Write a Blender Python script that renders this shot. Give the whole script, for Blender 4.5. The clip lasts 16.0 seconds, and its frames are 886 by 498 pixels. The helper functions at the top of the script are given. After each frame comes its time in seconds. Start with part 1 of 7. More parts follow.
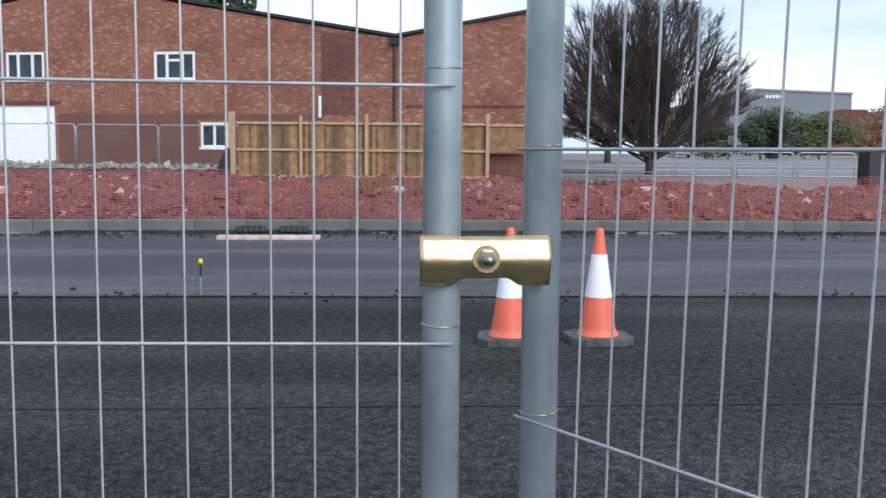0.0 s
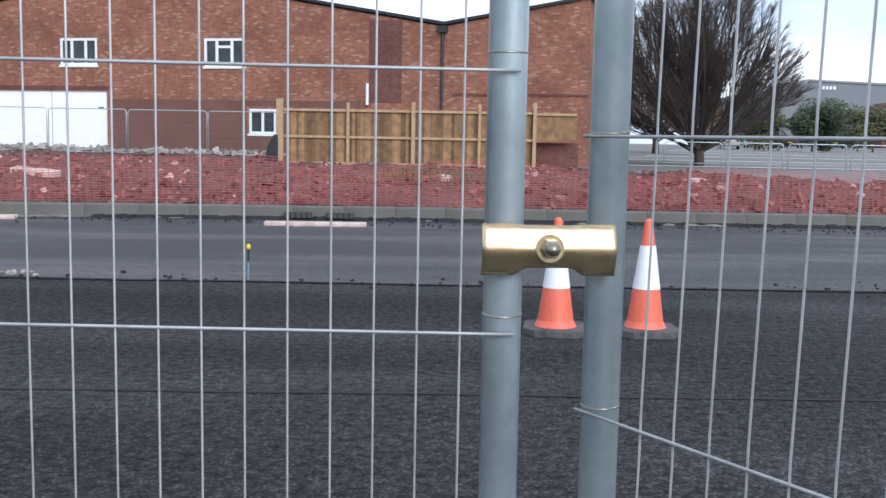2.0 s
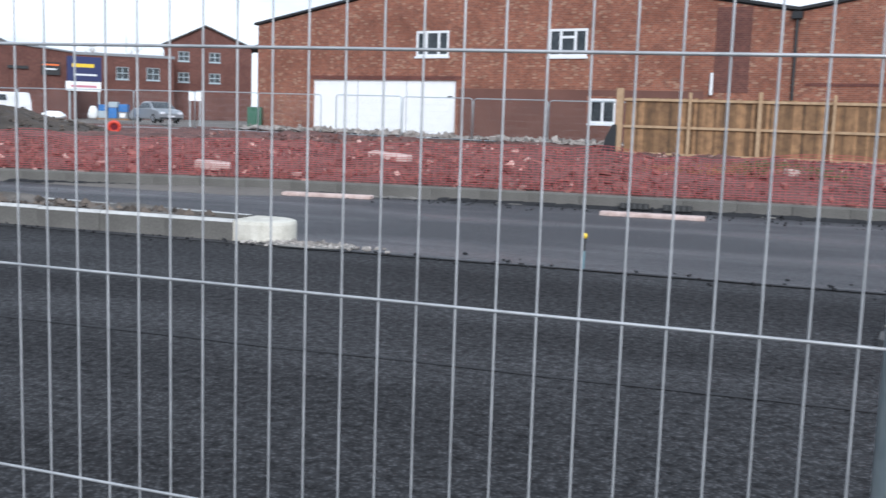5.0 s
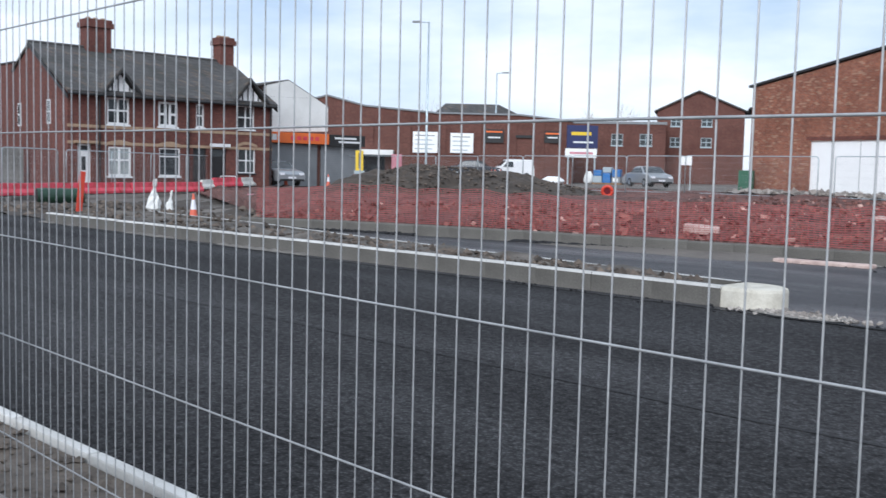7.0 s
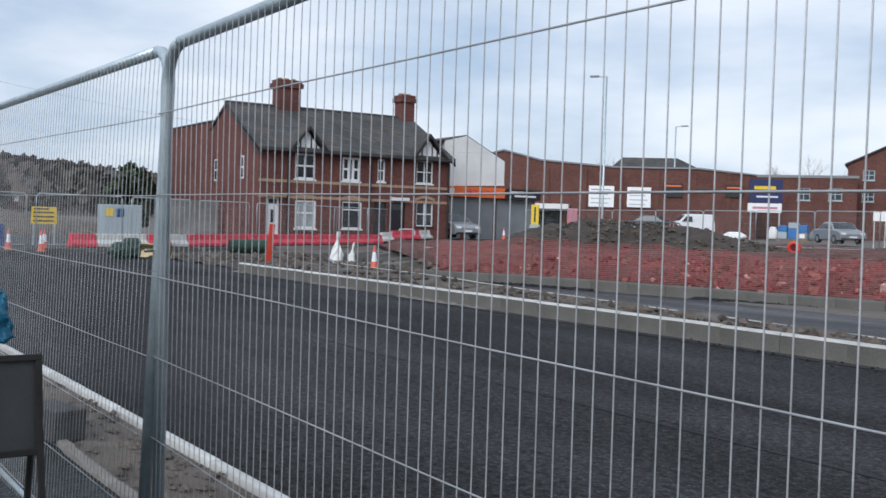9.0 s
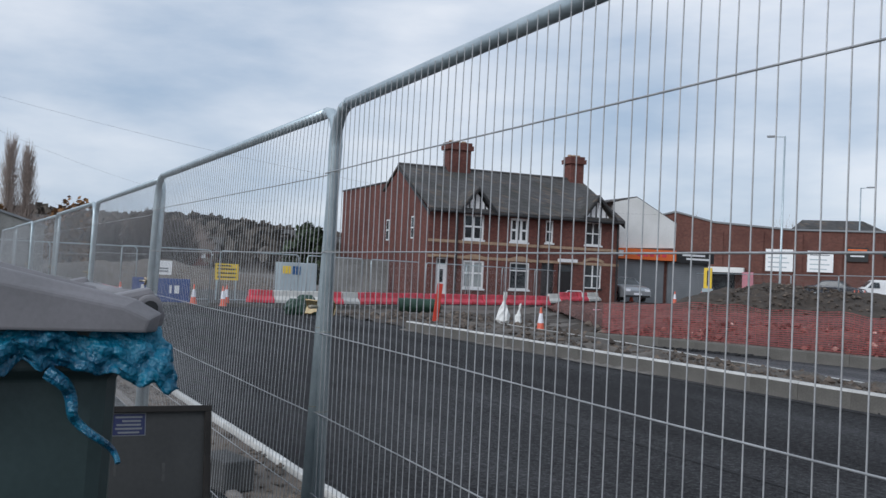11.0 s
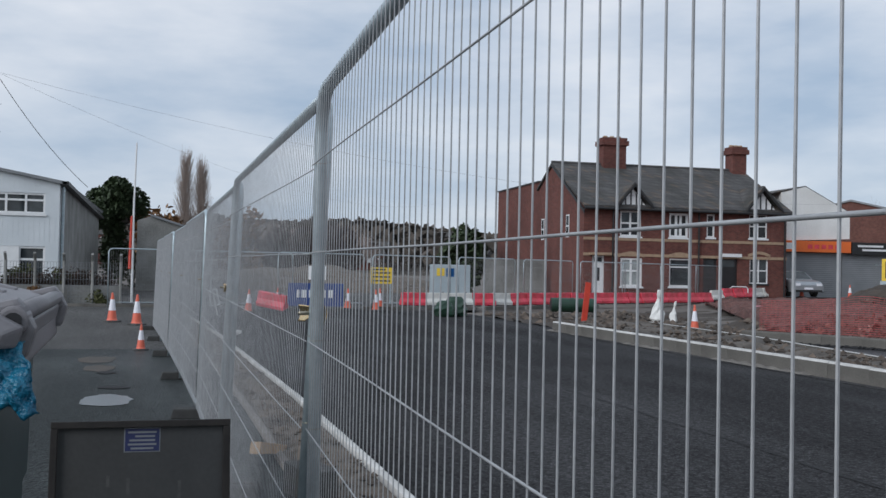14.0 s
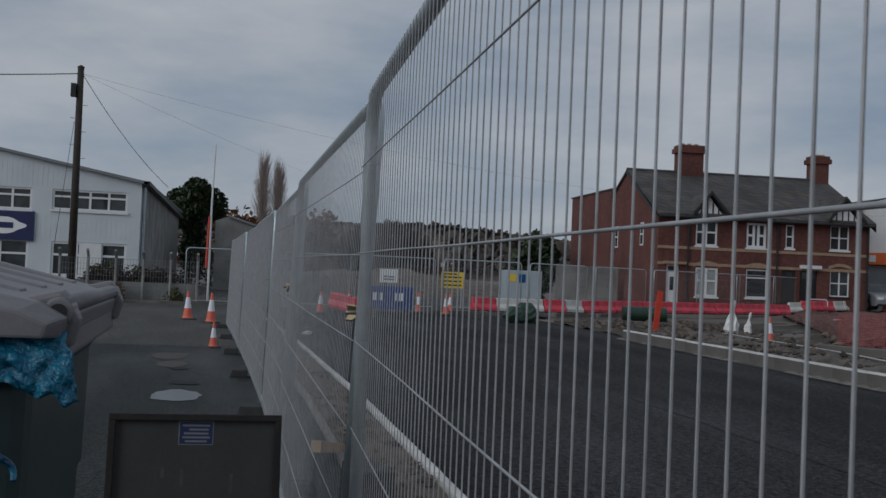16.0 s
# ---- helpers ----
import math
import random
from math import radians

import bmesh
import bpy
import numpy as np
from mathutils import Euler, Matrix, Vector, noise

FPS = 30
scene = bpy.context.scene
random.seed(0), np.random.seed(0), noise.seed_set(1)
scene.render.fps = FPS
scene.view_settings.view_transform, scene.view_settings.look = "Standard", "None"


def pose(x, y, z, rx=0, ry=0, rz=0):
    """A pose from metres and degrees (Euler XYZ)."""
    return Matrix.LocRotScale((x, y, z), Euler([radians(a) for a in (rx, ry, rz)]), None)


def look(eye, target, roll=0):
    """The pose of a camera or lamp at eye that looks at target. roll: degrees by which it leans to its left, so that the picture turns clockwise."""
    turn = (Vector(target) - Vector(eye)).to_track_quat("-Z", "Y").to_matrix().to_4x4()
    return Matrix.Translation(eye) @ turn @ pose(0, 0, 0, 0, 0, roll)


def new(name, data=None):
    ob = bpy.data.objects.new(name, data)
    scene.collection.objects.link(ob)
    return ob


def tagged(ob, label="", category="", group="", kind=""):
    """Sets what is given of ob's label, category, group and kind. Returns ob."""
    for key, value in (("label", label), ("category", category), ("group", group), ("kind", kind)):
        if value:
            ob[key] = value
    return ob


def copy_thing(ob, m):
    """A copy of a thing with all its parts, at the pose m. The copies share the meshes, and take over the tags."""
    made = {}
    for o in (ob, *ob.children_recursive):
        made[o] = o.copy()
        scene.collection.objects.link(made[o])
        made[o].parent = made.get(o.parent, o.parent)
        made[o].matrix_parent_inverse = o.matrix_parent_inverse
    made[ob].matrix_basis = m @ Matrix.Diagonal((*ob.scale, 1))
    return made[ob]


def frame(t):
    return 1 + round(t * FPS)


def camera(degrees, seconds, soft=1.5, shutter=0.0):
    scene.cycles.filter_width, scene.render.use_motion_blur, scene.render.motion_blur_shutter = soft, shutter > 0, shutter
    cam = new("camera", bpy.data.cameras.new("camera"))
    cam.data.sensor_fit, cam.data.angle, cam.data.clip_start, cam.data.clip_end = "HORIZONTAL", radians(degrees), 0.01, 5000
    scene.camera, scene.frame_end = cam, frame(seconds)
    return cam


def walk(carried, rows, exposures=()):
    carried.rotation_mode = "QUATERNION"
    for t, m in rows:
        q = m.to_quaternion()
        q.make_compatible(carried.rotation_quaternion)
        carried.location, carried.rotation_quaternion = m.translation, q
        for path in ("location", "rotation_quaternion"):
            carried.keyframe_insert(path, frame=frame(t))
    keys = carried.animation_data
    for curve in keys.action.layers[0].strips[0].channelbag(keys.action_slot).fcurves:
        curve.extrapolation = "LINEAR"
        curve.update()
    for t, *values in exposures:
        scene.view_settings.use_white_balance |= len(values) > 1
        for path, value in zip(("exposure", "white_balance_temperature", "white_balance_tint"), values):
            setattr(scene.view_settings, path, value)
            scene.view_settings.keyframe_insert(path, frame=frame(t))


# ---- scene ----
cam = camera(47.8, 16.0, shutter=0.25)
PATH = [
    (0, (0.2503, 0.0088, 1.4656), (0.3736, 1.9957, 1.2735), 0.49),
    (0.5, (0.2503, 0.0192, 1.4631), (0.3191, 2.0065, 1.2495), 0.91),
    (1, (0.2488, 0.0190, 1.4611), (0.2918, 2.0062, 1.2388), 0.59),
    (1.5, (0.2403, 0.0180, 1.4620), (0.2801, 2.0059, 1.2466), 0.64),
    (2, (0.2330, 0.0292, 1.4628), (0.2677, 2.0172, 1.2470), 1.09),
    (2.5, (0.2377, 0.0255, 1.4601), (0.2782, 2.0138, 1.2475), 1.27),
    (3, (0.2339, 0.0118, 1.4585), (0.2476, 2.0000, 1.2426), 1.19),
    (5.5, (0.1470, 0.0579, 1.4657), (-0.7292, 1.8379, 1.2132), 1.20),
    (6, (0.1209, 0.0649, 1.4728), (-1.0210, 1.6930, 1.2594), 0.23),
    (6.5, (0.1320, 0.0600, 1.4780), (-1.1680, 1.5682, 1.2896), 0.03),
    (7, (0.1361, 0.0715, 1.4716), (-1.2844, 1.4709, 1.3169), 1.37),
    (7.5, (0.1220, 0.0481, 1.4879), (-1.3757, 1.3682, 1.3683), 1.45),
    (8, (0.1110, 0.0293, 1.4904), (-1.4369, 1.2917, 1.3883), 1.67),
    (8.5, (0.0957, 0.0196, 1.4904), (-1.5110, 1.2083, 1.4140), 1.80),
    (9, (0.0942, 0.0157, 1.4907), (-1.5521, 1.1498, 1.4333), 1.74),
    (9.5, (0.0838, 0.0187, 1.4836), (-1.6290, 1.0513, 1.4887), 1.21),
    (12, (0.0483, 0.2160, 1.4915), (-1.7897, 1.0044, 1.4972), 2.67),
    (12.5, (0.0463, 0.3549, 1.4920), (-1.7864, 1.1525, 1.4216), 1.08),
    (13, (-0.0575, 0.5157, 1.4685), (-1.8738, 1.3468, 1.3662), 0.31),
    (13.5, (-0.0498, 0.6422, 1.4897), (-1.9591, 1.2373, 1.5080), 0.52),
    (14, (-0.1226, 0.6874, 1.5021), (-2.0498, 1.2204, 1.5439), 1.20),
    (14.5, (-0.1225, 0.6987, 1.5012), (-2.0671, 1.1647, 1.5350), 1.38),
    (15, (-0.1136, 0.7144, 1.4970), (-2.0686, 1.1334, 1.5481), 2.51),
    (15.5, (-0.1215, 0.7383, 1.4995), (-2.0822, 1.1283, 1.5602), 3.31),
    (16, (-0.0867, 0.7645, 1.4970), (-2.0478, 1.1541, 1.5444), 2.43),
]
walk(cam, [(t, look(e, g, r)) for t, e, g, r in PATH],
     exposures=[(0, 0.24, 5800, 10), (0.6, 0.34, 5800, 10), (3, 0.36, 5800, 10), (6, 0.30, 5850, 10), (7.5, 0.02, 5900, 10), (9, -0.15, 5950, 10), (12, -0.42, 5950, 10), (12.5, -0.36, 5950, 10), (13, -0.26, 5950, 10), (13.5, -0.33, 5980, 10), (14, -0.42, 6000, 10), (14.5, -0.55, 6000, 10), (15, -0.65, 6050, 10), (15.5, -0.65, 6050, 10), (16, -1.3, 6050, 10)])

# ---- world, sun ----
world = bpy.data.worlds.new("overcast")
scene.world = world
world.use_nodes = True
wn, wl = world.node_tree.nodes, world.node_tree.links
wn.clear()
SUN_EL, SUN_AZ = 0.5, 2.68
sky = wn.new("ShaderNodeTexSky")
sky.sky_type, sky.sun_disc, sky.sun_elevation, sky.sun_rotation = "NISHITA", False, SUN_EL, SUN_AZ
skyscale = wn.new("ShaderNodeVectorMath")
skyscale.operation = "SCALE"
skyscale.inputs["Scale"].default_value = 0.09
wtc = wn.new("ShaderNodeTexCoord")
wmap = wn.new("ShaderNodeMapping")
wmap.inputs["Scale"].default_value = (1.0, 1.0, 3.2)
cl1 = wn.new("ShaderNodeTexNoise")
cl1.inputs["Scale"].default_value, cl1.inputs["Detail"].default_value, cl1.inputs["Roughness"].default_value = 3.2, 8, 0.52
ramp = wn.new("ShaderNodeValToRGB")
ramp.color_ramp.elements[0].position, ramp.color_ramp.elements[0].color = 0.33, (0.50, 0.60, 0.72, 1)
ramp.color_ramp.elements[1].position, ramp.color_ramp.elements[1].color = 0.66, (1.0, 1.0, 1.0, 1)
wmix = wn.new("ShaderNodeMixRGB")
wmix.inputs[0].default_value = 0.86
wbg = wn.new("ShaderNodeBackground")
wbg.inputs["Strength"].default_value = 1.15
wout = wn.new("ShaderNodeOutputWorld")
wl.new(wtc.outputs["Generated"], wmap.inputs["Vector"])
wl.new(wmap.outputs["Vector"], cl1.inputs["Vector"])
wl.new(cl1.outputs["Fac"], ramp.inputs["Fac"])
wl.new(sky.outputs["Color"], skyscale.inputs[0])
wl.new(skyscale.outputs["Vector"], wmix.inputs[1])
wl.new(ramp.outputs["Color"], wmix.inputs[2])
wl.new(wmix.outputs["Color"], wbg.inputs["Color"])
wl.new(wbg.outputs["Background"], wout.inputs["Surface"])

sun = new("sun", bpy.data.lights.new("sun", "SUN"))
sun.data.energy, sun.data.angle, sun.data.color = 2.3, radians(35), (1.0, 0.97, 0.93)
sun.matrix_world = look((14, -28, 17), (0, 0, 0))

# ---- materials ----


def mat(name, col, rough=0.7, col2=None, scale=6.0, fine=60.0, bump=0.15, metal=0.0, mix=0.5, spec=0.5, rnd=0.0, island=0.0):
    """Two scales of noise between two colours, with fine relief. rnd: how far single objects differ in value."""
    m = bpy.data.materials.new(name)
    m.use_nodes = True
    n, l = m.node_tree.nodes, m.node_tree.links
    b = n["Principled BSDF"]
    b.inputs["Roughness"].default_value, b.inputs["Metallic"].default_value = rough, metal
    b.inputs["Specular IOR Level"].default_value = spec
    col2 = col2 or tuple(c * 0.72 for c in col)
    tc = n.new("ShaderNodeTexCoord")
    n1, n2 = n.new("ShaderNodeTexNoise"), n.new("ShaderNodeTexNoise")
    n1.inputs["Scale"].default_value, n1.inputs["Detail"].default_value = scale, 6
    n2.inputs["Scale"].default_value, n2.inputs["Detail"].default_value = fine, 3
    l.new(tc.outputs["Object"], n1.inputs["Vector"])
    l.new(tc.outputs["Object"], n2.inputs["Vector"])
    add = n.new("ShaderNodeMath")
    add.operation = "MULTIPLY_ADD"
    l.new(n2.outputs["Fac"], add.inputs[0])
    add.inputs[1].default_value = mix
    l.new(n1.outputs["Fac"], add.inputs[2])
    r = n.new("ShaderNodeMapRange")
    r.inputs["From Min"].default_value, r.inputs["From Max"].default_value = 0.35 + mix * 0.35, 0.65 + mix * 0.65
    l.new(add.outputs[0], r.inputs["Value"])
    mx = n.new("ShaderNodeMixRGB")
    mx.inputs[1].default_value, mx.inputs[2].default_value = (*col2, 1), (*col, 1)
    l.new(r.outputs["Result"], mx.inputs[0])
    out = mx.outputs["Color"]
    if rnd:
        oi, hsv, mr = n.new("ShaderNodeObjectInfo"), n.new("ShaderNodeHueSaturation"), n.new("ShaderNodeMapRange")
        mr.inputs["To Min"].default_value, mr.inputs["To Max"].default_value = 1 - rnd, 1 + rnd
        l.new(oi.outputs["Random"], mr.inputs["Value"])
        l.new(mr.outputs["Result"], hsv.inputs["Value"])
        l.new(out, hsv.inputs["Color"])
        out = hsv.outputs["Color"]
    if island:
        gi, hs2, mr2 = n.new("ShaderNodeNewGeometry"), n.new("ShaderNodeHueSaturation"), n.new("ShaderNodeMapRange")
        mr2.inputs["To Min"].default_value, mr2.inputs["To Max"].default_value = 1 - island, 1 + island
        l.new(gi.outputs["Random Per Island"], mr2.inputs["Value"])
        l.new(mr2.outputs["Result"], hs2.inputs["Value"])
        l.new(out, hs2.inputs["Color"])
        out = hs2.outputs["Color"]
    l.new(out, b.inputs["Base Color"])
    if bump:
        bp = n.new("ShaderNodeBump")
        bp.inputs["Strength"].default_value, bp.inputs["Distance"].default_value = bump, 0.02
        l.new(add.outputs[0], bp.inputs["Height"])
        l.new(bp.outputs["Normal"], b.inputs["Normal"])
    return m


def brick_mat(name, c1, c2, mortar, w=0.225, h=0.075, contrast=0.0, stain=(0.5, 0.5, 0.5), fleck=0.0):
    """Coursed brickwork: units of w x h metres, mortar joints recessed, soot in large patches."""
    m = bpy.data.materials.new(name)
    m.use_nodes = True
    n, l = m.node_tree.nodes, m.node_tree.links
    b = n["Principled BSDF"]
    b.inputs["Roughness"].default_value = 0.9
    tc, sp, cb, ad = n.new("ShaderNodeTexCoord"), n.new("ShaderNodeSeparateXYZ"), n.new("ShaderNodeCombineXYZ"), n.new("ShaderNodeMath")
    l.new(tc.outputs["Object"], sp.inputs[0])
    l.new(sp.outputs[0], ad.inputs[0])
    l.new(sp.outputs[1], ad.inputs[1])
    l.new(ad.outputs[0], cb.inputs[0])
    l.new(sp.outputs[2], cb.inputs[1])
    br = n.new("ShaderNodeTexBrick")
    br.inputs["Scale"].default_value, br.inputs["Mortar Size"].default_value = 1.0, 0.008
    br.inputs["Brick Width"].default_value, br.inputs["Row Height"].default_value = w, h
    br.inputs["Color1"].default_value, br.inputs["Color2"].default_value = (*c1, 1), (*c2, 1)
    br.inputs["Mortar"].default_value = (*mortar, 1)
    br.inputs["Bias"].default_value = contrast
    l.new(cb.outputs[0], br.inputs["Vector"])
    b2 = n.new("ShaderNodeTexBrick")
    b2.inputs["Scale"].default_value, b2.inputs["Mortar Size"].default_value = 1.0, 0.008
    b2.inputs["Brick Width"].default_value, b2.inputs["Row Height"].default_value = w, h
    b2.inputs["Color1"].default_value, b2.inputs["Color2"].default_value, b2.inputs["Mortar"].default_value = (0, 0, 0, 1), (1, 1, 1, 1), (0, 0, 0, 1)
    l.new(cb.outputs[0], b2.inputs["Vector"])
    pick = n.new("ShaderNodeMapRange")
    pick.inputs["From Min"].default_value, pick.inputs["From Max"].default_value, pick.inputs["To Max"].default_value = 0.86, 0.92, fleck
    l.new(b2.outputs["Color"], pick.inputs["Value"])
    pale = n.new("ShaderNodeMixRGB")
    l.new(pick.outputs["Result"], pale.inputs[0])
    l.new(br.outputs["Color"], pale.inputs[1])
    pale.inputs[2].default_value = (0.62, 0.42, 0.28, 1)
    ns = n.new("ShaderNodeTexNoise")
    ns.inputs["Scale"].default_value, ns.inputs["Detail"].default_value = 0.6, 8
    l.new(tc.outputs["Object"], ns.inputs["Vector"])
    n3 = n.new("ShaderNodeTexNoise")
    n3.inputs["Scale"].default_value, n3.inputs["Detail"].default_value = 5.0, 3
    l.new(cb.outputs[0], n3.inputs["Vector"])
    mul = n.new("ShaderNodeMixRGB")
    mul.blend_type = "MULTIPLY"
    mr = n.new("ShaderNodeMapRange")
    mr.inputs["From Min"].default_value, mr.inputs["From Max"].default_value = 0.42, 0.68
    l.new(ns.outputs["Fac"], mr.inputs["Value"])
    mr.inputs["To Max"].default_value = 0.75
    l.new(mr.outputs["Result"], mul.inputs[0])
    mul.inputs[2].default_value = (*stain, 1)
    l.new(pale.outputs["Color"], mul.inputs[1])
    mul2 = n.new("ShaderNodeMixRGB")
    mul2.blend_type = "OVERLAY"
    mul2.inputs[0].default_value = 0.45
    l.new(mul.outputs["Color"], mul2.inputs[1])
    l.new(n3.outputs["Fac"], mul2.inputs[2])
    l.new(mul2.outputs["Color"], b.inputs["Base Color"])
    bp = n.new("ShaderNodeBump")
    bp.inputs["Strength"].default_value, bp.inputs["Distance"].default_value, bp.invert = 0.5, 0.01, True
    l.new(br.outputs["Fac"], bp.inputs["Height"])
    l.new(bp.outputs["Normal"], b.inputs["Normal"])
    return m


def asphalt_mat(name, col, col2, rough, streak=0.0, spec=0.06):
    """Rolled asphalt: chippings, long dark and pale drag marks along the road, damp smoother patches."""
    m = bpy.data.materials.new(name)
    m.use_nodes = True
    n, l = m.node_tree.nodes, m.node_tree.links
    b = n["Principled BSDF"]
    tc, mp = n.new("ShaderNodeTexCoord"), n.new("ShaderNodeMapping")
    mp.inputs["Scale"].default_value = (0.2, 0.85, 1)
    l.new(tc.outputs["Object"], mp.inputs["Vector"])
    big, gr, vo = n.new("ShaderNodeTexNoise"), n.new("ShaderNodeTexNoise"), n.new("ShaderNodeTexVoronoi")
    big.inputs["Scale"].default_value, big.inputs["Detail"].default_value = 0.75, 4
    gr.inputs["Scale"].default_value, gr.inputs["Detail"].default_value = 16, 8
    vo.inputs["Scale"].default_value = 42
    l.new(mp.outputs["Vector"], big.inputs["Vector"])
    for k in (gr, vo):
        l.new(tc.outputs["Object"], k.inputs["Vector"])
    mx = n.new("ShaderNodeMixRGB")
    mx.inputs[1].default_value, mx.inputs[2].default_value = (*col, 1), (*col2, 1)
    mr = n.new("ShaderNodeMapRange")
    mr.inputs["From Min"].default_value, mr.inputs["From Max"].default_value = 0.35, 0.7
    l.new(big.outputs["Fac"], mr.inputs["Value"])
    l.new(mr.outputs["Result"], mx.inputs[0])
    g1, g2, gm, sc = n.new("ShaderNodeMapRange"), n.new("ShaderNodeMapRange"), n.new("ShaderNodeMath"), n.new("ShaderNodeVectorMath")
    for k, lo, hi, a0, a1 in ((g1, 0.3, 0.7, 0.45, 1.6), (g2, 0.0, 0.55, 1.5, 0.55)):
        k.inputs["From Min"].default_value, k.inputs["From Max"].default_value = lo, hi
        k.inputs["To Min"].default_value, k.inputs["To Max"].default_value = a0, a1
    l.new(gr.outputs["Fac"], g1.inputs["Value"])
    l.new(vo.outputs["Distance"], g2.inputs["Value"])
    gm.operation, sc.operation = "MULTIPLY", "SCALE"
    l.new(g1.outputs["Result"], gm.inputs[0])
    l.new(g2.outputs["Result"], gm.inputs[1])
    l.new(mx.outputs["Color"], sc.inputs[0])
    l.new(gm.outputs[0], sc.inputs["Scale"])
    bw = n.new("ShaderNodeHueSaturation")
    l.new(sc.outputs["Vector"], bw.inputs["Color"])
    l.new(bw.outputs["Color"], b.inputs["Base Color"])
    rr = n.new("ShaderNodeMapRange")
    rr.inputs["From Min"].default_value, rr.inputs["From Max"].default_value = 0.45, 0.72
    rr.inputs["To Min"].default_value, rr.inputs["To Max"].default_value = rough, rough - streak
    l.new(big.outputs["Fac"], rr.inputs["Value"])
    l.new(rr.outputs["Result"], b.inputs["Roughness"])
    b.inputs["Specular IOR Level"].default_value = spec
    bp = n.new("ShaderNodeBump")
    bp.inputs["Strength"].default_value, bp.inputs["Distance"].default_value = 0.9, 0.02
    l.new(vo.outputs["Distance"], bp.inputs["Height"])
    l.new(bp.outputs["Normal"], b.inputs["Normal"])
    return m


GALV = mat("galvanised_steel", (0.55, 0.625, 0.65), 0.38, (0.38, 0.45, 0.48), 9, 70, 0.03, 0.6, 0.35)
WIRE = mat("galvanised_wire", (0.47, 0.475, 0.48), 0.5, (0.32, 0.325, 0.33), 14, 90, 0.02, 0.4)
ZINC = mat("yellow_passivated_steel", (0.78, 0.64, 0.36), 0.26, (0.66, 0.44, 0.26), 14, 60, 0.03, 0.95)
BOLT = mat("bolt_steel", (0.40, 0.36, 0.28), 0.35, None, 40, 200, 0.05, 0.9)
ASPH = asphalt_mat("fresh_asphalt", (0.044, 0.0435, 0.045), (0.082, 0.0815, 0.084), 0.85, 0.25)
ASPH2 = asphalt_mat("binder_course_asphalt", (0.056, 0.056, 0.06), (0.09, 0.089, 0.093), 0.6, 0.32, 0.3)
ASPH3 = asphalt_mat("footway_asphalt", (0.035, 0.041, 0.040), (0.060, 0.068, 0.066), 0.5, 0.2)
ASPH4 = asphalt_mat("old_road_asphalt", (0.11, 0.108, 0.105), (0.17, 0.166, 0.16), 0.7, 0.1)
TAR = mat("tar_seam", (0.016, 0.016, 0.018), 0.95, None, 5, 80, 0.3)
KERB = mat("kerb_concrete", (0.175, 0.165, 0.148), 0.88, (0.075, 0.07, 0.062), 1.4, 45, 0.3, mix=0.4, rnd=0.05)
KERBN = mat("pale_edge_kerb", (0.66, 0.65, 0.62), 0.8, (0.50, 0.49, 0.46), 4, 60, 0.2, rnd=0.08)
NOSE = mat("cream_precast_concrete", (0.64, 0.61, 0.53), 0.8, (0.42, 0.39, 0.32), 6, 60, 0.2)
HAUNCH = mat("rough_concrete_bed", (0.27, 0.25, 0.22), 0.95, (0.13, 0.12, 0.11), 5, 40, 0.8)
DIRT = mat("pale_loose_dirt", (0.175, 0.142, 0.112), 0.95, (0.06, 0.05, 0.042), 2.5, 30, 0.9)
ISLF = mat("grey_loose_fill", (0.15, 0.132, 0.115), 0.95, (0.055, 0.049, 0.043), 2.5, 24, 1.0)
SOIL = mat("dark_topsoil", (0.074, 0.058, 0.045), 0.97, (0.038, 0.032, 0.027), 2.0, 22, 1.0)
CLAY = mat("red_clay_rubble", (0.185, 0.087, 0.074), 0.95, (0.034, 0.018, 0.015), 0.9, 14, 1.0, mix=1.1)
STONES = mat("brick_and_clay_lumps", (0.24, 0.105, 0.085), 0.95, (0.08, 0.035, 0.03), 2.0, 30, 0.6, island=0.55)
PALESTONE = mat("grey_concrete_rubble", (0.36, 0.33, 0.30), 0.95, (0.20, 0.175, 0.155), 2.0, 30, 0.6, island=0.45)
BORERED = mat("dark_red_bore", (0.16, 0.02, 0.03), 0.3, None, 1, 20, 0.0)
DADO = mat("brown_painted_brickwork", (0.165, 0.078, 0.058), 0.9, (0.12, 0.055, 0.042), 0.8, 20, 0.25)
RUBBLE = mat("broken_stone", (0.50, 0.34, 0.29), 0.95, (0.22, 0.11, 0.09), 2.0, 30, 0.6, island=0.65)
SPOILSTONE = mat("soil_clods", (0.12, 0.095, 0.075), 0.97, (0.05, 0.04, 0.033), 3, 30, 0.4, island=0.6)
KTOP = mat("pale_kerb_top", (0.62, 0.61, 0.58), 0.85, (0.40, 0.39, 0.37), 3, 60, 0.2, rnd=0.1)
SMUDGE = mat("chalky_smudge", (0.105, 0.105, 0.10), 0.8, (0.07, 0.07, 0.068), 30, 90, 0.0)
GROUND = mat("site_ground", (0.17, 0.15, 0.13), 0.95, (0.09, 0.08, 0.07), 0.3, 8, 0.5)
SLABM = mat("pale_pink_concrete", (0.62, 0.49, 0.44), 0.9, (0.42, 0.30, 0.26), 4, 30, 0.3)
NET = mat("red_barrier_netting", (0.46, 0.085, 0.085), 0.6, (0.30, 0.05, 0.05), 6, 40, 0.0)
RUST = brick_mat("orange_red_brick", (0.305, 0.110, 0.062), (0.195, 0.069, 0.043), (0.26, 0.17, 0.13), stain=(0.62, 0.56, 0.54), fleck=0.38)
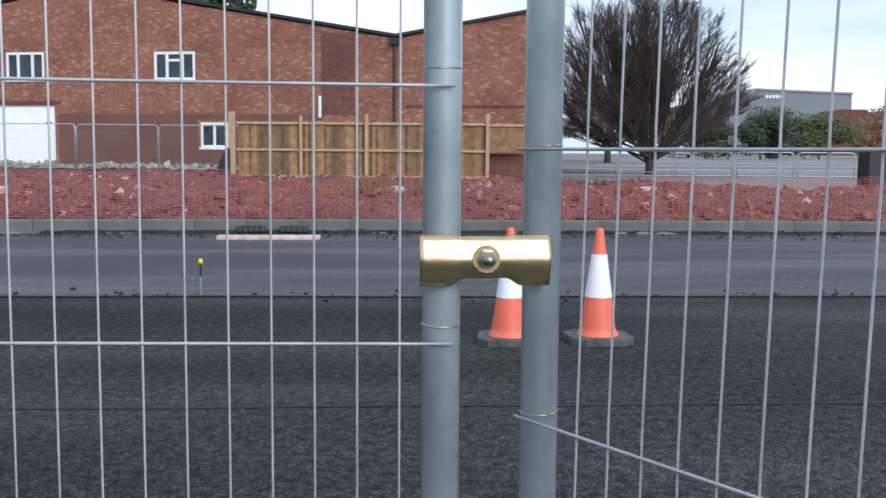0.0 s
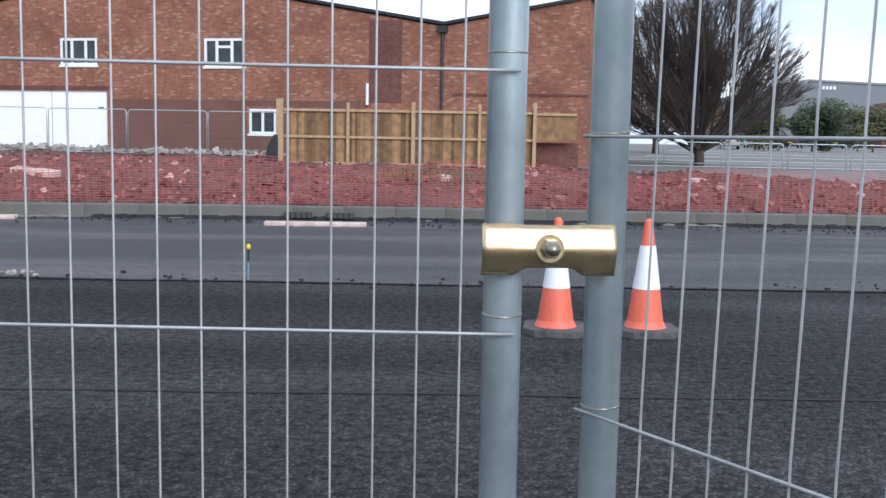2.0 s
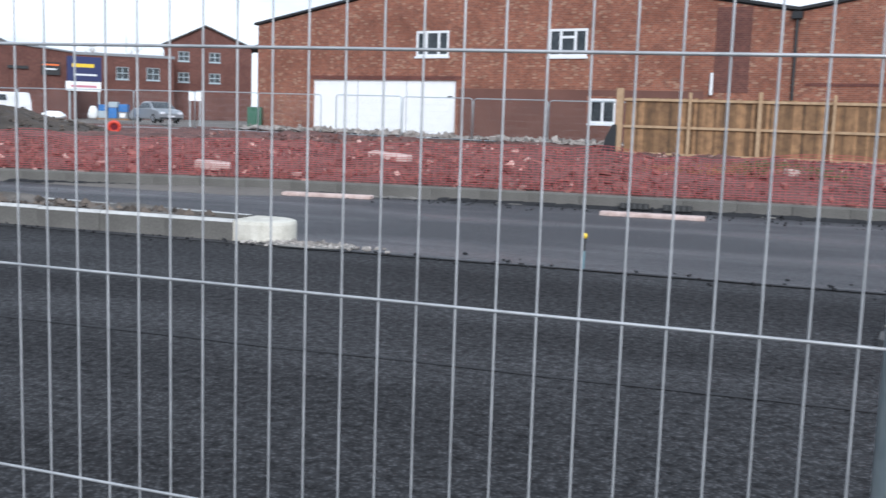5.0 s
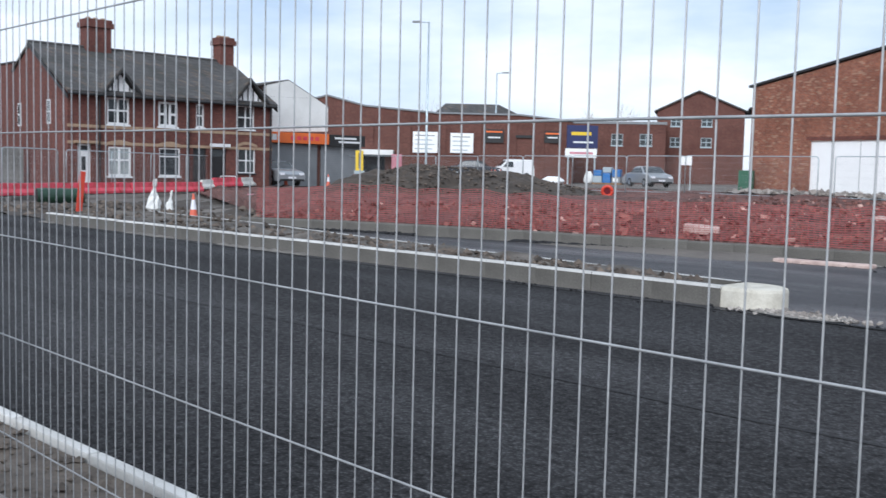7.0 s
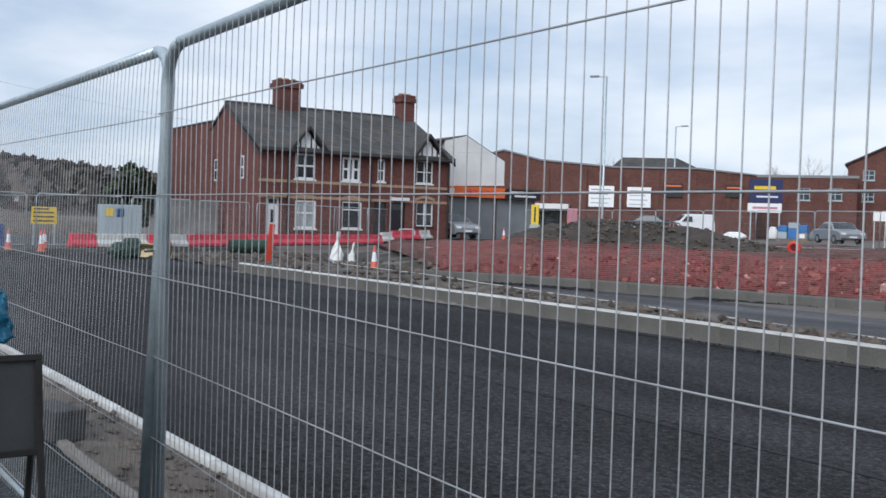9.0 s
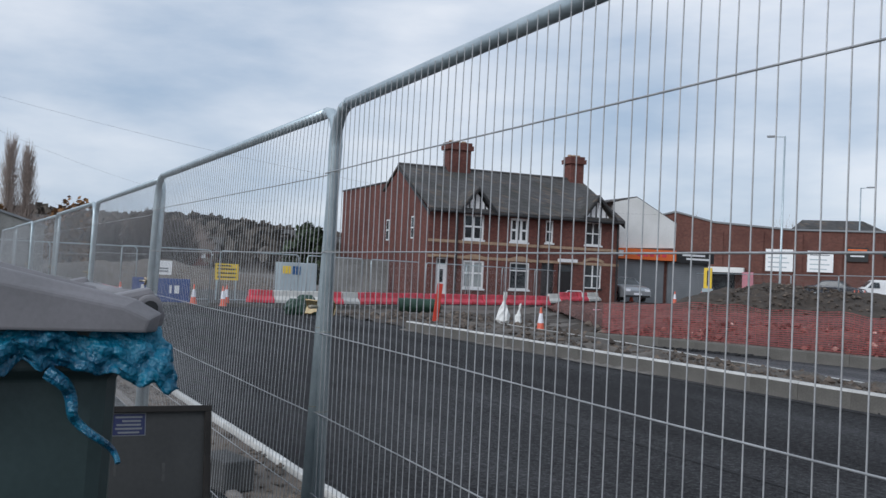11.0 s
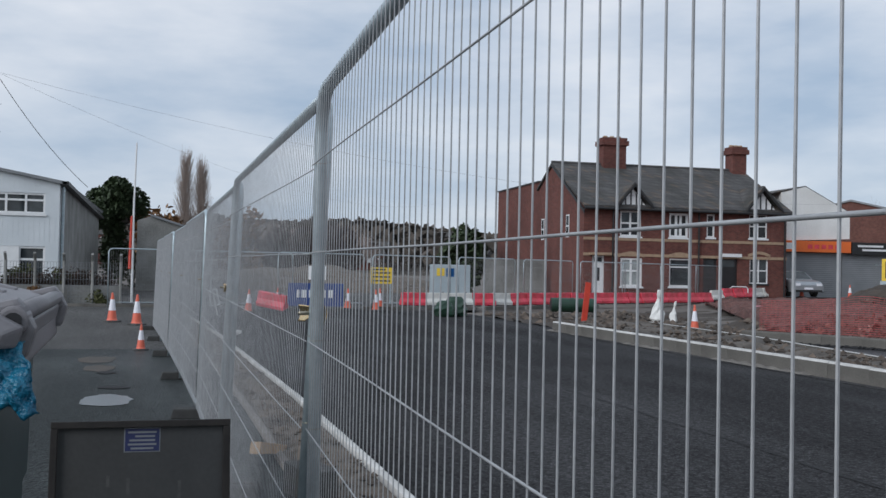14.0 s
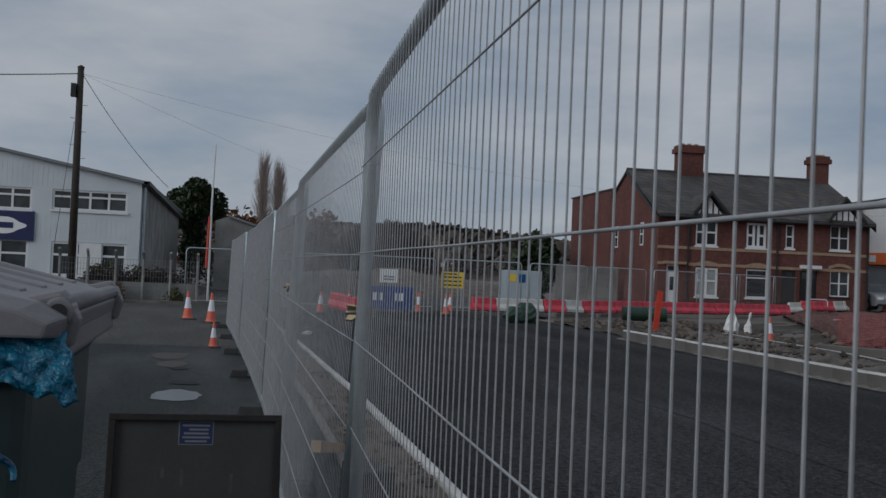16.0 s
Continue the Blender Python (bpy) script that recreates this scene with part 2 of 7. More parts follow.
TERR = brick_mat("dark_red_brick", (0.158, 0.050, 0.037), (0.110, 0.035, 0.028), (0.14, 0.08, 0.065), stain=(0.6, 0.55, 0.55))
BROWNB = brick_mat("brown_brick", (0.150, 0.058, 0.043), (0.112, 0.042, 0.034), (0.16, 0.09, 0.07), stain=(0.65, 0.6, 0.6))
SLATE = brick_mat("grey_slate", (0.095, 0.092, 0.090), (0.056, 0.054, 0.054), (0.032, 0.031, 0.031), 0.3, 0.2, stain=(0.55, 0.56, 0.5), fleck=0.12)
WHITE = mat("white_paint", (0.88, 0.88, 0.87), 0.5, (0.83, 0.83, 0.82), 2, 30, 0.02)
UPVC = mat("white_window_frame", (0.78, 0.79, 0.79), 0.35, (0.70, 0.71, 0.71), 4, 40, 0.0)
RENDERW = mat("white_painted_render", (0.82, 0.82, 0.80), 0.85, (0.66, 0.66, 0.63), 0.7, 12, 0.15)
GLASS = mat("dark_window_glass", (0.055, 0.066, 0.072), 0.08, (0.015, 0.019, 0.022), 1.2, 5, 0.0, spec=0.45)
CURTAIN = mat("net_curtain_glass", (0.42, 0.45, 0.44), 0.12, (0.26, 0.29, 0.29), 2.5, 12, 0.0, spec=0.8)
BLACK = mat("black_paint", (0.02, 0.02, 0.021), 0.5, None, 5, 50, 0.05)
STONEB = mat("buff_stone", (0.40, 0.29, 0.19), 0.9, (0.28, 0.19, 0.13), 4, 40, 0.2)
WOOD = mat("new_softwood", (0.28, 0.160, 0.075), 0.8, (0.13, 0.072, 0.036), 4, 50, 0.3, island=0.5)
WOODP = mat("fence_post_softwood", (0.46, 0.32, 0.19), 0.8, (0.32, 0.21, 0.12), 6, 60, 0.2)
POLEW = mat("creosoted_pole", (0.050, 0.038, 0.030), 0.85, (0.028, 0.022, 0.018), 5, 60, 0.3)
CORANGE = mat("orange_red_cone_plastic", (0.74, 0.155, 0.095), 0.5, (0.62, 0.12, 0.065), 8, 50, 0.03)
CWHITE = mat("reflective_sleeve", (0.80, 0.80, 0.84), 0.4, (0.70, 0.70, 0.74), 10, 80, 0.02)
RUBBER = mat("black_rubber", (0.105, 0.105, 0.102), 0.85, (0.04, 0.04, 0.04), 10, 80, 0.2)
BRED = mat("red_barrier_plastic", (0.80, 0.07, 0.12), 0.45, (0.48, 0.04, 0.045), 3, 30, 0.03)
BWHITE = mat("white_barrier_plastic", (0.72, 0.71, 0.67), 0.5, (0.55, 0.54, 0.50), 3, 30, 0.03)
BBLUE = mat("blue_barrier_plastic", (0.03, 0.07, 0.25), 0.45, (0.025, 0.05, 0.18), 3, 30, 0.03)
BLUEP = mat("blue_plastic", (0.02, 0.16, 0.45), 0.4, None, 3, 30, 0.03)
GREENP = mat("dark_green_sacks", (0.020, 0.060, 0.035), 0.45, (0.012, 0.03, 0.02), 4, 30, 0.3)
YELLOW = mat("yellow_sign_paint", (0.80, 0.56, 0.03), 0.5, (0.70, 0.48, 0.03), 4, 40, 0.02)
NAVY = mat("navy_sign_paint", (0.022, 0.030, 0.11), 0.4, (0.018, 0.025, 0.09), 2, 30, 0.02)
ORANGE = mat("orange_sign_paint", (0.80, 0.17, 0.03), 0.45, (0.70, 0.14, 0.03), 2, 30, 0.02)
PINK = mat("pink_sheet", (0.62, 0.25, 0.30), 0.6, None, 3, 30, 0.1)
SHUT = mat("grey_roller_shutter", (0.23, 0.24, 0.25), 0.5, (0.18, 0.19, 0.20), 1, 30, 0.1)
GREYCLAD = mat("pale_grey_cladding", (0.66, 0.70, 0.72), 0.6, (0.56, 0.60, 0.62), 0.8, 30, 0.04)
ASB = mat("weathered_sheet_cladding", (0.30, 0.30, 0.285), 0.9, (0.15, 0.15, 0.14), 0.8, 12, 0.2)
FARSHED = mat("far_metal_cladding", (0.19, 0.20, 0.215), 0.7, (0.155, 0.165, 0.18), 0.05, 1, 0.0)
CARPARK = mat("car_park_asphalt", (0.20, 0.19, 0.18), 0.85, (0.13, 0.125, 0.12), 0.2, 10, 0.2)
BARK = mat("dark_bark", (0.065, 0.052, 0.042), 0.95, (0.040, 0.032, 0.027), 4, 40, 0.3)
PTWIG = mat("pale_poplar_twigs", (0.34, 0.28, 0.25), 0.95, (0.22, 0.18, 0.155), 3, 20, 0.0)
TWIG = mat("winter_twigs", (0.085, 0.062, 0.052), 0.95, (0.055, 0.042, 0.036), 3, 20, 0.0)
IVY = mat("dark_evergreen_leaf", (0.045, 0.070, 0.026), 0.7, (0.018, 0.031, 0.013), 1.5, 12, 0.0)
HEDGE = mat("olive_shrub_leaf", (0.10, 0.105, 0.040), 0.8, (0.05, 0.06, 0.022), 1.0, 8, 0.0)
AUTUMN = mat("russet_autumn_leaf", (0.24, 0.125, 0.05), 0.85, (0.13, 0.075, 0.035), 1.0, 8, 0.0)
HILLM = mat("wooded_hill", (0.100, 0.084, 0.070), 1.0, (0.042, 0.038, 0.033), 0.05, 0.5, 0.0)
BINBODY = mat("dark_green_bin_plastic", (0.038, 0.060, 0.060), 0.45, (0.025, 0.042, 0.042), 5, 60, 0.05)
BINLID = mat("grey_bin_lid_plastic", (0.21, 0.20, 0.21), 0.5, (0.16, 0.155, 0.16), 4, 90, 0.05)
BAG = mat("blue_plastic_sack", (0.012, 0.17, 0.27), 0.3, (0.003, 0.05, 0.11), 16, 90, 0.9, spec=0.5)
SIGNG = mat("dark_grey_sign_plate", (0.060, 0.060, 0.058), 0.5, (0.042, 0.042, 0.041), 4, 60, 0.05)
SIGNF = mat("rusty_black_frame", (0.030, 0.026, 0.023), 0.8, (0.017, 0.015, 0.014), 9, 60, 0.2)
BLOCK = mat("recycled_rubber_foot", (0.050, 0.050, 0.048), 0.9, (0.032, 0.032, 0.031), 9, 60, 0.3)
VANW = mat("white_car_paint", (0.78, 0.78, 0.78), 0.25, (0.70, 0.70, 0.70), 1, 20, 0.0)
SILVER = mat("silver_car_paint", (0.36, 0.38, 0.40), 0.28, (0.30, 0.32, 0.34), 1, 20, 0.0, 0.5)
DARKCAR = mat("dark_car_paint", (0.045, 0.050, 0.060), 0.25, None, 1, 20, 0.0, 0.3)
TYRE = mat("tyre_rubber", (0.02, 0.02, 0.02), 0.8, None, 5, 50, 0.1)
GREENBOX = mat("green_cabinet_paint", (0.02, 0.12, 0.065), 0.5, None, 2, 30, 0.03)
STEELTANK = mat("pale_blue_grey_sheet", (0.40, 0.47, 0.50), 0.5, (0.32, 0.38, 0.41), 1, 20, 0.05)
PUDDLE = mat("standing_water", (0.06, 0.064, 0.064), 0.22, (0.04, 0.045, 0.045), 3, 10, 0.0, spec=0.7)
STAIN = mat("pale_mud_stain", (0.092, 0.074, 0.058), 0.9, (0.045, 0.046, 0.044), 3, 30, 0.1)
PEG = mat("faded_teal_peg", (0.16, 0.27, 0.30), 0.6, (0.10, 0.18, 0.21), 20, 80, 0.0)
PIPE = mat("red_plastic_pipe", (0.65, 0.06, 0.03), 0.45, None, 4, 40, 0.02)

# ---- mesh helpers ----


class Geo:
    """Collects corners and faces of one mesh."""

    def __init__(self):
        self.v, self.f = [], []

    def box(self, x0, x1, y0, y1, z0, z1, m=None):
        k = len(self.v)
        c = [(x, y, z) for z in (z0, z1) for x, y in ((x0, y0), (x1, y0), (x1, y1), (x0, y1))]
        self.v += [tuple(m @ Vector(p)) for p in c] if m else c
        self.f += [(k, k + 3, k + 2, k + 1), (k + 4, k + 5, k + 6, k + 7)] + [
            (k + i, k + (i + 1) % 4, k + 4 + (i + 1) % 4, k + 4 + i) for i in range(4)]
        return self

    def tube(self, pts, r, n=8, r1=None, caps=True):
        """A round bar along points; r1: its radius at the end."""
        pts = [Vector(p) for p in pts]
        k0, last = len(self.v), len(pts) - 1
        for i, p in enumerate(pts):
            d = (pts[min(i + 1, last)] - pts[max(i - 1, 0)]).normalized()
            a = d.orthogonal().normalized() if i == 0 else (a - d * a.dot(d)).normalized()
            b = d.cross(a)
            rr = r if r1 is None else r + (r1 - r) * i / last
            self.v += [tuple(p + (a * math.cos(t) + b * math.sin(t)) * rr) for t in (2 * math.pi * j / n for j in range(n))]
        for i in range(last):
            for j in range(n):
                q = k0 + i * n
                self.f.append((q + j, q + (j + 1) % n, q + n + (j + 1) % n, q + n + j))
        if caps:
            self.f += [tuple(k0 + j for j in reversed(range(n))), tuple(k0 + last * n + j for j in range(n))]
        return self

    def prism(self, poly, y0, y1, axis="y"):
        """A flat polygon pushed from y0 to y1 along an axis (polygon in the other two)."""
        k, n = len(self.v), len(poly)
        for y in (y0, y1):
            for a, b in poly:
                self.v.append({"y": (a, y, b), "z": (a, b, y), "x": (y, a, b)}[axis])
        self.f += [tuple(k + i for i in range(n)), tuple(k + n + i for i in reversed(range(n)))]
        self.f += [(k + i, k + n + i, k + n + (i + 1) % n, k + (i + 1) % n) for i in range(n)]
        return self

    def loft(self, rings):
        """Joins closed rings of equal length, with the ends closed."""
        k, n = len(self.v), len(rings[0])
        for r in rings:
            self.v += [tuple(p) for p in r]
        for i in range(len(rings) - 1):
            q = k + i * n
            self.f += [(q + j, q + (j + 1) % n, q + n + (j + 1) % n, q + n + j) for j in range(n)]
        q = k + (len(rings) - 1) * n
        self.f += [tuple(k + j for j in reversed(range(n))), tuple(q + j for j in range(n))]
        return self

    def lathe(self, prof, n=20, cx=0.0, cy=0.0):
        return self.loft([[(cx + r * math.cos(2 * math.pi * j / n), cy + r * math.sin(2 * math.pi * j / n), z) for j in range(n)] for r, z in prof])

    def quad(self, a, b, c, d):
        k = len(self.v)
        self.v += [tuple(a), tuple(b), tuple(c), tuple(d)]
        self.f.append((k, k + 1, k + 2, k + 3))
        return self

    def mesh(self, name, material, smooth=False, bevel=0.0):
        me = bpy.data.meshes.new(name)
        me.from_pydata(self.v, [], self.f)
        bm = bmesh.new()
        bm.from_mesh(me)
        bmesh.ops.recalc_face_normals(bm, faces=bm.faces)
        if bevel:
            bmesh.ops.bevel(bm, geom=[e for e in bm.edges if e.is_manifold and e.calc_face_angle(0) > 0.6], offset=bevel, segments=2, affect="EDGES", profile=0.6)
        bm.to_mesh(me)
        bm.free()
        me.materials.append(material)
        if smooth:
            me.polygons.foreach_set("use_smooth", [True] * len(me.polygons))
        return me


def part(name, geo, material, parent, label="", smooth=False, bevel=0.0, m=None):
    ob = new(name, geo.mesh(name, material, smooth, bevel))
    ob.parent = parent
    if m:
        ob.matrix_basis = m
    return tagged(ob, label)


def thing(name, label, category, m=None, group="", kind=""):
    ob = new(name)
    ob.empty_display_size = 0.1
    if m:
        ob.matrix_basis = m
    return tagged(ob, label, category, group, kind)


def solid(name, geo, material, label, category, m=None, group="", kind="", smooth=False, bevel=0.0):
    ob = new(name, geo.mesh(name, material, smooth, bevel))
    if m:
        ob.matrix_basis = m
    return tagged(ob, label, category, group, kind)


def sheet(name, xs, ys, height, material, label, category, kind="structure", smooth=True):
    """A height field over a grid of xs and ys."""
    xs, ys = list(xs), list(ys)
    v = [(x, y, height(x, y)) for y in ys for x in xs]
    w = len(xs)
    f = [(j * w + i, j * w + i + 1, (j + 1) * w + i + 1, (j + 1) * w + i) for j in range(len(ys) - 1) for i in range(w - 1)]
    me = bpy.data.meshes.new(name)
    me.from_pydata(v, [], f)
    me.materials.append(material)
    if smooth:
        me.polygons.foreach_set("use_smooth", [True] * len(f))
    ob = new(name, me)
    return tagged(ob, label, category, "", kind)


def steps(a, b, d):
    n = max(1, round(abs(b - a) / d))
    return [a + (b - a) * i / n for i in range(n + 1)]


def along(pts, d):
    """Points every d metres along a plan line, with their headings."""
    out, rest = [], 0.0
    for (x0, y0), (x1, y1) in zip(pts, pts[1:]):
        ln, a = math.hypot(x1 - x0, y1 - y0), math.atan2(y1 - y0, x1 - x0)
        s = rest
        while s < ln - 1e-6:
            out.append((x0 + (x1 - x0) * s / ln, y0 + (y1 - y0) * s / ln, a))
            s += d
        rest = s - ln
    return out


def at_line(pts, x):
    for (x0, y0), (x1, y1) in zip(pts, pts[1:]):
        if min(x0, x1) <= x <= max(x0, x1):
            return y0 + (y1 - y0) * (x - x0) / (x1 - x0)
    return pts[0][1] if abs(x - pts[0][0]) < abs(x - pts[-1][0]) else pts[-1][1]


def nz(x, y, s, z=0.0):
    return noise.noise(Vector((x * s, y * s, z)))


# ---- ground, road, kerbs ----
FAR_KERB = [(-20.6, 13.6), (-18.5, 15.0), (-14.0, 16.35), (-9.3, 17.25), (-5.0, 17.9), (0.0, 18.15), (8.0, 18.2), (60.0, 18.2)]
NEAR_KERB = [(-31.0, 1.3), (-22.0, 1.82), (-12.0, 2.16), (-4.0, 2.27), (30.0, 2.3)]
ISL_NEAR = [(-24.0, 10.3), (-5.75, 10.35)]
ISL_FAR = [(-24.0, 13.0), (-18.6, 12.6), (-13.3, 11.75), (-5.9, 10.95)]


def land(x, y):
    """The lie of the land: level along the road, rising gently beyond the far kerb."""
    k = at_line(FAR_KERB, x) if x > -20.6 else 13.6 + (-20.6 - x) * 0.55
    t = max(0.0, min(1.0, (y - k - 0.1) / 0.6))
    return -0.03 + t * 0.24 + max(0.0, min(y, 130) - k) * 0.0115 * (1 if y > k else 0)


big = [-3000, -1500, -800, -400, -200, -120]
sheet("ground", big + steps(-90, 90, 3) + [-q for q in reversed(big)], big + steps(-60, 18, 3) + steps(20, 140, 4) + [200, 400, 800, 1500, 3000],
      lambda x, y: land(x, y) - 0.06, GROUND, "brown-grey bare site ground reaching to the horizon", "ground")


def strip(name, xs, lo, hi, z, material, label, category):
    g = Geo()
    for x0, x1 in zip(xs, xs[1:]):
        g.quad((x0, lo(x0), z), (x1, lo(x1), z), (x1, hi(x1), z), (x0, hi(x0), z))
    return solid(name, g, material, label, category, kind="structure")


road_x = steps(-36, 60, 2)
strip("road", road_x, lambda x: at_line(NEAR_KERB, x), lambda x: 10.08, 0.0, ASPH, "fresh dark asphalt carriageway beside the fence", "road")
strip("road_far_lane", [x for x in steps(-21, 60, 1.5)], lambda x: 10.08, lambda x: at_line(FAR_KERB, x) + 0.02, 0.006, ASPH2,
      "greyer laid asphalt lane along the far kerb", "road")
strip("road_junction", steps(-36, -21, 1.5), lambda x: 10.08, lambda x: 10.8, 0.002, ASPH, "fresh asphalt at the island's end", "road")
sheet("earth_bank", steps(-88, -60, 0.7), steps(1.5, 21, 0.7), lambda x, y: -0.1 + max(0.0, math.sin(math.pi * (x + 88) / 28)) ** 0.7 * max(0.0, math.sin(math.pi * (y - 1.5) / 19.5)) ** 0.6 * (1.5 + 0.7 * nz(x, y, 0.22) + 0.3 * nz(x, y, 0.9)), DIRT, "brown graded earth bank beyond the junction", "earth bank", "stuff")
strip("old_road", steps(-60, -36, 4), lambda x: -9, lambda x: 12 - (x + 36) * 0.3, 0.004, ASPH4, "older paler asphalt of the side road", "road")


def seam(y, w, z, x0, x1, sd):
    g = Geo()
    for a, b in zip(steps(x0, x1, 0.25), steps(x0, x1, 0.25)[1:]):
        w0, w1 = (w * (0.6 + 0.8 * abs(nz(q, sd, 1.7))) for q in (a, b))
        o0, o1 = (0.04 * nz(q, sd + 5, 0.9) for q in (a, b))
        g.quad((a, y + o0 - w0, z), (b, y + o1 - w1, z), (b, y + o1 + w1, z), (a, y + o0 + w0, z))
    solid("road_joint", g, TAR, "black tarry joint between two asphalt runs", "road joint", kind="structure")


seam(5.68, 0.03, 0.005, -30, 40, 1)
seam(10.08, 0.05, 0.012, -5, 40, 2)

# the footway behind the fence, the dirt strip and its edgings
strip("side_road", steps(-36, -18.5, 1.75), lambda x: -9.0, lambda x: at_line(NEAR_KERB, x) - 0.62, 0.004, ASPH4, "worn paler asphalt at the mouth of the side road", "road")
strip("footway", steps(-18.5, 20, 2), lambda x: -9.0, lambda x: at_line(NEAR_KERB, x) - 0.62, 0.004, ASPH3, "damp dark asphalt footway beside the fence", "pavement")
sheet("dirt_strip", steps(-31, 8, 0.16), [0, 0.08, 0.16, 0.24, 0.32, 0.4, 0.48, 0.56],
      lambda x, y: 0.0, DIRT, "loose pale dirt between edging and kerb", "dirt", "stuff")
ds = bpy.data.objects["dirt_strip"]
for v in ds.data.vertices:
    y = at_line(NEAR_KERB, v.co.x) - 0.62 + v.co.y
    v.co.z = 0.012 + (0.075 * nz(v.co.x, y, 2.1) + 0.045 * nz(v.co.x, y, 7.0)) * math.sin(math.pi * v.co.y / 0.56)
    v.co.y = y

kerb_near = thing("kerb_near", "pale flush concrete kerb along the fenced side", "kerb", kind="structure")
g = Geo().box(-0.452, 0.452, -0.034, 0.034, -0.1, 0.05)
edge_mesh = g.mesh("kerb_stone", KERBN, bevel=0.012)
for x, y, a in along([(p[0], p[1]) for p in NEAR_KERB], 0.915)[:46]:
    o = new("kerb_stone", edge_mesh)
    o.parent = kerb_near
    o.matrix_basis = pose(x + 0.45, y + random.uniform(-0.002, 0.002), random.uniform(-0.003, 0.003), 0, 0, math.degrees(a))
edging = thing("footway_edging", "old concrete edging along the footway", "edging", kind="structure")
g = Geo().box(-0.455, 0.455, -0.035, 0.035, -0.1, 0.05)
em = g.mesh("edging_stone", PALESTONE, bevel=0.01)
for x, y, a in along([(p[0], p[1] - 0.62) for p in NEAR_KERB], 0.92)[:46]:
    o = new("edging_stone", em)
    o.parent = edging
    o.matrix_basis = pose(x + 0.45, y + random.uniform(-0.012, 0.012), random.uniform(-0.02, 0.006), 0, random.uniform(-0.8, 0.8), math.degrees(a))


def kerb_run(name, pts, label, side, pale_top=True):
    k = thing(name, label, "kerb", kind="structure")
    me = Geo().prism([(-0.07, -0.1), (0.07, -0.1), (0.07, 0.25), (-0.045, 0.25), (-0.07, 0.22)], -0.4555, 0.4555, "x").mesh("kerb_stone", KERB, bevel=0.004)
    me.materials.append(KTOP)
    # upward faces take the paler KTOP concrete, all others KERB
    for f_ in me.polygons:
        f_.material_index = 1 if pale_top and f_.normal.z > 0.55 else 0
    for x, y, a in along(pts, 0.915):
        o = new("kerb_stone", me)
        o.parent = k
        o.matrix_basis = pose(x + 0.45 * math.cos(a), y + 0.45 * math.sin(a) + random.uniform(-0.004, 0.004), random.uniform(-0.004, 0.004), 0, 0, math.degrees(a) + (180 if side < 0 else 0))
    return k


kerb_run("kerb_far", [p for p in FAR_KERB if p[0] < 9] + [(26.0, 18.2)], "tall grey concrete kerb below the red earth", 1, False)
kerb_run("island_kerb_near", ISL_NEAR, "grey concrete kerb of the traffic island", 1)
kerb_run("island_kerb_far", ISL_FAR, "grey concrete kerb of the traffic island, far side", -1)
g = Geo()
n_ = 18
ring = [(-5.75 - 0.05, 10.3)] + [(-5.55 + 0.45 * math.cos(t), 10.65 + 0.37 * math.sin(t)) for t in (math.pi * (-0.5 + i / n_) for i in range(n_ + 1))] + [(-5.8, 11.0)]
g.prism(ring, -0.05, 0.245, "z")
solid("island_nose", g, NOSE, "cream precast quadrant block at the island's end", "kerb", kind="structure", bevel=0.045)
xs = steps(-24, -5.8, 0.35)
g = Geo()
rows_ = 7
for i, x in enumerate(xs):
    y0, y1 = at_line(ISL_NEAR, x) - 0.015, at_line(ISL_FAR, x) + 0.015
    for j in range(rows_):
        y = y0 + (y1 - y0) * j / (rows_ - 1)
        g.v.append((x, y, 0.215 + (0.0 if j in (0, rows_ - 1) else 0.13 * nz(x, y, 1.5) + 0.13 * nz(x, y, 3.4))))
        if i and j:
            k = i * rows_ + j
            g.f.append((k - rows_ - 1, k - rows_, k, k - 1))
solid("island_fill", g, ISLF, "loose grey-brown fill heaped inside the traffic island", "dirt", kind="stuff")
rngc = random.Random(21)
g = Geo()


def clod(g, x, y, z, r):
    k = len(g.v)
    for sx, sy, sz in ((1, 0, 0), (-1, 0, 0), (0, 1, 0), (0, -1, 0), (0, 0, 1), (0, 0, -1)):
        q = rngc.uniform(0.6, 1.25) * r
        g.v.append((x + sx * q * 1.3 + rngc.uniform(-.3, .3) * r, y + sy * q * 1.3, z + sz * q * 0.8))
    g.f += [(k + a, k + b, k + c) for a, b, c in ((0, 2, 4), (2, 1, 4), (1, 3, 4), (3, 0, 4), (2, 0, 5), (1, 2, 5), (3, 1, 5), (0, 3, 5))]


for i in range(700):
    x = rngc.uniform(-23.8, -6.2)
    y0, y1 = at_line(ISL_NEAR, x) + 0.12, at_line(ISL_FAR, x) - 0.12
    clod(g, x, rngc.uniform(y0, y1), 0.24 + 0.05 * nz(x, 1, 1), rngc.choice((0.02, 0.03, 0.05, 0.08)))
solid("island_clods", g, SPOILSTONE, "dark clods lying in the traffic island", "clods", kind="stuff")
g = Geo()
for i in range(1500):
    x = rngc.uniform(-20, 3)
    y = at_line(NEAR_KERB, x) - rngc.uniform(0.08, 0.56)
    clod(g, x, y, 0.02 + 0.04 * nz(x, y, 2.1), rngc.choice((0.006, 0.01, 0.014, 0.02, 0.03)))
solid("dirt_crumbs", g, DIRT, "pale crumbs and pebbles in the dirt strip", "clods", kind="stuff")
g = Geo()
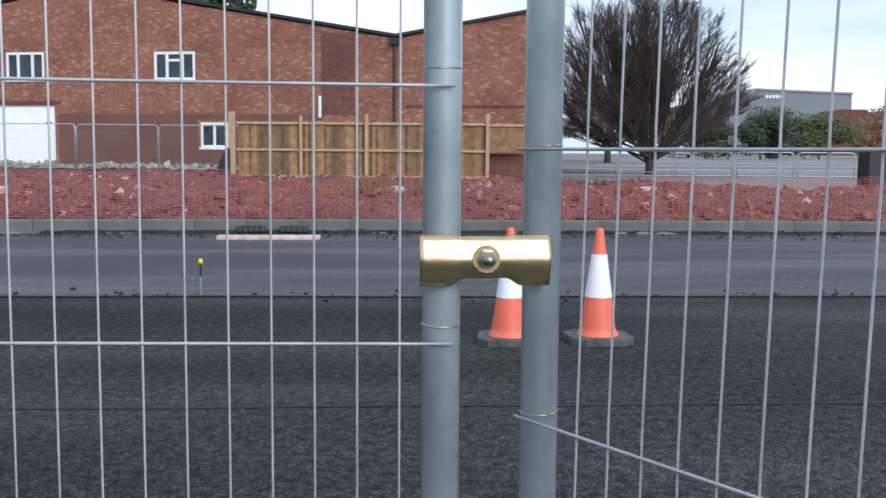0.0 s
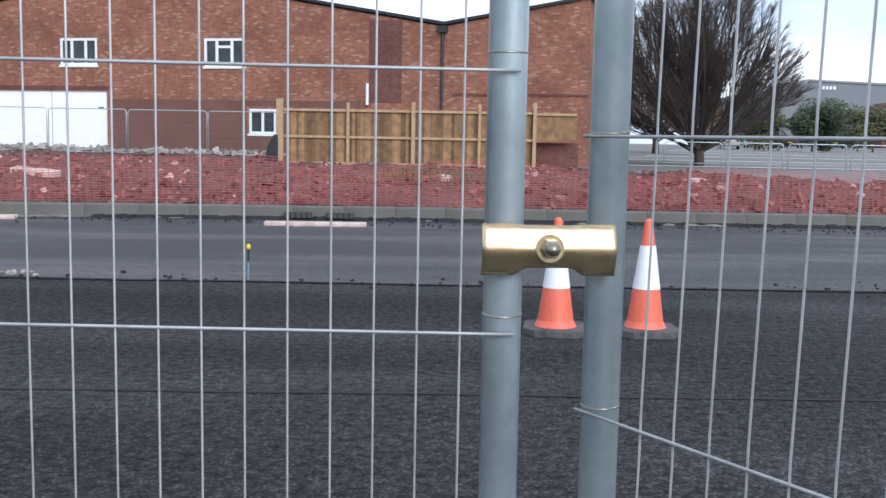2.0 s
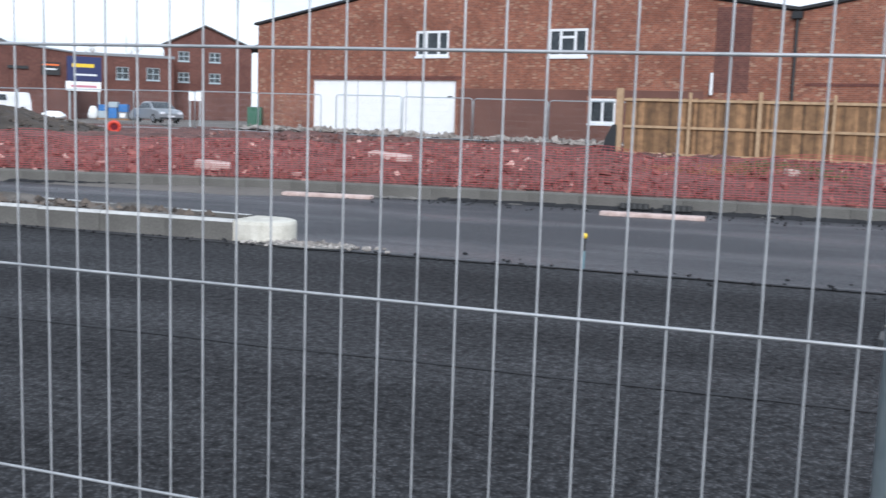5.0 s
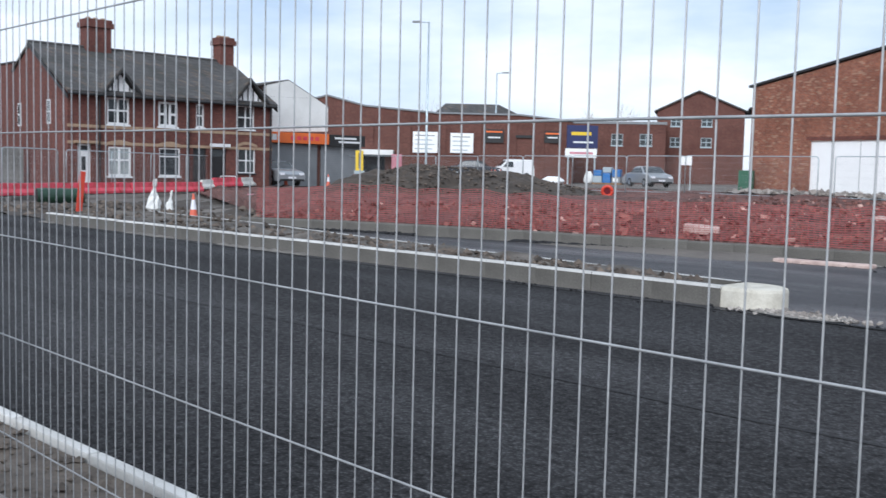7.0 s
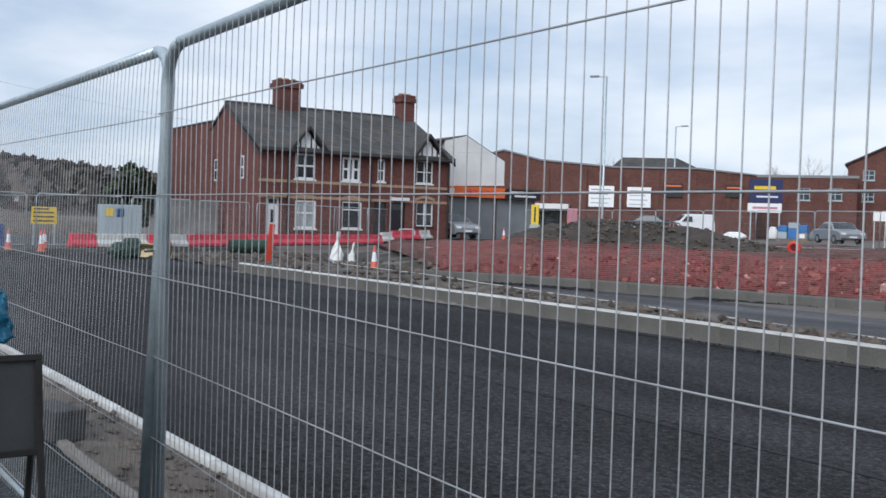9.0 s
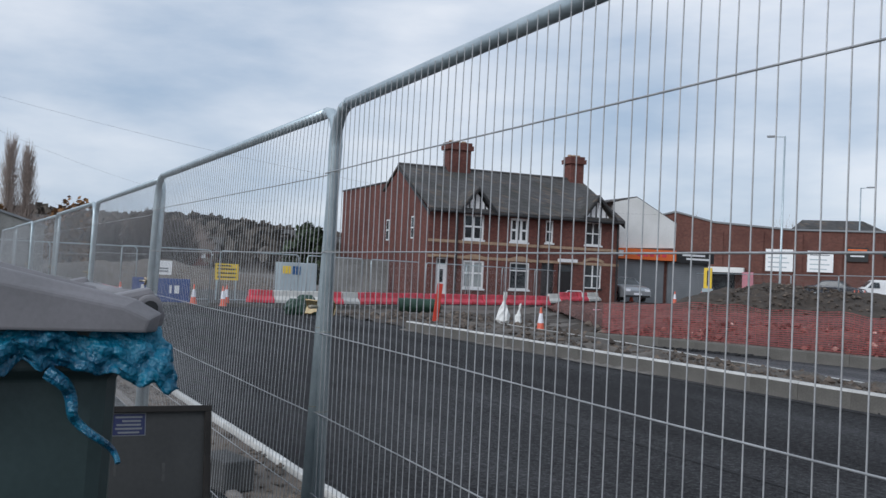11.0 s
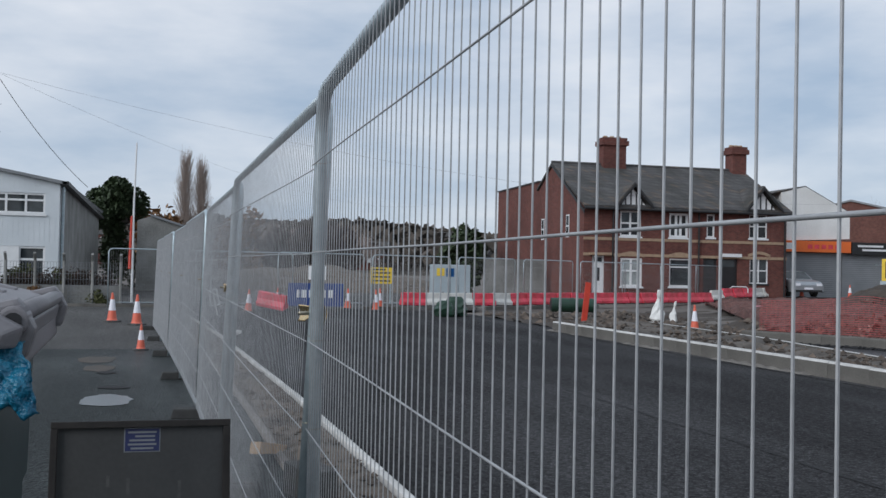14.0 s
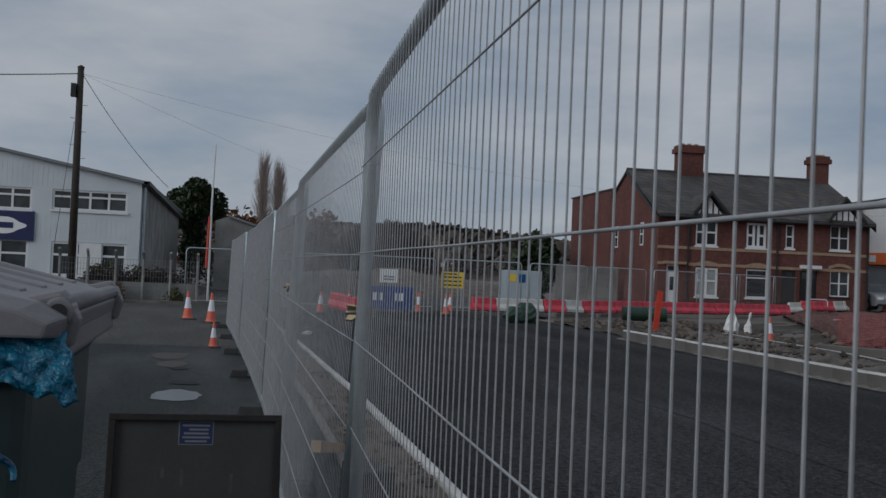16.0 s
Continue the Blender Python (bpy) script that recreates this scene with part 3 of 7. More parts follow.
for i in range(900):
    u, v = rngc.uniform(-0.95, 0.95), rngc.uniform(-0.2, 0.98)
    x, y = -32.2 + u * 6.8 * 0.62 + v * 3.0, 33.6 + u * 6.8 * 0.78 - v * 3.4
    e = (1 - u * u) ** 0.55 * (1 - v * v) * (1 - 0.5 * max(0.0, u + 0.25))
    clod(g, x, y, land(x, y) + 1.5 * e - 0.05, rngc.choice((0.04, 0.06, 0.09)))
for i in range(700):
    x, y = rngc.uniform(-37, -21), rngc.uniform(11.2, 17.5)
    if y < 15 + (-20 - x) * 0.45 and not (x > -24.2 and y < 13.4) and x > -33 - (y - 11) * 0.4:
        clod(g, x, y, max(-0.2, land(x, y)) + 0.05, rngc.choice((0.04, 0.06, 0.1, 0.14)))
solid("soil_clods", g, SPOILSTONE, "loose clods and stones lying in the dirt", "clods", kind="stuff")
# spilt concrete at the feet of the kerbs
g = Geo()
for pts, side in ((FAR_KERB[:6] + [(20, 18.2)], -1), (ISL_NEAR, -1)):
    for x, y, a in along(pts, 0.4):
        if nz(x, y, 0.5) > 0.05:
            r = 0.1 + 0.1 * abs(nz(x, y, 3))
            k = len(g.v)
            g.v += [(x + r * 2.2 * math.cos(t) , y - 0.12 + r * 0.8 * math.sin(t), 0.012) for t in (math.pi * 2 * i / 9 for i in range(9))]
            g.v.append((x, y - 0.08, 0.05))
            g.f += [(k + i, k + (i + 1) % 9, k + 9) for i in range(9)]
solid("concrete_spill", g, HAUNCH, "spilt concrete haunching along the kerb feet", "concrete", kind="stuff", smooth=True)
g = Geo()
g.v = [(-4.75 + 0.6 * math.cos(t) * (1 + 0.25 * nz(math.cos(t), math.sin(t), 2)), 10.35 + 0.28 * math.sin(t), 0.018) for t in (2 * math.pi * i / 24 for i in range(24))] + [(-4.9, 10.4, 0.026)]
g.f = [(i, (i + 1) % 24, 24) for i in range(24)]
solid("concrete_patch", g, HAUNCH, "rough concrete patch by the island's end", "concrete", kind="structure", smooth=True)

# the red earth beyond the far kerb


def earth(x, y):
    k = at_line(FAR_KERB, x) + 0.25
    d = max(0.0, y - k)
    rise = min(1.0, d / 1.6)
    h = 0.26 * nz(x, y, 0.28) + 0.2 * nz(x, y, 0.9) + 0.28 * abs(nz(x, y, 1.5)) + 0.16 * abs(nz(x, y, 3.6)) + 0.09 * nz(x, y, 8.5) - 0.12
    bank = 0.2 * math.exp(-((d - 3.0) / 2.6) ** 2) * (0.7 + 0.9 * nz(x, 3, 0.13))
    return land(x, y) + 0.03 + rise * (h * (0.75 if d < 14 else 0.45) + max(0, bank) + 0.12)


def earth_edge(x):
    if -27 < x < -4:
        return 49.03 - (x + 26.5) * 0.2508 - 2.3
    return 47.5 if x < -2 else max(30.0, 47.5 - (x + 2) * 1.6)


xs = steps(-44, 32, 0.22)
g = Geo()
NR = 150
for i, x in enumerate(xs):
    y0, y1 = at_line(FAR_KERB, x) + 0.1, earth_edge(x)
    if x < -20.6:
        y0 = 14.5 + (-20.6 - x) * 0.5
    for j in range(NR):
        y = y0 + (y1 - y0) * (j / (NR - 1)) ** 1.35
        g.v.append((x, y, earth(x, y) if j else 0.2))
        if i and j:
            k = i * NR + j
            g.f.append((k - NR - 1, k - NR, k, k - 1))
solid("earth_field", g, CLAY, "churned red clay and brick rubble behind the kerb", "earth", kind="stuff")
# stones and lumps in it
rng = random.Random(4)


def stone(g, c, r):
    """One broken lump: a jittered, tumbled block."""
    q = Matrix.Rotation(rng.uniform(0, 6.3), 3, Vector((rng.gauss(0, 1), rng.gauss(0, 1), rng.gauss(0, 1) + 0.01)).normalized())
    ax = Vector((rng.uniform(0.6, 1.7), rng.uniform(0.5, 1.1), rng.uniform(0.35, 0.8))) * r
    k = len(g.v)
    for sz in (-1, 1):
        for sx, sy in ((-1, -1), (1, -1), (1, 1), (-1, 1)):
            p = Vector((sx * ax.x * rng.uniform(0.55, 1.1), sy * ax.y * rng.uniform(0.55, 1.1), sz * ax.z * rng.uniform(0.5, 1.1)))
            g.v.append(tuple(c + q @ p))
    g.f += [(k, k + 3, k + 2, k + 1), (k + 4, k + 5, k + 6, k + 7)] + [(k + i, k + (i + 1) % 4, k + 4 + (i + 1) % 4, k + 4 + i) for i in range(4)]


g, gp = Geo(), Geo()
for i in range(30000):
    x = rng.uniform(-20.5, 24)
    y = at_line(FAR_KERB, x) + 0.3 + rng.random() ** 1.7 * 24
    if y > earth_edge(x) - 0.5 or nz(x, y, 0.45) < rng.uniform(-0.5, 0.15):
        continue
    r = 0.014 + 0.075 * rng.random() ** 3.4
    stone(gp if rng.random() < 0.09 else g, Vector((x, y, earth(x, y) + r * 0.25)), r)
solid("rubble", g, STONES, "red brick lumps and clay clods on the earth", "rubble", kind="stuff")
solid("pale_rubble", gp, RUBBLE, "pale pink broken stones on the clay", "rubble", kind="stuff")
for (x, y, a, l, w) in ((-10.7, 18.15, 24, 0.7, 0.3), (-8.1, 21.5, -6, 1.0, 0.3), (0.6, 20.9, 30, 0.28, 0.2), (6.2, 22.0, -20, 0.36, 0.25)):
    g = Geo().box(-l / 2, l / 2, -w / 2, w / 2, -0.1, 0.06)
    solid("stone_slab", g, SLABM, "pale concrete slab lying in the red earth", "slab", pose(x, y, earth(x, y) + 0.13, 7, 4, a), bevel=0.03)
# the dark spoil heap
g = Geo()
for i in range(121):
    for j in range(61):
        u, v = -1 + i / 60, -1 + j / 30
        x, y = -32.2 + u * 6.8 * 0.62 + v * 3.0, 33.6 + u * 6.8 * 0.78 - v * 3.4
        e = max(0.0, 1 - u * u) ** 0.55 * max(0.0, 1 - v * v) * (1 - 0.5 * max(0.0, u + 0.25))
        hgt = (1.5 + 0.45 * nz(u, 2, 2.2)) * e * (1 + 0.25 * nz(x, y, 0.9)) + (0.2 * nz(x, y, 1.9) + 0.11 * nz(x, y, 4.2)) * e
        g.v.append((x, y, land(x, y) + hgt - 0.05))
        if i and j:
            k = i * 61 + j
            g.f.append((k - 62, k - 61, k, k - 1))
solid("spoil_heap", g, SOIL, "heap of dark brown topsoil on the site", "soil heap", kind="stuff")
# dark disturbed soil round the island's far end and before the terrace
sheet("soil_patch", steps(-44, -20, 0.5), steps(10.9, 22, 0.5), lambda x, y: max(-0.2, land(x, y)) + 0.03 + 0.1 * nz(x, y, 0.8) + 0.06 * nz(x, y, 2.4) - (0.3 if y > 15 + (-20 - x) * 0.45 else 0) - (0.4 if x < -33 - (y - 11) * 0.4 or (x > -24.2 and y < 13.2) else 0),
      SOIL, "dark churned soil past the traffic island", "soil", "stuff")
# crumbs of concrete by the island's end, tar and grit swept along the far kerb
g = Geo()
for i in range(260):
    x, y = rng.gauss(-4.75, 0.35), rng.gauss(10.36, 0.1)
    stone(g, Vector((x, y, 0.02)), rng.uniform(0.008, 0.026))
solid("concrete_crumbs", g, PALESTONE, "pale concrete crumbs by the island's end", "rubble", kind="stuff")
g = Geo()
for x, y, a in along([(p[0], p[1] - 0.09) for p in FAR_KERB[:7]] + [(26, 18.11)], 0.2):
    if nz(x, 7, 0.35) > -0.18:
        w = 0.1 + 0.26 * abs(nz(x, 3, 1.3)) + 0.14 * max(0, nz(x, 9, 0.4))
        g.quad((x - 0.1, y - w, 0.011), (x + 0.1, y - w * (0.8 + 0.5 * nz(x, 5, 3)), 0.011), (x + 0.1, y + 0.02, 0.06 + 0.03 * nz(x, 2, 4)), (x - 0.1, y + 0.02, 0.06 + 0.03 * nz(x, 8, 4)))
        if rng.random() < 0.6:
            stone(g, Vector((x, y - rng.uniform(0, w), 0.02)), rng.uniform(0.015, 0.05))
solid("kerb_foot_tar", g, TAR, "black tar and grit along the kerb foot", "tar", kind="stuff")
# red barrier netting behind the kerb
g = Geo()
line = along([(x, y + 0.42) for x, y in FAR_KERB[:7]] + [(26, 18.62)], 0.055)
for i, ((x0, y0, a), (x1, y1, a1)) in enumerate(zip(line, line[1:])):
    def top(x):
        return 0.74 + 0.2 * nz(x, 1, 0.35) + 0.1 * nz(x, 2, 1.3)

    def lean(x, z):
        return 0.12 * nz(x, 4, 0.5) * z + 0.03 * nz(x, z * 4, 1.5)
    rows_ = 17
    for j in range(rows_ + 1):
        z0, z1 = 0.27 + top(x0) * j / rows_, 0.27 + top(x1) * j / rows_
        w = 0.0045
        g.quad((x0, y0 + lean(x0, z0), z0 - w), (x1, y1 + lean(x1, z1), z1 - w), (x1, y1 + lean(x1, z1), z1 + w), (x0, y0 + lean(x0, z0), z0 + w))
    zt = 0.27 + top(x0)
    for j in range(5 if i % 2 else 0):
        za, zb = 0.27 + top(x0) * j / 5, 0.27 + top(x0) * (j + 1) / 5
        g.quad((x0 - 0.003, y0 + lean(x0, za), za), (x0 + 0.003, y0 + lean(x0, za), za), (x0 + 0.003, y0 + lean(x0, zb), zb), (x0 - 0.003, y0 + lean(x0, zb), zb))
solid("barrier_netting", g, NET, "red plastic mesh barrier sagging behind the kerb", "netting", kind="stuff")

# ---- the site fence by the camera ----
WIRES = (1.814, 1.547, 1.275, 1.008, 0.738, 0.47, 0.2)


def heading(a, b):
    return math.degrees(math.atan2(b[1] - a[1], b[0] - a[0]))


def fence_panel(name, label, m, length=3.484, wires=WIRES, rake=0.0):
    """A mesh panel: two round posts, bent corners, a top and a bottom rail, upright wires with folded cross wires."""
    p = thing(name, label, "fence panel", m, "temporary fence panels")
    r, c, top = 0.0205, 0.13, 2.035
    bend = [(0, 0, top - c), (c * 0.076, 0, top - c * 0.617), (c * 0.293, 0, top - c * 0.293), (c * 0.617, 0, top - c * 0.076), (c, 0, top)]
    part("post", Geo().tube([(0, 0, 0.03)] + bend, r, 16), GALV, p, smooth=True)
    part("post", Geo().tube([(length, 0, 0.03)] + [(length - x, y, z) for x, y, z in bend], r, 16), GALV, p, smooth=True)
    part("top_rail", Geo().tube([(c, 0, top)] + [(x, 0, top) for x in (length / 2, length - c)], r * 0.96, 14), GALV, p, smooth=True)
    part("bottom_rail", Geo().tube([(0, 0, 0.13), (length, 0, 0.13)], 0.012, 10), GALV, p, smooth=True)
    g = Geo()
    n = 78
    for i in range(2 if rake else 1, n):
        x = length * i / n
        z1 = top if c < x < length - c else top - c + math.sqrt(max(0, c * c - (c - min(x, length - x)) ** 2))
        dx = 0.0015 * nz(x, 1, 3.0)
        pts = [(x + dx - 1.2 * rake, -0.024, 0.12)]
        for z in reversed(wires):
            pts += [(x + 0.0015 * nz(x, z, 2.0) + rake * (z - 1.3), -0.024, z - 0.02), (x + 0.0015 * nz(x, z, 2.0) + rake * (z - 1.3), -0.024, z + 0.02)]
        pts.append((x + rake * 0.7, -0.022, z1))
        g.tube([q for q in pts if q[2] <= z1 + 1e-6], 0.00128, 5, caps=False)
    part("wire_mesh", g, WIRE, p, "close-set upright galvanised wires")["kind"] = "stuff"
    for k, z in enumerate(wires):
        g = Geo().tube([(x, -0.0205 - 0.0045, z - 0.0042 * x * (rake == 0) + 0.004 * nz(x, z * 3, 0.9)) for x in [-0.012] + steps(0.06, length - 0.06, 0.25) + [length + 0.012]], 0.0019, 6)
        part("cross_wire", g, WIRE, p, smooth=True)
    for x in (0.0, length):
        for z in wires[:4]:
            g = Geo().tube([(x + 0.0204 * math.cos(t), 0.0204 * math.sin(t), z + 0.004 + 0.0012 * math.sin(t)) for t in (2 * math.pi * i / 14 for i in range(15))], 0.0012, 4)
            part("weld_collar", g, BOLT, p, smooth=True)
    return p


def lay_panel(src, a, b, z=0.0, lean=0.0):
    return copy_thing(src, pose(a[0], a[1], z, lean, 0, heading(a, b)))


A0, B0 = (0.3165, 1.073), (-3.1675, 1.136)
panel = fence_panel("mesh_fence", "galvanised wire mesh temporary fence panel in front of the road", pose(B0[0], B0[1], 0, 0, -0.05, heading(B0, A0)))
A1 = (0.4247, 1.085)
fence_panel("mesh_fence", "galvanised wire mesh temporary fence panel turned back from the road", pose(A1[0], A1[1], 0, 0, 0, -58), wires=(1.752, 1.47, 1.178, 0.92, 0.65, 0.38, 0.16), rake=0.022)
JOINTS = [((-6.70, 1.035), (-3.262, 1.085)), ((-10.20, 1.02), (-6.80, 1.08)), ((-13.65, 0.90), (-10.29, 1.015)), ((-17.05, 0.76), (-13.74, 0.895)), ((-20.4, 0.62), (-17.14, 0.755)), ((-23.75, 0.45), (-20.49, 0.615))]
for i, (a, b) in enumerate(JOINTS):
    a2 = (b[0] + (a[0] - b[0]), a[1])
    lay_panel(panel, a2, b, 0.012 - 0.006 * i, (-2.2, -1.8, -1.2, -2.0, -1.0, -1.5)[i])


def clamp(m, label):
    """A pressed strap across two posts: folded along its middle, its lower edge arched between the posts, with one bolt."""
    c = thing("steel_clamp", label, "clamp", m, "fence clamps")
    g = Geo()
    xs, n = steps(-0.069, 0.069, 0.0046), 9
    for back in (0.0, 0.0022):
        for x in xs:
            u = max(0.0, min(1.0, (abs(x) - 0.022) / 0.016))
            u = u * u * (3 - 2 * u)
            lo, hi = -0.021 - 0.008 * u, 0.0225 + 0.0015 * u
            wrap = -0.001 * u
            for k in range(n):
                z = hi + (lo - hi) * k / (n - 1)
                fold = 0.42 * max(0.0, z - 0.001) + 0.36 * max(0.0, -0.004 - z)
                g.v.append((x, -0.0265 + fold + wrap + back, z))
    nx, q = len(xs), len(xs) * n
    for i in range(nx - 1):
        for k in range(n - 1):
            a = i * n + k
            g.f += [(a, a + 1, a + n + 1, a + n), (q + a, q + a + n, q + a + n + 1, q + a + 1)]
        for k in (0, n - 1):
            g.f.append((i * n + k, (i + 1) * n + k, q + (i + 1) * n + k, q + i * n + k))
    for i in (0, nx - 1):
        g.f += [(i * n + k, q + i * n + k, q + i * n + k + 1, i * n + k + 1) for k in range(n - 1)]
    part("strap", g, ZINC, c, "yellow zinc-plated pressed steel strap", smooth=True)
    part("washer", Geo().prism([(0.0145 * math.cos(t), 0.0145 * math.sin(t)) for t in (2 * math.pi * i / 20 for i in range(20))], -0.0295, -0.0265), ZINC, c)
    part("nut", Geo().prism([(0.0105 * math.cos(t), 0.0105 * math.sin(t)) for t in (math.pi * i / 3 for i in range(6))], -0.037, -0.0295), BOLT, c, bevel=0.001)
    part("bolt", Geo().tube([(0, -0.048, 0), (0, 0.03, 0)], 0.0062, 12), BOLT, c, smooth=True)
    return c


clamp(pose(0.358, 1.064, 1.356, 0, 0, 3), "zinc-plated fence clamp joining two fence posts")
for (a, b), (c_, d) in zip([((0, 0), B0)] + JOINTS, JOINTS):
    p, q = (B0 if a == (0, 0) else a), d
    copy_thing(bpy.data.objects["steel_clamp"], pose((p[0] + q[0]) / 2, (p[1] + q[1]) / 2, 1.36, 0, 0, 180 + heading(q, p)))
# rubber feet under the joints
foot = thing("rubber_block", "black recycled rubber block under a fence post", "fence foot", pose(-3.22, 1.1, 0, 0, 0, 88), "fence feet")
part("block", Geo().prism([(-0.27, 0), (0.27, 0), (0.24, 0.1), (-0.24, 0.1)], -0.1, 0.1), BLOCK, foot, bevel=0.015)
part("grip", Geo().box(0.08, 0.22, -0.04, 0.04, 0.098, 0.11), RUBBER, foot)
for (a, b) in JOINTS:
    copy_thing(foot, pose(a[0] - 0.04, a[1] + 0.02, 0, 0, 0, 86 + random.uniform(-6, 6)))
copy_thing(foot, pose(0.36, 1.1, 0, 0, 0, 70))

# ---- the works building ----


def facade(g, x0, x1, z0, z1, holes, depth=0.14, y=0.0):
    """A wall face at y with holes (x0, x1, z0, z1) that go back by depth."""
    xs = sorted({x0, x1, *[h[0] for h in holes], *[h[1] for h in holes]})
    zs = sorted({z0, z1, *[h[2] for h in holes], *[h[3] for h in holes]})
    for a, b in zip(xs, xs[1:]):
        for c, d in zip(zs, zs[1:]):
            mx, mz = (a + b) / 2, (c + d) / 2
            if not any(h[0] < mx < h[1] and h[2] < mz < h[3] for h in holes):
                g.quad((a, y, c), (b, y, c), (b, y, d), (a, y, d))
    for a, b, c, d in holes:
        e = y + depth
        g.quad((a, y, c), (a, e, c), (a, e, d), (a, y, d)).quad((b, y, c), (b, e, c), (b, e, d), (b, y, d))
        g.quad((a, y, d), (b, y, d), (b, e, d), (a, e, d)).quad((a, y, c), (b, y, c), (b, e, c), (a, e, c))


def window(parent, x0, x1, z0, z1, cols, bars=(), y=0.0, depth=0.09, glass=None, frame_mat=None, sill=True, wide=0.06, sill_mat=None):
    """A framed window set back in a wall; cols: relative widths of lights; bars: (light, height part) of cross bars."""
    fm = frame_mat or UPVC
    g = Geo()
    f, b = y + depth - 0.05, y + depth + 0.02
    rect = lambda i, yy: [(x0 + i, yy, z0 + i), (x1 - i, yy, z0 + i), (x1 - i, yy, z1 - i), (x0 + i, yy, z1 - i)]
    g.v = rect(0, f) + rect(wide, f) + rect(0, b) + rect(wide, b)
    for k in range(4):
        q = (k + 1) % 4
        g.f += [(k, q, 4 + q, 4 + k), (8 + k, 12 + k, 12 + q, 8 + q), (k, 8 + k, 8 + q, q), (4 + k, 4 + q, 12 + q, 12 + k)]
    w = part("window", g, fm, parent)
    t, s = sum(cols), x0
    edges = []
    for i, c in enumerate(cols):
        a, s = s, s + (x1 - x0) * c / t
        edges.append((a, s))
        if i < len(cols) - 1:
            part("mullion", Geo().box(s - wide * 0.55, s + wide * 0.55, f + 0.003, b, z0 + wide, z1 - wide), fm, w)
    for i, k in bars:
        zz = z0 + (z1 - z0) * k
        part("glazing_bar", Geo().box(edges[i][0] + wide * 0.3, edges[i][1] - wide * 0.3, f + 0.006, b, zz - wide * 0.5, zz + wide * 0.5), fm, w)
    for a, c in edges:
        part("pane", Geo().box(a, c, y + depth, y + depth + 0.012, z0 + 0.02, z1 - 0.02), glass or GLASS, w)
    if sill:
        part("sill", Geo().box(x0 - 0.06, x1 + 0.06, y - 0.06, y + depth, z0 - 0.09, z0), sill_mat or fm, w)
    return w


BM = pose(-26.5, 49.03, 0, 0, 0, -14.08)
works = thing("works_building", "long orange-red brick works with twin shallow gables", "building", BM)
VAL, EAVE, APEX, DEP, END, DEP2 = 28.2, 6.25, 8.55, 30.0, 34.2, 11.0
shut = (3.85, 12.58, 0.3, 3.42)
wins = [(10.25, 12.12, 4.55, 5.76), (17.38, 19.28, 4.5, 5.72), (19.5, 20.75, 1.6, 2.68)]
g = Geo()
facade(g, 0, END, 0.0, EAVE - 0.15, [shut] + wins, 0.16)
g.prism([(0, EAVE - 0.15), (VAL, EAVE - 0.15), (VAL, EAVE - 0.1), (VAL / 2, APEX), (0, EAVE)], 0.0, 0.25)
g.prism([(VAL, EAVE - 0.15), (END, EAVE - 0.15), (END, EAVE + 1.0), (VAL, EAVE - 0.1)], 0.0, 0.25)
g.quad((0, 0, 0), (0, DEP, 0), (0, DEP, EAVE), (0, 0, EAVE)).quad((END, 0, 0), (END, DEP2, 0), (END, DEP2, EAVE), (END, 0, EAVE + 1)).quad((0, DEP, 0), (VAL, DEP, 0), (VAL, DEP, EAVE), (0, DEP, EAVE))
part("wall", g, RUST, works, "orange-red brickwork with pale flecks")
g = Geo()
for a, za, b, zb in ((-0.2, EAVE + 0.02, VAL / 2, APEX + 0.08), (VAL / 2, APEX + 0.08, VAL, EAVE - 0.02), (VAL, EAVE - 0.02, END + 0.2, EAVE + 1.0)):
    g.prism([(a, za), (b, zb), (b, zb + 0.12), (a, za + 0.12)], -0.12, DEP if b <= VAL else DEP2)
part("roof", g, BLACK, works, "dark felted roof edge")
part("downpipe", Geo().tube([(VAL - 0.05, -0.06, 0.6), (VAL - 0.05, -0.06, EAVE - 0.3)], 0.06, 8).box(VAL - 0.25, VAL + 0.15, -0.2, 0, EAVE - 0.35, EAVE - 0.08), BLACK, works)
part("patched_brickwork", Geo().box(24.95, 26.4, -0.012, 0.02, 3.0, EAVE + 0.18), BROWNB, works, "darker bricked-up former opening")
part("vent_pipe", Geo().tube([(24.9, -0.05, 2.9), (24.9, -0.05, 3.8)], 0.07, 8), UPVC, works)
part("soldier_course", Geo().box(3.6, 12.9, -0.01, 0.01, 3.45, 3.62), TERR, works)
part("soldier_course", Geo().box(28.6, END, -0.012, 0.01, 3.3, 3.42), TERR, works)
g = Geo().box(*shut[:2], 0.1, 0.15, *shut[2:])
sh = part("shutter_door", g, WHITE, works, "white-painted closed sliding doors")
for x in (6.7, 9.7):
    part("leaf_joint", Geo().box(x - 0.012, x + 0.012, 0.092, 0.1, *shut[2:]), SHUT, sh)
part("lock_box", Geo().box(12.1, 12.35, 0.07, 0.1, 2.6, 2.68), BLACK, sh)
g = Geo()
facade(g, 12.75, 24.6, 0.2, 3.05, [(19.38, 20.87, 1.45, 2.8)], 0.006, -0.008)
part("painted_dado", g, DADO, works, "plain brown painted lower wall")
window(works, *wins[0], (1, 1.2, 1), (), depth=0.05, wide=0.11)
window(works, *wins[1], (1, 1.2, 1), ((1, 0.7),), depth=0.05, wide=0.11)
window(works, *wins[2], (1, 1), (), depth=0.05, wide=0.1)

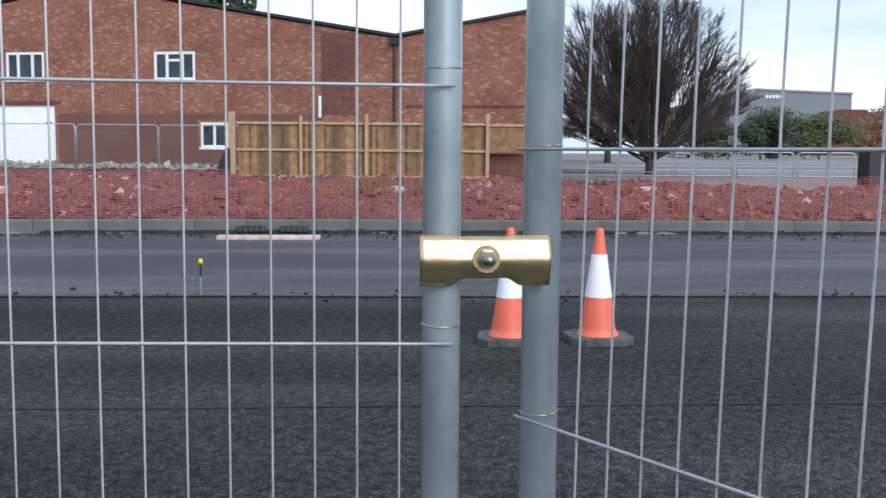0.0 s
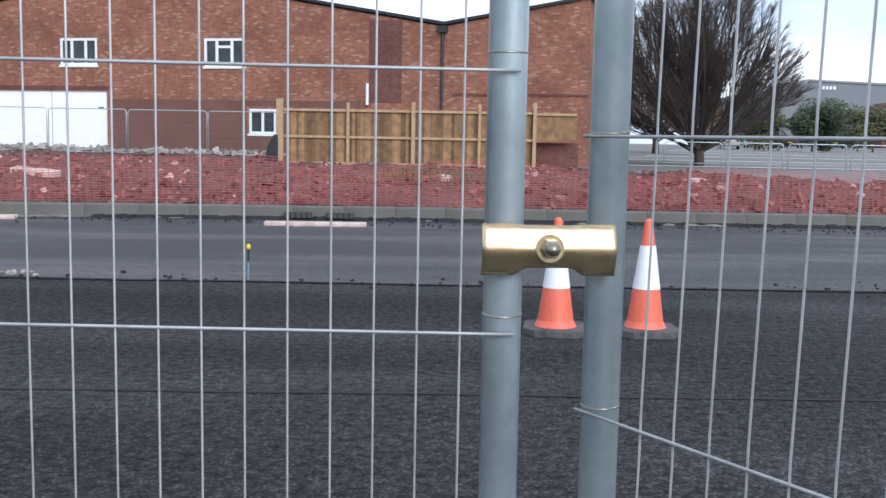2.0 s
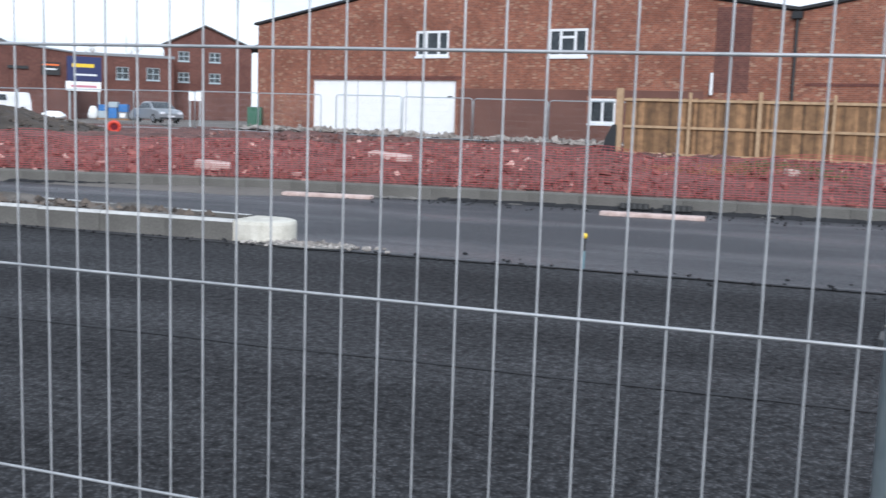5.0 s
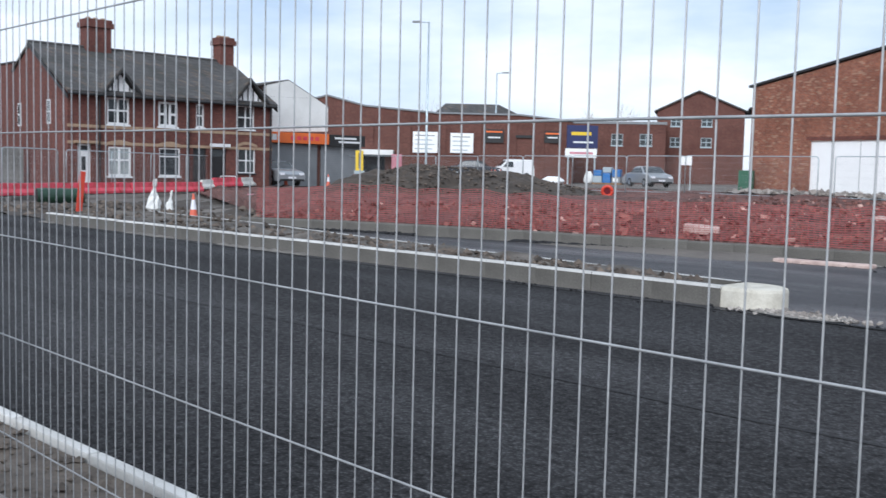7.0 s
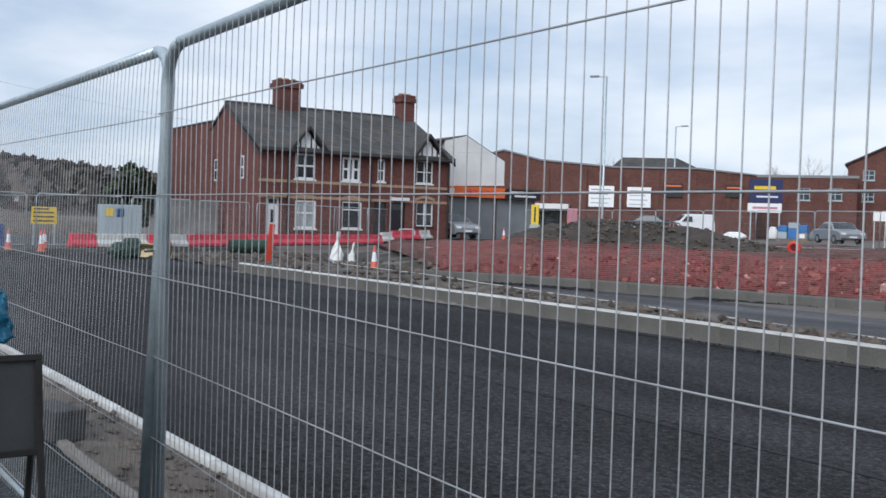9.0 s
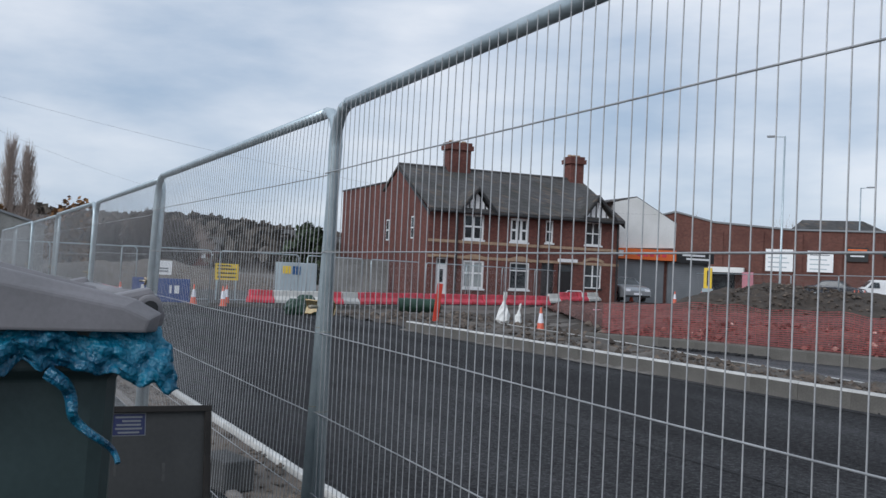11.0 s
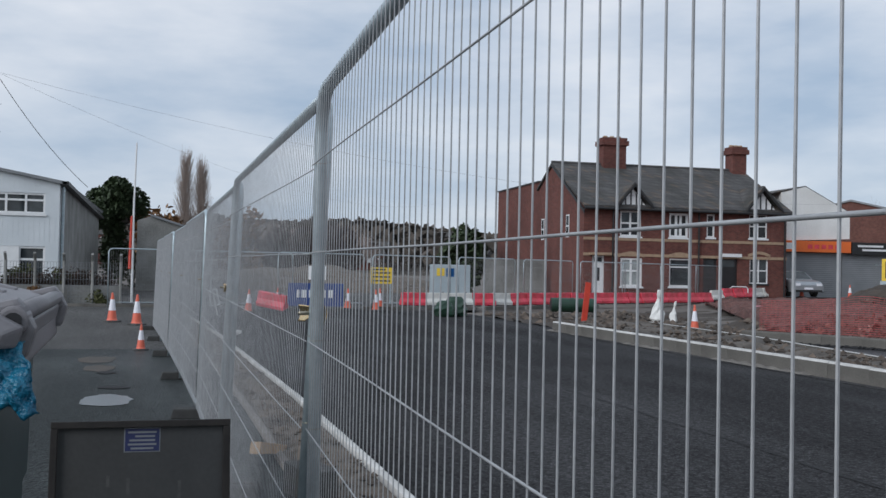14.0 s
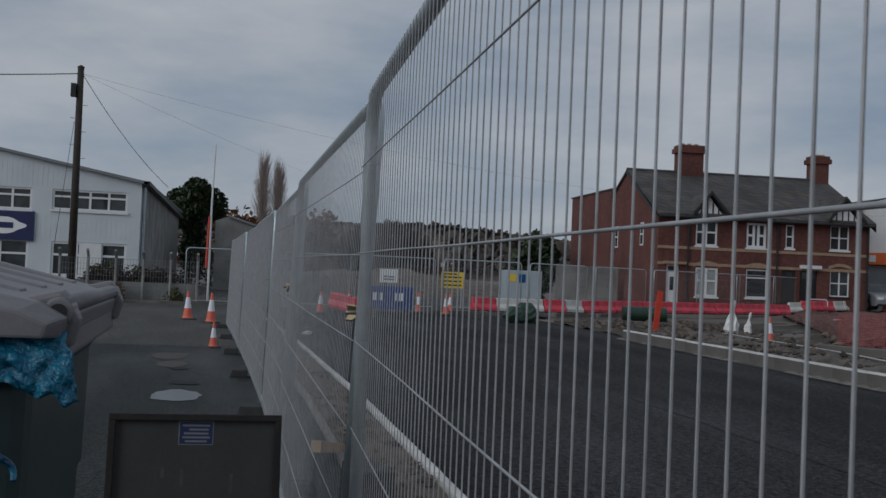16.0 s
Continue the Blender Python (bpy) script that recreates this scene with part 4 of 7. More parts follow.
# broken concrete apron and low wall foot before the works
sheet("concrete_apron", steps(-27, 4, 0.4), steps(0, 2.3, 0.3), lambda x, y: 0, PALESTONE, "broken pale concrete along the wall foot", "rubble", "stuff")
for v in bpy.data.objects["concrete_apron"].data.vertices:
    x, d = v.co.x, v.co.y
    v.co.y = 49.03 - (x + 26.5) * 0.2508 - 2.4 + d
    v.co.z = land(x, v.co.y) + 0.2 + 0.12 * nz(x, d, 1.3) + 0.1 * nz(x, d * 2, 3.1)
rng = random.Random(14)
g = Geo()
for i in range(700):
    x, d = rng.uniform(-26.5, 3), rng.uniform(0.2, 2.4)
    y = 49.03 - (x + 26.5) * 0.2508 - d
    stone(g, Vector((x, y, land(x, y) + 0.24)), 0.04 + 0.16 * rng.random() ** 2)
solid("wall_foot_rubble", g, PALESTONE, "grey concrete lumps heaped at the wall foot", "rubble", kind="stuff")

# timber close-boarded fence
tf = thing("timber_fence", "new close-boarded softwood fence on the earth", "timber fence", pose(-4.95, 36.57, 0.45, 0, 0, -5.71))
g = Geo()
rng = random.Random(7)
x = 0.05
while x < 9.0:
    h = 2.08 + rng.uniform(-0.02, 0.03)
    g.prism([(x, 0.02), (x + 0.105, 0.02), (x + 0.105, h), (x, h)], 0.0 + rng.uniform(0, .012), 0.022)
    x += 0.097
part("boarding", g, WOOD, tf, "close-set feather-edge boards")["kind"] = "stuff"
part("boarding", Geo().prism([(9.0, 1.05), (10.5, 1.1), (10.5, 2.0), (9.0, 2.05)], 0.0, 0.02), WOOD, tf, "short boarding beside the brick")
for z in (0.12, 1.07, 2.02):
    for a, b in ((0.0, 4.66), (4.74, 9.0)):
        part("rail", Geo().box(a, b, -0.07, 0.0, z - 0.045, z + 0.045), WOODP, tf)
part("rail", Geo().box(9.0, 10.5, -0.06, 0.0, 1.95, 2.04), WOODP, tf)
for x, w, z0, z1 in ((-0.15, 0.24, -0.3, 2.42), (2.34, 0.1, 0, 2.3), (4.7, 0.13, -0.2, 2.35), (7.07, 0.1, 0, 2.3), (9.02, 0.13, 0.0, 2.4)):
    part("post", Geo().box(x - w / 2, x + w / 2, -0.14, -0.02, z0, z1), WOODP, tf, bevel=0.008)
g = Geo().loft([[(-0.75, -0.2, 0), (-0.2, -0.25, 0), (-0.2, 0.25, 0), (-0.75, 0.2, 0)], [(-0.62, -0.15, 0.7), (-0.2, -0.2, 0.7), (-0.2, 0.2, 0.7), (-0.6, 0.1, 0.7)], [(-0.4, -0.1, 1.15), (-0.2, -0.15, 1.2), (-0.2, 0.1, 1.2), (-0.38, 0.05, 1.15)]])
solid("black_sheeting", g, BLACK, "black sheeting bundled against the fence post", "sheeting", pose(-4.95, 36.57, 0.4, 0, 0, -5.71), bevel=0.04)
solid("brick_stub_wall", Geo().box(7.2, 10.6, 0.5, 0.75, -0.2, 1.0), BROWNB, "low dark brick wall beside the timber fence", "wall", pose(-4.95, 36.57, 0.45, 0, 0, -5.71))

# ---- far mesh fences ----


def far_panel(m):
    p = thing("site_fence", "galvanised mesh fence panel standing on the site", "fence panel", m, "far fence panels")
    top, c, L = 1.98, 0.12, 3.45
    g = Geo().tube([(0, 0, 0), (0, 0, top - c), (c * 0.3, 0, top - c * 0.3), (c, 0, top), (L - c, 0, top), (L - c * 0.3, 0, top - c * 0.3), (L, 0, top - c), (L, 0, 0)], 0.021, 6)
    part("frame", g, GALV, p, smooth=True)
    part("bottom_rail", Geo().tube([(0, 0, 0.15), (L, 0, 0.15)], 0.012, 5), GALV, p)
    g = Geo()
    for i in range(1, 46):
        g.tube([(L * i / 46, 0, 0.15), (L * i / 46, 0, top - 0.02)], 0.0018, 3, caps=False)
    for z in (0.45, 0.75, 1.05, 1.35, 1.65):
        g.tube([(0, 0, z), (L, 0, z)], 0.002, 3, caps=False)
    part("wire_mesh", g, WIRE, p)["kind"] = "stuff"
    return p


fp = far_panel(pose(-20.0, 43.2, land(-20, 43), 0, 0, 176))


def far_run(pts, d=3.5, z=None):
    for (x0, y0), (x1, y1) in zip(pts, pts[1:]):
        n, a = max(1, round(math.hypot(x1 - x0, y1 - y0) / d)), heading((x0, y0), (x1, y1))
        for i in range(n):
            x, y = x0 + (x1 - x0) * i / n, y0 + (y1 - y0) * i / n
            copy_thing(fp, pose(x, y, (land(x, y) if z is None else z) + 0.02, random.uniform(-1, 1), 0, a))


far_run([(-23.5, 43.6), (-58, 42.5)])
far_run([(-19.5, 43.8), (-5.5, 42.2)])
far_run([(-36.6, 4.6), (-38.6, 12.0), (-42.6, 19.0), (-47.2, 27.5), (-51.0, 33.0)], z=0.02)
far_run([(-36.0, -1.2), (-36.6, 4.6)], z=0.0)

# ---- the brick terrace ----
HM = pose(-49.0, 21.9, -0.15, 0, 0, 87.7)
L, EV, RG, RB, BK = 11.95, 5.30, 7.88, 5.0, 7.4
terrace = thing("terrace_house", "pair of dark red brick terraced houses with slate roof", "house", HM)
hw = [(2.05, 3.25, 3.65, 5.02), (4.88, 6.0, 3.66, 4.98), (7.1, 7.58, 3.72, 4.98), (9.66, 10.76, 3.74, 5.06)]
hg = [(2.1, 3.35, 0.98, 2.5), (4.93, 6.15, 1.02, 2.52), (9.72, 10.84, 1.25, 2.68)]
hd = [(0.5, 1.2, 0.2, 2.6), (6.92, 7.75, 0.2, 2.65), (7.98, 9.0, 0.2, 2.65)]
g = Geo()
facade(g, 0, L, 0, EV, hw + hg + hd, 0.16)
g.prism([(0.16, 0), (BK, 0), (BK, 7.0), (RB, RG - 0.1), (0.16, EV)], 0.0, 0.22, "x")
g.prism([(0.16, 0), (BK, 0), (BK, 7.0), (RB, RG - 0.1), (0.16, EV)], L - 0.22, L, "x")
g.quad((0, 0, 0), (0, 0.16, 0), (0, 0.16, EV), (0, 0, EV)).quad((L, 0, 0), (L, 0.16, 0), (L, 0.16, EV), (L, 0, EV))
g.quad((0, BK, 0), (L, BK, 0), (L, BK, 7.0), (0, BK, 7.0))
part("wall", g, TERR, terrace, "dark red brickwork")
part("rear_extension", Geo().box(0.003, 6.0, BK + 0.003, 16.2, 0, 7.05), TERR, terrace, "flat-topped brick rear wing")
part("coping", Geo().box(-0.06, 6.06, BK, 16.3, 7.05, 7.13), BLACK, terrace)
g = Geo()
sl = (RG - EV) / RB
g.prism([(-0.35, EV - 0.35 * sl), (RB, RG), (RB, RG + 0.13), (-0.35, EV - 0.35 * sl + 0.13)], -0.12, L + 0.15, "x")
g.prism([(RB, RG), (BK + 0.2, RG - 1.35), (BK + 0.2, RG - 1.22), (RB, RG + 0.13)], -0.12, L + 0.15, "x")
roof = part("roof", g, SLATE, terrace, "weathered grey slate roof")
part("ridge_tiles", Geo().tube([(-0.12, RB, RG + 0.11), (L + 0.15, RB, RG + 0.11)], 0.11, 8), SLATE, roof)
for x in (-0.13, L + 0.13):
    part("bargeboard", Geo().prism([(-0.35, EV - 0.5), (RB, RG - 0.1), (RB, RG + 0.06), (-0.35, EV - 0.3)], x - 0.03, x + 0.03, "x"), BLACK, terrace)
part("gutter", Geo().tube([(-0.1, -0.38, EV - 0.22), (L + 0.1, -0.38, EV - 0.22)], 0.07, 8), BLACK, terrace)
part("fascia", Geo().box(0, L, -0.3, -0.26, EV - 0.28, EV - 0.02), BLACK, terrace)
for z in (3.42, 2.58):
    part("band_course", Geo().box(-0.02, L + 0.02, -0.03, 0.0, z, z + 0.15), STONEB, terrace, "buff stone band course")
for x in (1.62, 6.6, 11.8):
    part("downpipe", Geo().tube([(x, -0.09, 0.3), (x, -0.09, EV - 0.25)], 0.05, 8), BLACK, terrace)
for a, b, c, d in hg:
    n_ = 8
    arc = [(a - 0.12 + (b - a + 0.24) * i / n_, d + 0.02 + 0.17 * math.sin(math.pi * i / n_)) for i in range(n_ + 1)]
    part("lintel", Geo().prism(arc + [(b + 0.12, d + 0.3), (a - 0.12, d + 0.3)][:0] + [(p[0], p[1] + 0.16) for p in reversed(arc)], -0.035, 0.0), STONEB, terrace, "arched buff stone lintel")
part("door_canopy", Geo().box(0.3, 1.5, -0.25, 0.0, 2.62, 2.75), STONEB, terrace)
part("door_canopy", Geo().box(7.95, 9.1, -0.25, 0.0, 2.68, 2.86), UPVC, terrace, "white door hood")
window(terrace, *hw[0], (1, 1), ((0, 0.52), (1, 0.52)), wide=0.09)
window(terrace, *hw[1], (1, 0.6, 1), ((0, 0.5), (2, 0.5)), wide=0.12)
window(terrace, *hw[2], (1,), ((0, 0.5),), wide=0.08)
window(terrace, *hw[3], (1, 1), ((0, 0.5), (1, 0.5)), wide=0.06)
window(terrace, *hg[0], (1, 1), ((0, 0.55), (1, 0.55)), wide=0.1, glass=CURTAIN)
window(terrace, *hg[1], (1,), ((0, 0.7),), wide=0.07)
window(terrace, *hg[2], (1, 1), ((0, 0.5), (1, 0.5)), wide=0.06, sill_mat=BLACK)
for i, (a, b, c, d) in enumerate(hd):
    dr = part("door", Geo().box(a, b, 0.1, 0.15, c, d), UPVC if i == 0 else BLACK, terrace, "white panelled front door" if i == 0 else "dark recessed front door")
    if i == 0:
        part("door_pane", Geo().box(a + 0.24, b - 0.24, 0.088, 0.1, 1.25, 1.95), GLASS, dr)
        part("fanlight", Geo().box(a + 0.12, b - 0.12, 0.088, 0.1, 2.25, 2.5), GLASS, dr)
    else:
        part("door_pane", Geo().box(a + 0.15, b - 0.15, 0.088, 0.1, 2.15, 2.5), GLASS, dr)
for a, pk, b, zz in ((1.7, 2.68, 3.75, 6.42), (9.3, 10.3, 11.5, 6.5)):
    dm = part("dormer", Geo().prism([(a + 0.25, EV - 0.1), (b - 0.25, EV - 0.1), (pk, zz - 0.2)], -0.16, 1.9), WHITE, terrace, "half-timbered white gablet")
    w_ = b - a
    for k in range(1, 5):
        x = a + 0.25 + (w_ - 0.5) * k / 5
        h = (zz - 0.25 - EV) * (1 - abs(x - pk) / (w_ / 2 - 0.2))
        part("timber", Geo().box(x - 0.035, x + 0.035, -0.185, -0.16, EV - 0.08, EV + max(0.1, h)), BLACK, dm)
    part("tie_beam", Geo().box(a + 0.15, b - 0.15, -0.2, -0.1, EV - 0.2, EV - 0.06), BLACK, dm)
    for p, q in ((a, pk), (b, pk)):
        g = Geo().prism([(p, EV - 0.05), (q, zz), (q, zz + 0.13), (p + (0.0), EV + 0.08)], -0.42, 2.2)
        part("dormer_roof", g, SLATE, dm)
        part("bargeboard", Geo().prism([(p, EV - 0.16), (q, zz - 0.12), (q, zz + 0.02), (p, EV - 0.02)], -0.47, -0.42), BLACK, dm)
for x0, x1, zt in ((2.75, 4.4, 9.65), (11.0, 12.15, 9.5)):
    ch = part("chimney", Geo().box(x0 + 0.12, x1 - 0.12, RB - 0.5, RB + 0.4, RG - 1.0, zt - 0.55).box(x0, x1, RB - 0.62, RB + 0.52, zt - 0.55, zt - 0.28).box(x0 + 0.08, x1 - 0.08, RB - 0.54, RB + 0.44, zt - 0.28, zt - 0.1), TERR, terrace, "stepped red brick chimney stack")
    for k in range(3):
        part("chimney_pot", Geo().lathe([(0.14, zt - 0.1), (0.15, zt - 0.03), (0.13, zt + 0.03), (0.1, zt + 0.04)], 10, x0 + (x1 - x0) * (k + 1) / 4, RB), STONEB, ch)
    part("flashing", Geo().box(x0 + 0.05, x1 - 0.05, RB - 0.62, RB - 0.5, RG - 0.42, RG - 0.28), UPVC, ch)
for d, z0 in ((2.2, 3.6), (6.4, 3.55)):
    w = part("side_window", Geo().prism([(d, z0), (d + 0.5, z0), (d + 0.5, z0 + 1.25), (d, z0 + 1.25)], -0.02, 0.01, "x"), UPVC, terrace, "narrow white sash window")
    part("pane", Geo().prism([(d + 0.08, z0 + 0.08), (d + 0.42, z0 + 0.08), (d + 0.42, z0 + 0.58), (d + 0.08, z0 + 0.58)], -0.03, -0.02, "x"), GLASS, w)
    part("pane", Geo().prism([(d + 0.08, z0 + 0.66), (d + 0.42, z0 + 0.66), (d + 0.42, z0 + 1.18), (d + 0.08, z0 + 1.18)], -0.03, -0.02, "x"), GLASS, w)
gate = thing("garden_gate", "white tubular steel gate before a house door", "gate", HM @ pose(8.0, -1.0, land(-48, 30)))
part("gate_frame", Geo().tube([(0, 0, 0), (0, 0, 0.75), (0.1, 0, 0.85), (0.95, 0, 0.85), (1.05, 0, 0.75), (1.05, 0, 0)], 0.03, 6), UPVC, gate)
part("gate_bar", Geo().tube([(0, 0, 0.4), (1.05, 0, 0.4)], 0.025, 6), UPVC, gate)

# ---- the white gabled shop beside it ----
shop = thing("corner_shop", "white rendered gabled shop with orange and black fascias", "shop", pose(-53.0, 34.0, 0, 0, 0, 84.3))
g = Geo().prism([(2.4, 3.7), (6.9, 3.9), (6.9, 5.5), (3.95, 7.0), (2.4, 6.6)], 0.0, 9.0)
part("wall", g, RENDERW, shop, "patchy white painted render")
part("ground_storey", Geo().box(2.4, 9.6, 0.25, 8.9, 0, 3.7), BROWNB, shop)
part("roof", Geo().prism([(0.4, 6.2), (3.95, 7.0), (3.95, 7.06), (0.4, 6.26)], 0.05, 9.0).prism([(3.95, 7.0), (7.0, 5.44), (7.0, 5.5), (3.95, 7.06)], 0.02, 9.0), SLATE, shop)
part("side_wing", Geo().box(0.2, 2.4, 1.0, 9.0, 0, 6.2), TERR, shop)
f1 = part("fascia", Geo().box(2.3, 6.85, -0.25, 0.25, 3.05, 3.72), ORANGE, shop, "orange shop fascia")
part("lettering_bar", Geo().box(2.5, 3.0, -0.262, -0.25, 3.2, 3.58), UPVC, f1)
for k in range(5):
    part("lettering_bar", Geo().box(4.0 + k * 0.45, 4.3 + k * 0.45, -0.262, -0.25, 3.25, 3.5), BRED, f1)
f2 = part("fascia", Geo().box(6.9, 9.7, -0.25, 0.25, 2.98, 3.7), BLACK, shop, "black shop fascia")
for a, b, z in ((7.3, 9.0, 3.42), (7.6, 9.3, 3.18)):
    part("lettering_bar", Geo().box(a, b, -0.262, -0.25, z, z + 0.12), UPVC, f2)
for a, b in ((2.5, 6.2), (6.5, 9.5)):
    s_ = part("roller_shutter", Geo().box(a, b, 0.14, 0.25, 0.3, 3.0), SHUT, shop, "closed grey roller shutter")
    g = Geo()
    for k in range(22):
        g.prism([(0.12, 0.35 + k * 0.12), (0.14, 0.35 + k * 0.12), (0.14, 0.42 + k * 0.12)], a, b, "x")
    part("slat_ribs", g, SHUT, s_)["kind"] = "stuff"

# ---- the long brown retail building ----
RM = pose(-73.48, 55.24, -0.08, 0, 0, 45.61)
ret = thing("retail_building", "long low brown brick retail building with sign boards", "building", RM)
part("wall", Geo().prism([(-2, 0), (23.9, 0), (23.9, 6.3), (19, 6.75), (11.5, 6.75), (5.0, 7.25), (1.6, 8.1), (-2, 7.2)], 0, 25), BROWNB, ret, "brown brickwork")
part("roof_edge", Geo().prism([(5.0, 7.25), (11.5, 6.75), (19, 6.75), (23.9, 6.3), (23.9, 6.42), (19, 6.9), (11.5, 6.9), (5.0, 7.4), (1.6, 8.25), (-2.1, 7.3), (-2, 7.2), (1.6, 8.1)], -0.15, 25), SHUT, ret)
part("hipped_roof", Geo().loft([[(11.0, 6, 6.9), (20.0, 6, 6.9), (20.0, 18, 6.9), (11.0, 18, 6.9)], [(12.3, 9, 8.3), (17.6, 9, 8.3), (17.6, 13, 8.3), (12.3, 13, 8.3)]]), SLATE, ret, "dark hipped roof above the parapet")
for x in (5.6, 9.0, 12.2, 15.4, 18.6, 21.6):
    part("pilaster", Geo().box(x - 0.2, x + 0.2, -0.12, 0, 0, 6.5), BROWNB, ret)
for a, b, z0, z1 in ((9.4, 11.65, 3.2, 5.1), (12.8, 14.88, 3.25, 5.05)):
    s_ = part("sign_board", Geo().box(a, b, -0.2, -0.12, z0, z1), WHITE, ret, "white sign board")
    for k in range(4):
        part("lettering_bar", Geo().box(a + 0.2, b - 0.3 - 0.2 * (k % 2), -0.21, -0.2, z1 - 0.38 - k * 0.4, z1 - 0.3 - k * 0.4), SHUT if k == 0 else STEELTANK, s_)
for a, b, z0, z1 in ((15.9, 17.6, 4.25, 5.45), (21.3, 22.8, 4.35, 5.4)):
    s_ = part("sign_board", Geo().box(a, b, -0.2, -0.12, z0, z1), BLACK, ret, "black and orange sign board")
    part("lettering_bar", Geo().box(a + 0.1, b - 0.1, -0.21, -0.2, z1 - 0.28, z1 - 0.14), ORANGE, s_)
    part("lettering_bar", Geo().box(a + 0.3, b - 0.3, -0.21, -0.2, z0 + 0.42, z0 + 0.54), UPVC, s_)
part("sign_board", Geo().box(18.7, 20.3, -0.18, -0.12, 4.75, 5.0), BLACK, ret)
part("porch_roof", Geo().box(4.2, 7.7, -2.0, 0, 2.9, 3.35), RENDERW, ret, "pale porch canopy")
part("porch_glazing", Geo().box(4.3, 6.9, -0.15, 0, 0.5, 2.9), GLASS, ret)
sb = part("sign_board", Geo().box(23.3, 26.1, -0.45, -0.3, 3.95, 6.0), NAVY, ret, "large navy sign board with white strip")
part("lettering_bar", Geo().box(23.7, 25.5, -0.462, -0.45, 5.1, 5.4), YELLOW, sb)
part("lettering_bar", Geo().box(23.9, 25.7, -0.462, -0.45, 4.4, 4.55), UPVC, sb)
part("white_strip", Geo().box(23.2, 26.05, -0.45, -0.3, 3.1, 3.9), WHITE, sb)
part("lettering_bar", Geo().box(23.6, 25.7, -0.462, -0.45, 3.4, 3.6), PINK, sb)
for x in (23.5, 25.9):
    part("sign_leg", Geo().tube([(x, -0.3, 0), (x, -0.3, 4.0)], 0.07, 6), GALV, sb)
low = thing("low_brick_range", "low brown brick range with small barred windows", "building", pose(-62.23, 78.22, 0, 0, 0, 35.77))
lw = [(1.0, 2.1, 4.4, 5.55), (4.39, 5.5, 4.4, 5.55), (7.12, 8.3, 4.42, 5.58)]
g = Geo()
facade(g, -1, 9.6, 0, 6.5, lw, 0.15)
g.box(-1, 9.6, 0.16, 12, 0, 6.48)
part("wall", g, BROWNB, low, "brown brickwork")
part("parapet", Geo().box(-1.1, 9.7, -0.08, 12, 6.5, 6.75), SHUT, low)
for w_ in lw:
    window(low, *w_, (1, 1), ((0, 0.5), (1, 0.5)), wide=0.06, frame_mat=STEELTANK)
mill = thing("three_storey_mill", "three-storey brown brick gabled block", "building", pose(-57.4, 86.7, -0.1, 0, 0, 31.2))
mw = [(x, x + 1.05, z, z + 0.95) for x in (1.35, 4.35) for z in (6.65, 4.6)]
g = Geo()
facade(g, 0, 8.5, 0, 8.2, mw, 0.15)
g.prism([(0, 8.2), (8.5, 8.2), (4.0, 10.1)], 0, 0.3)
g.quad((8.5, 0, 0), (8.5, 14, 0), (8.5, 14, 8.2), (8.5, 0, 8.2)).quad((0, 0, 0), (0, 14, 0), (0, 14, 8.2), (0, 0, 8.2))
part("wall", g, BROWNB, mill, "brown brickwork")
part("roof", Geo().prism([(-0.3, 8.05), (4.0, 10.1), (4.0, 10.25), (-0.3, 8.2)], -0.3, 14).prism([(4.0, 10.1), (8.8, 8.05), (8.8, 8.2), (4.0, 10.25)], -0.3, 14), SLATE, mill)
for w_ in mw:
    window(mill, *w_, (1, 1), ((0, 0.5), (1, 0.5)), wide=0.065, frame_mat=STEELTANK)
wing = thing("mill_side_wing", "brick wing with dark stair strip and windows", "building", pose(-49.6, 91.4, 0, 0, 0, 31.2))
ww = [(1.9, 3.6, 6.4, 7.5), (1.9, 3.6, 4.2, 5.4)]
g = Geo()
facade(g, 0, 9, 0, 8.3, ww, 0.15)
part("wall", g, BROWNB, wing)
part("roof", Geo().box(-0.2, 9.2, -0.2, 10, 8.3, 8.5), SLATE, wing)
part("stair_strip", Geo().box(0.3, 1.0, -0.05, 0, 3.0, 7.8), GREENBOX, wing)
for w_ in ww:
    window(wing, *w_, (1, 1, 1), (), wide=0.1)

# ---- vehicles ----


def wheel(parent, x, y, r=0.31):
    t_ = part("wheel", Geo().tube([(x, y - 0.1, r), (x, y + 0.1, r)], r, 18), TYRE, parent, smooth=False)
    part("rim", Geo().tube([(x, y - 0.115, r), (x, y + 0.115, r)], r * 0.6, 12), SILVER, t_)


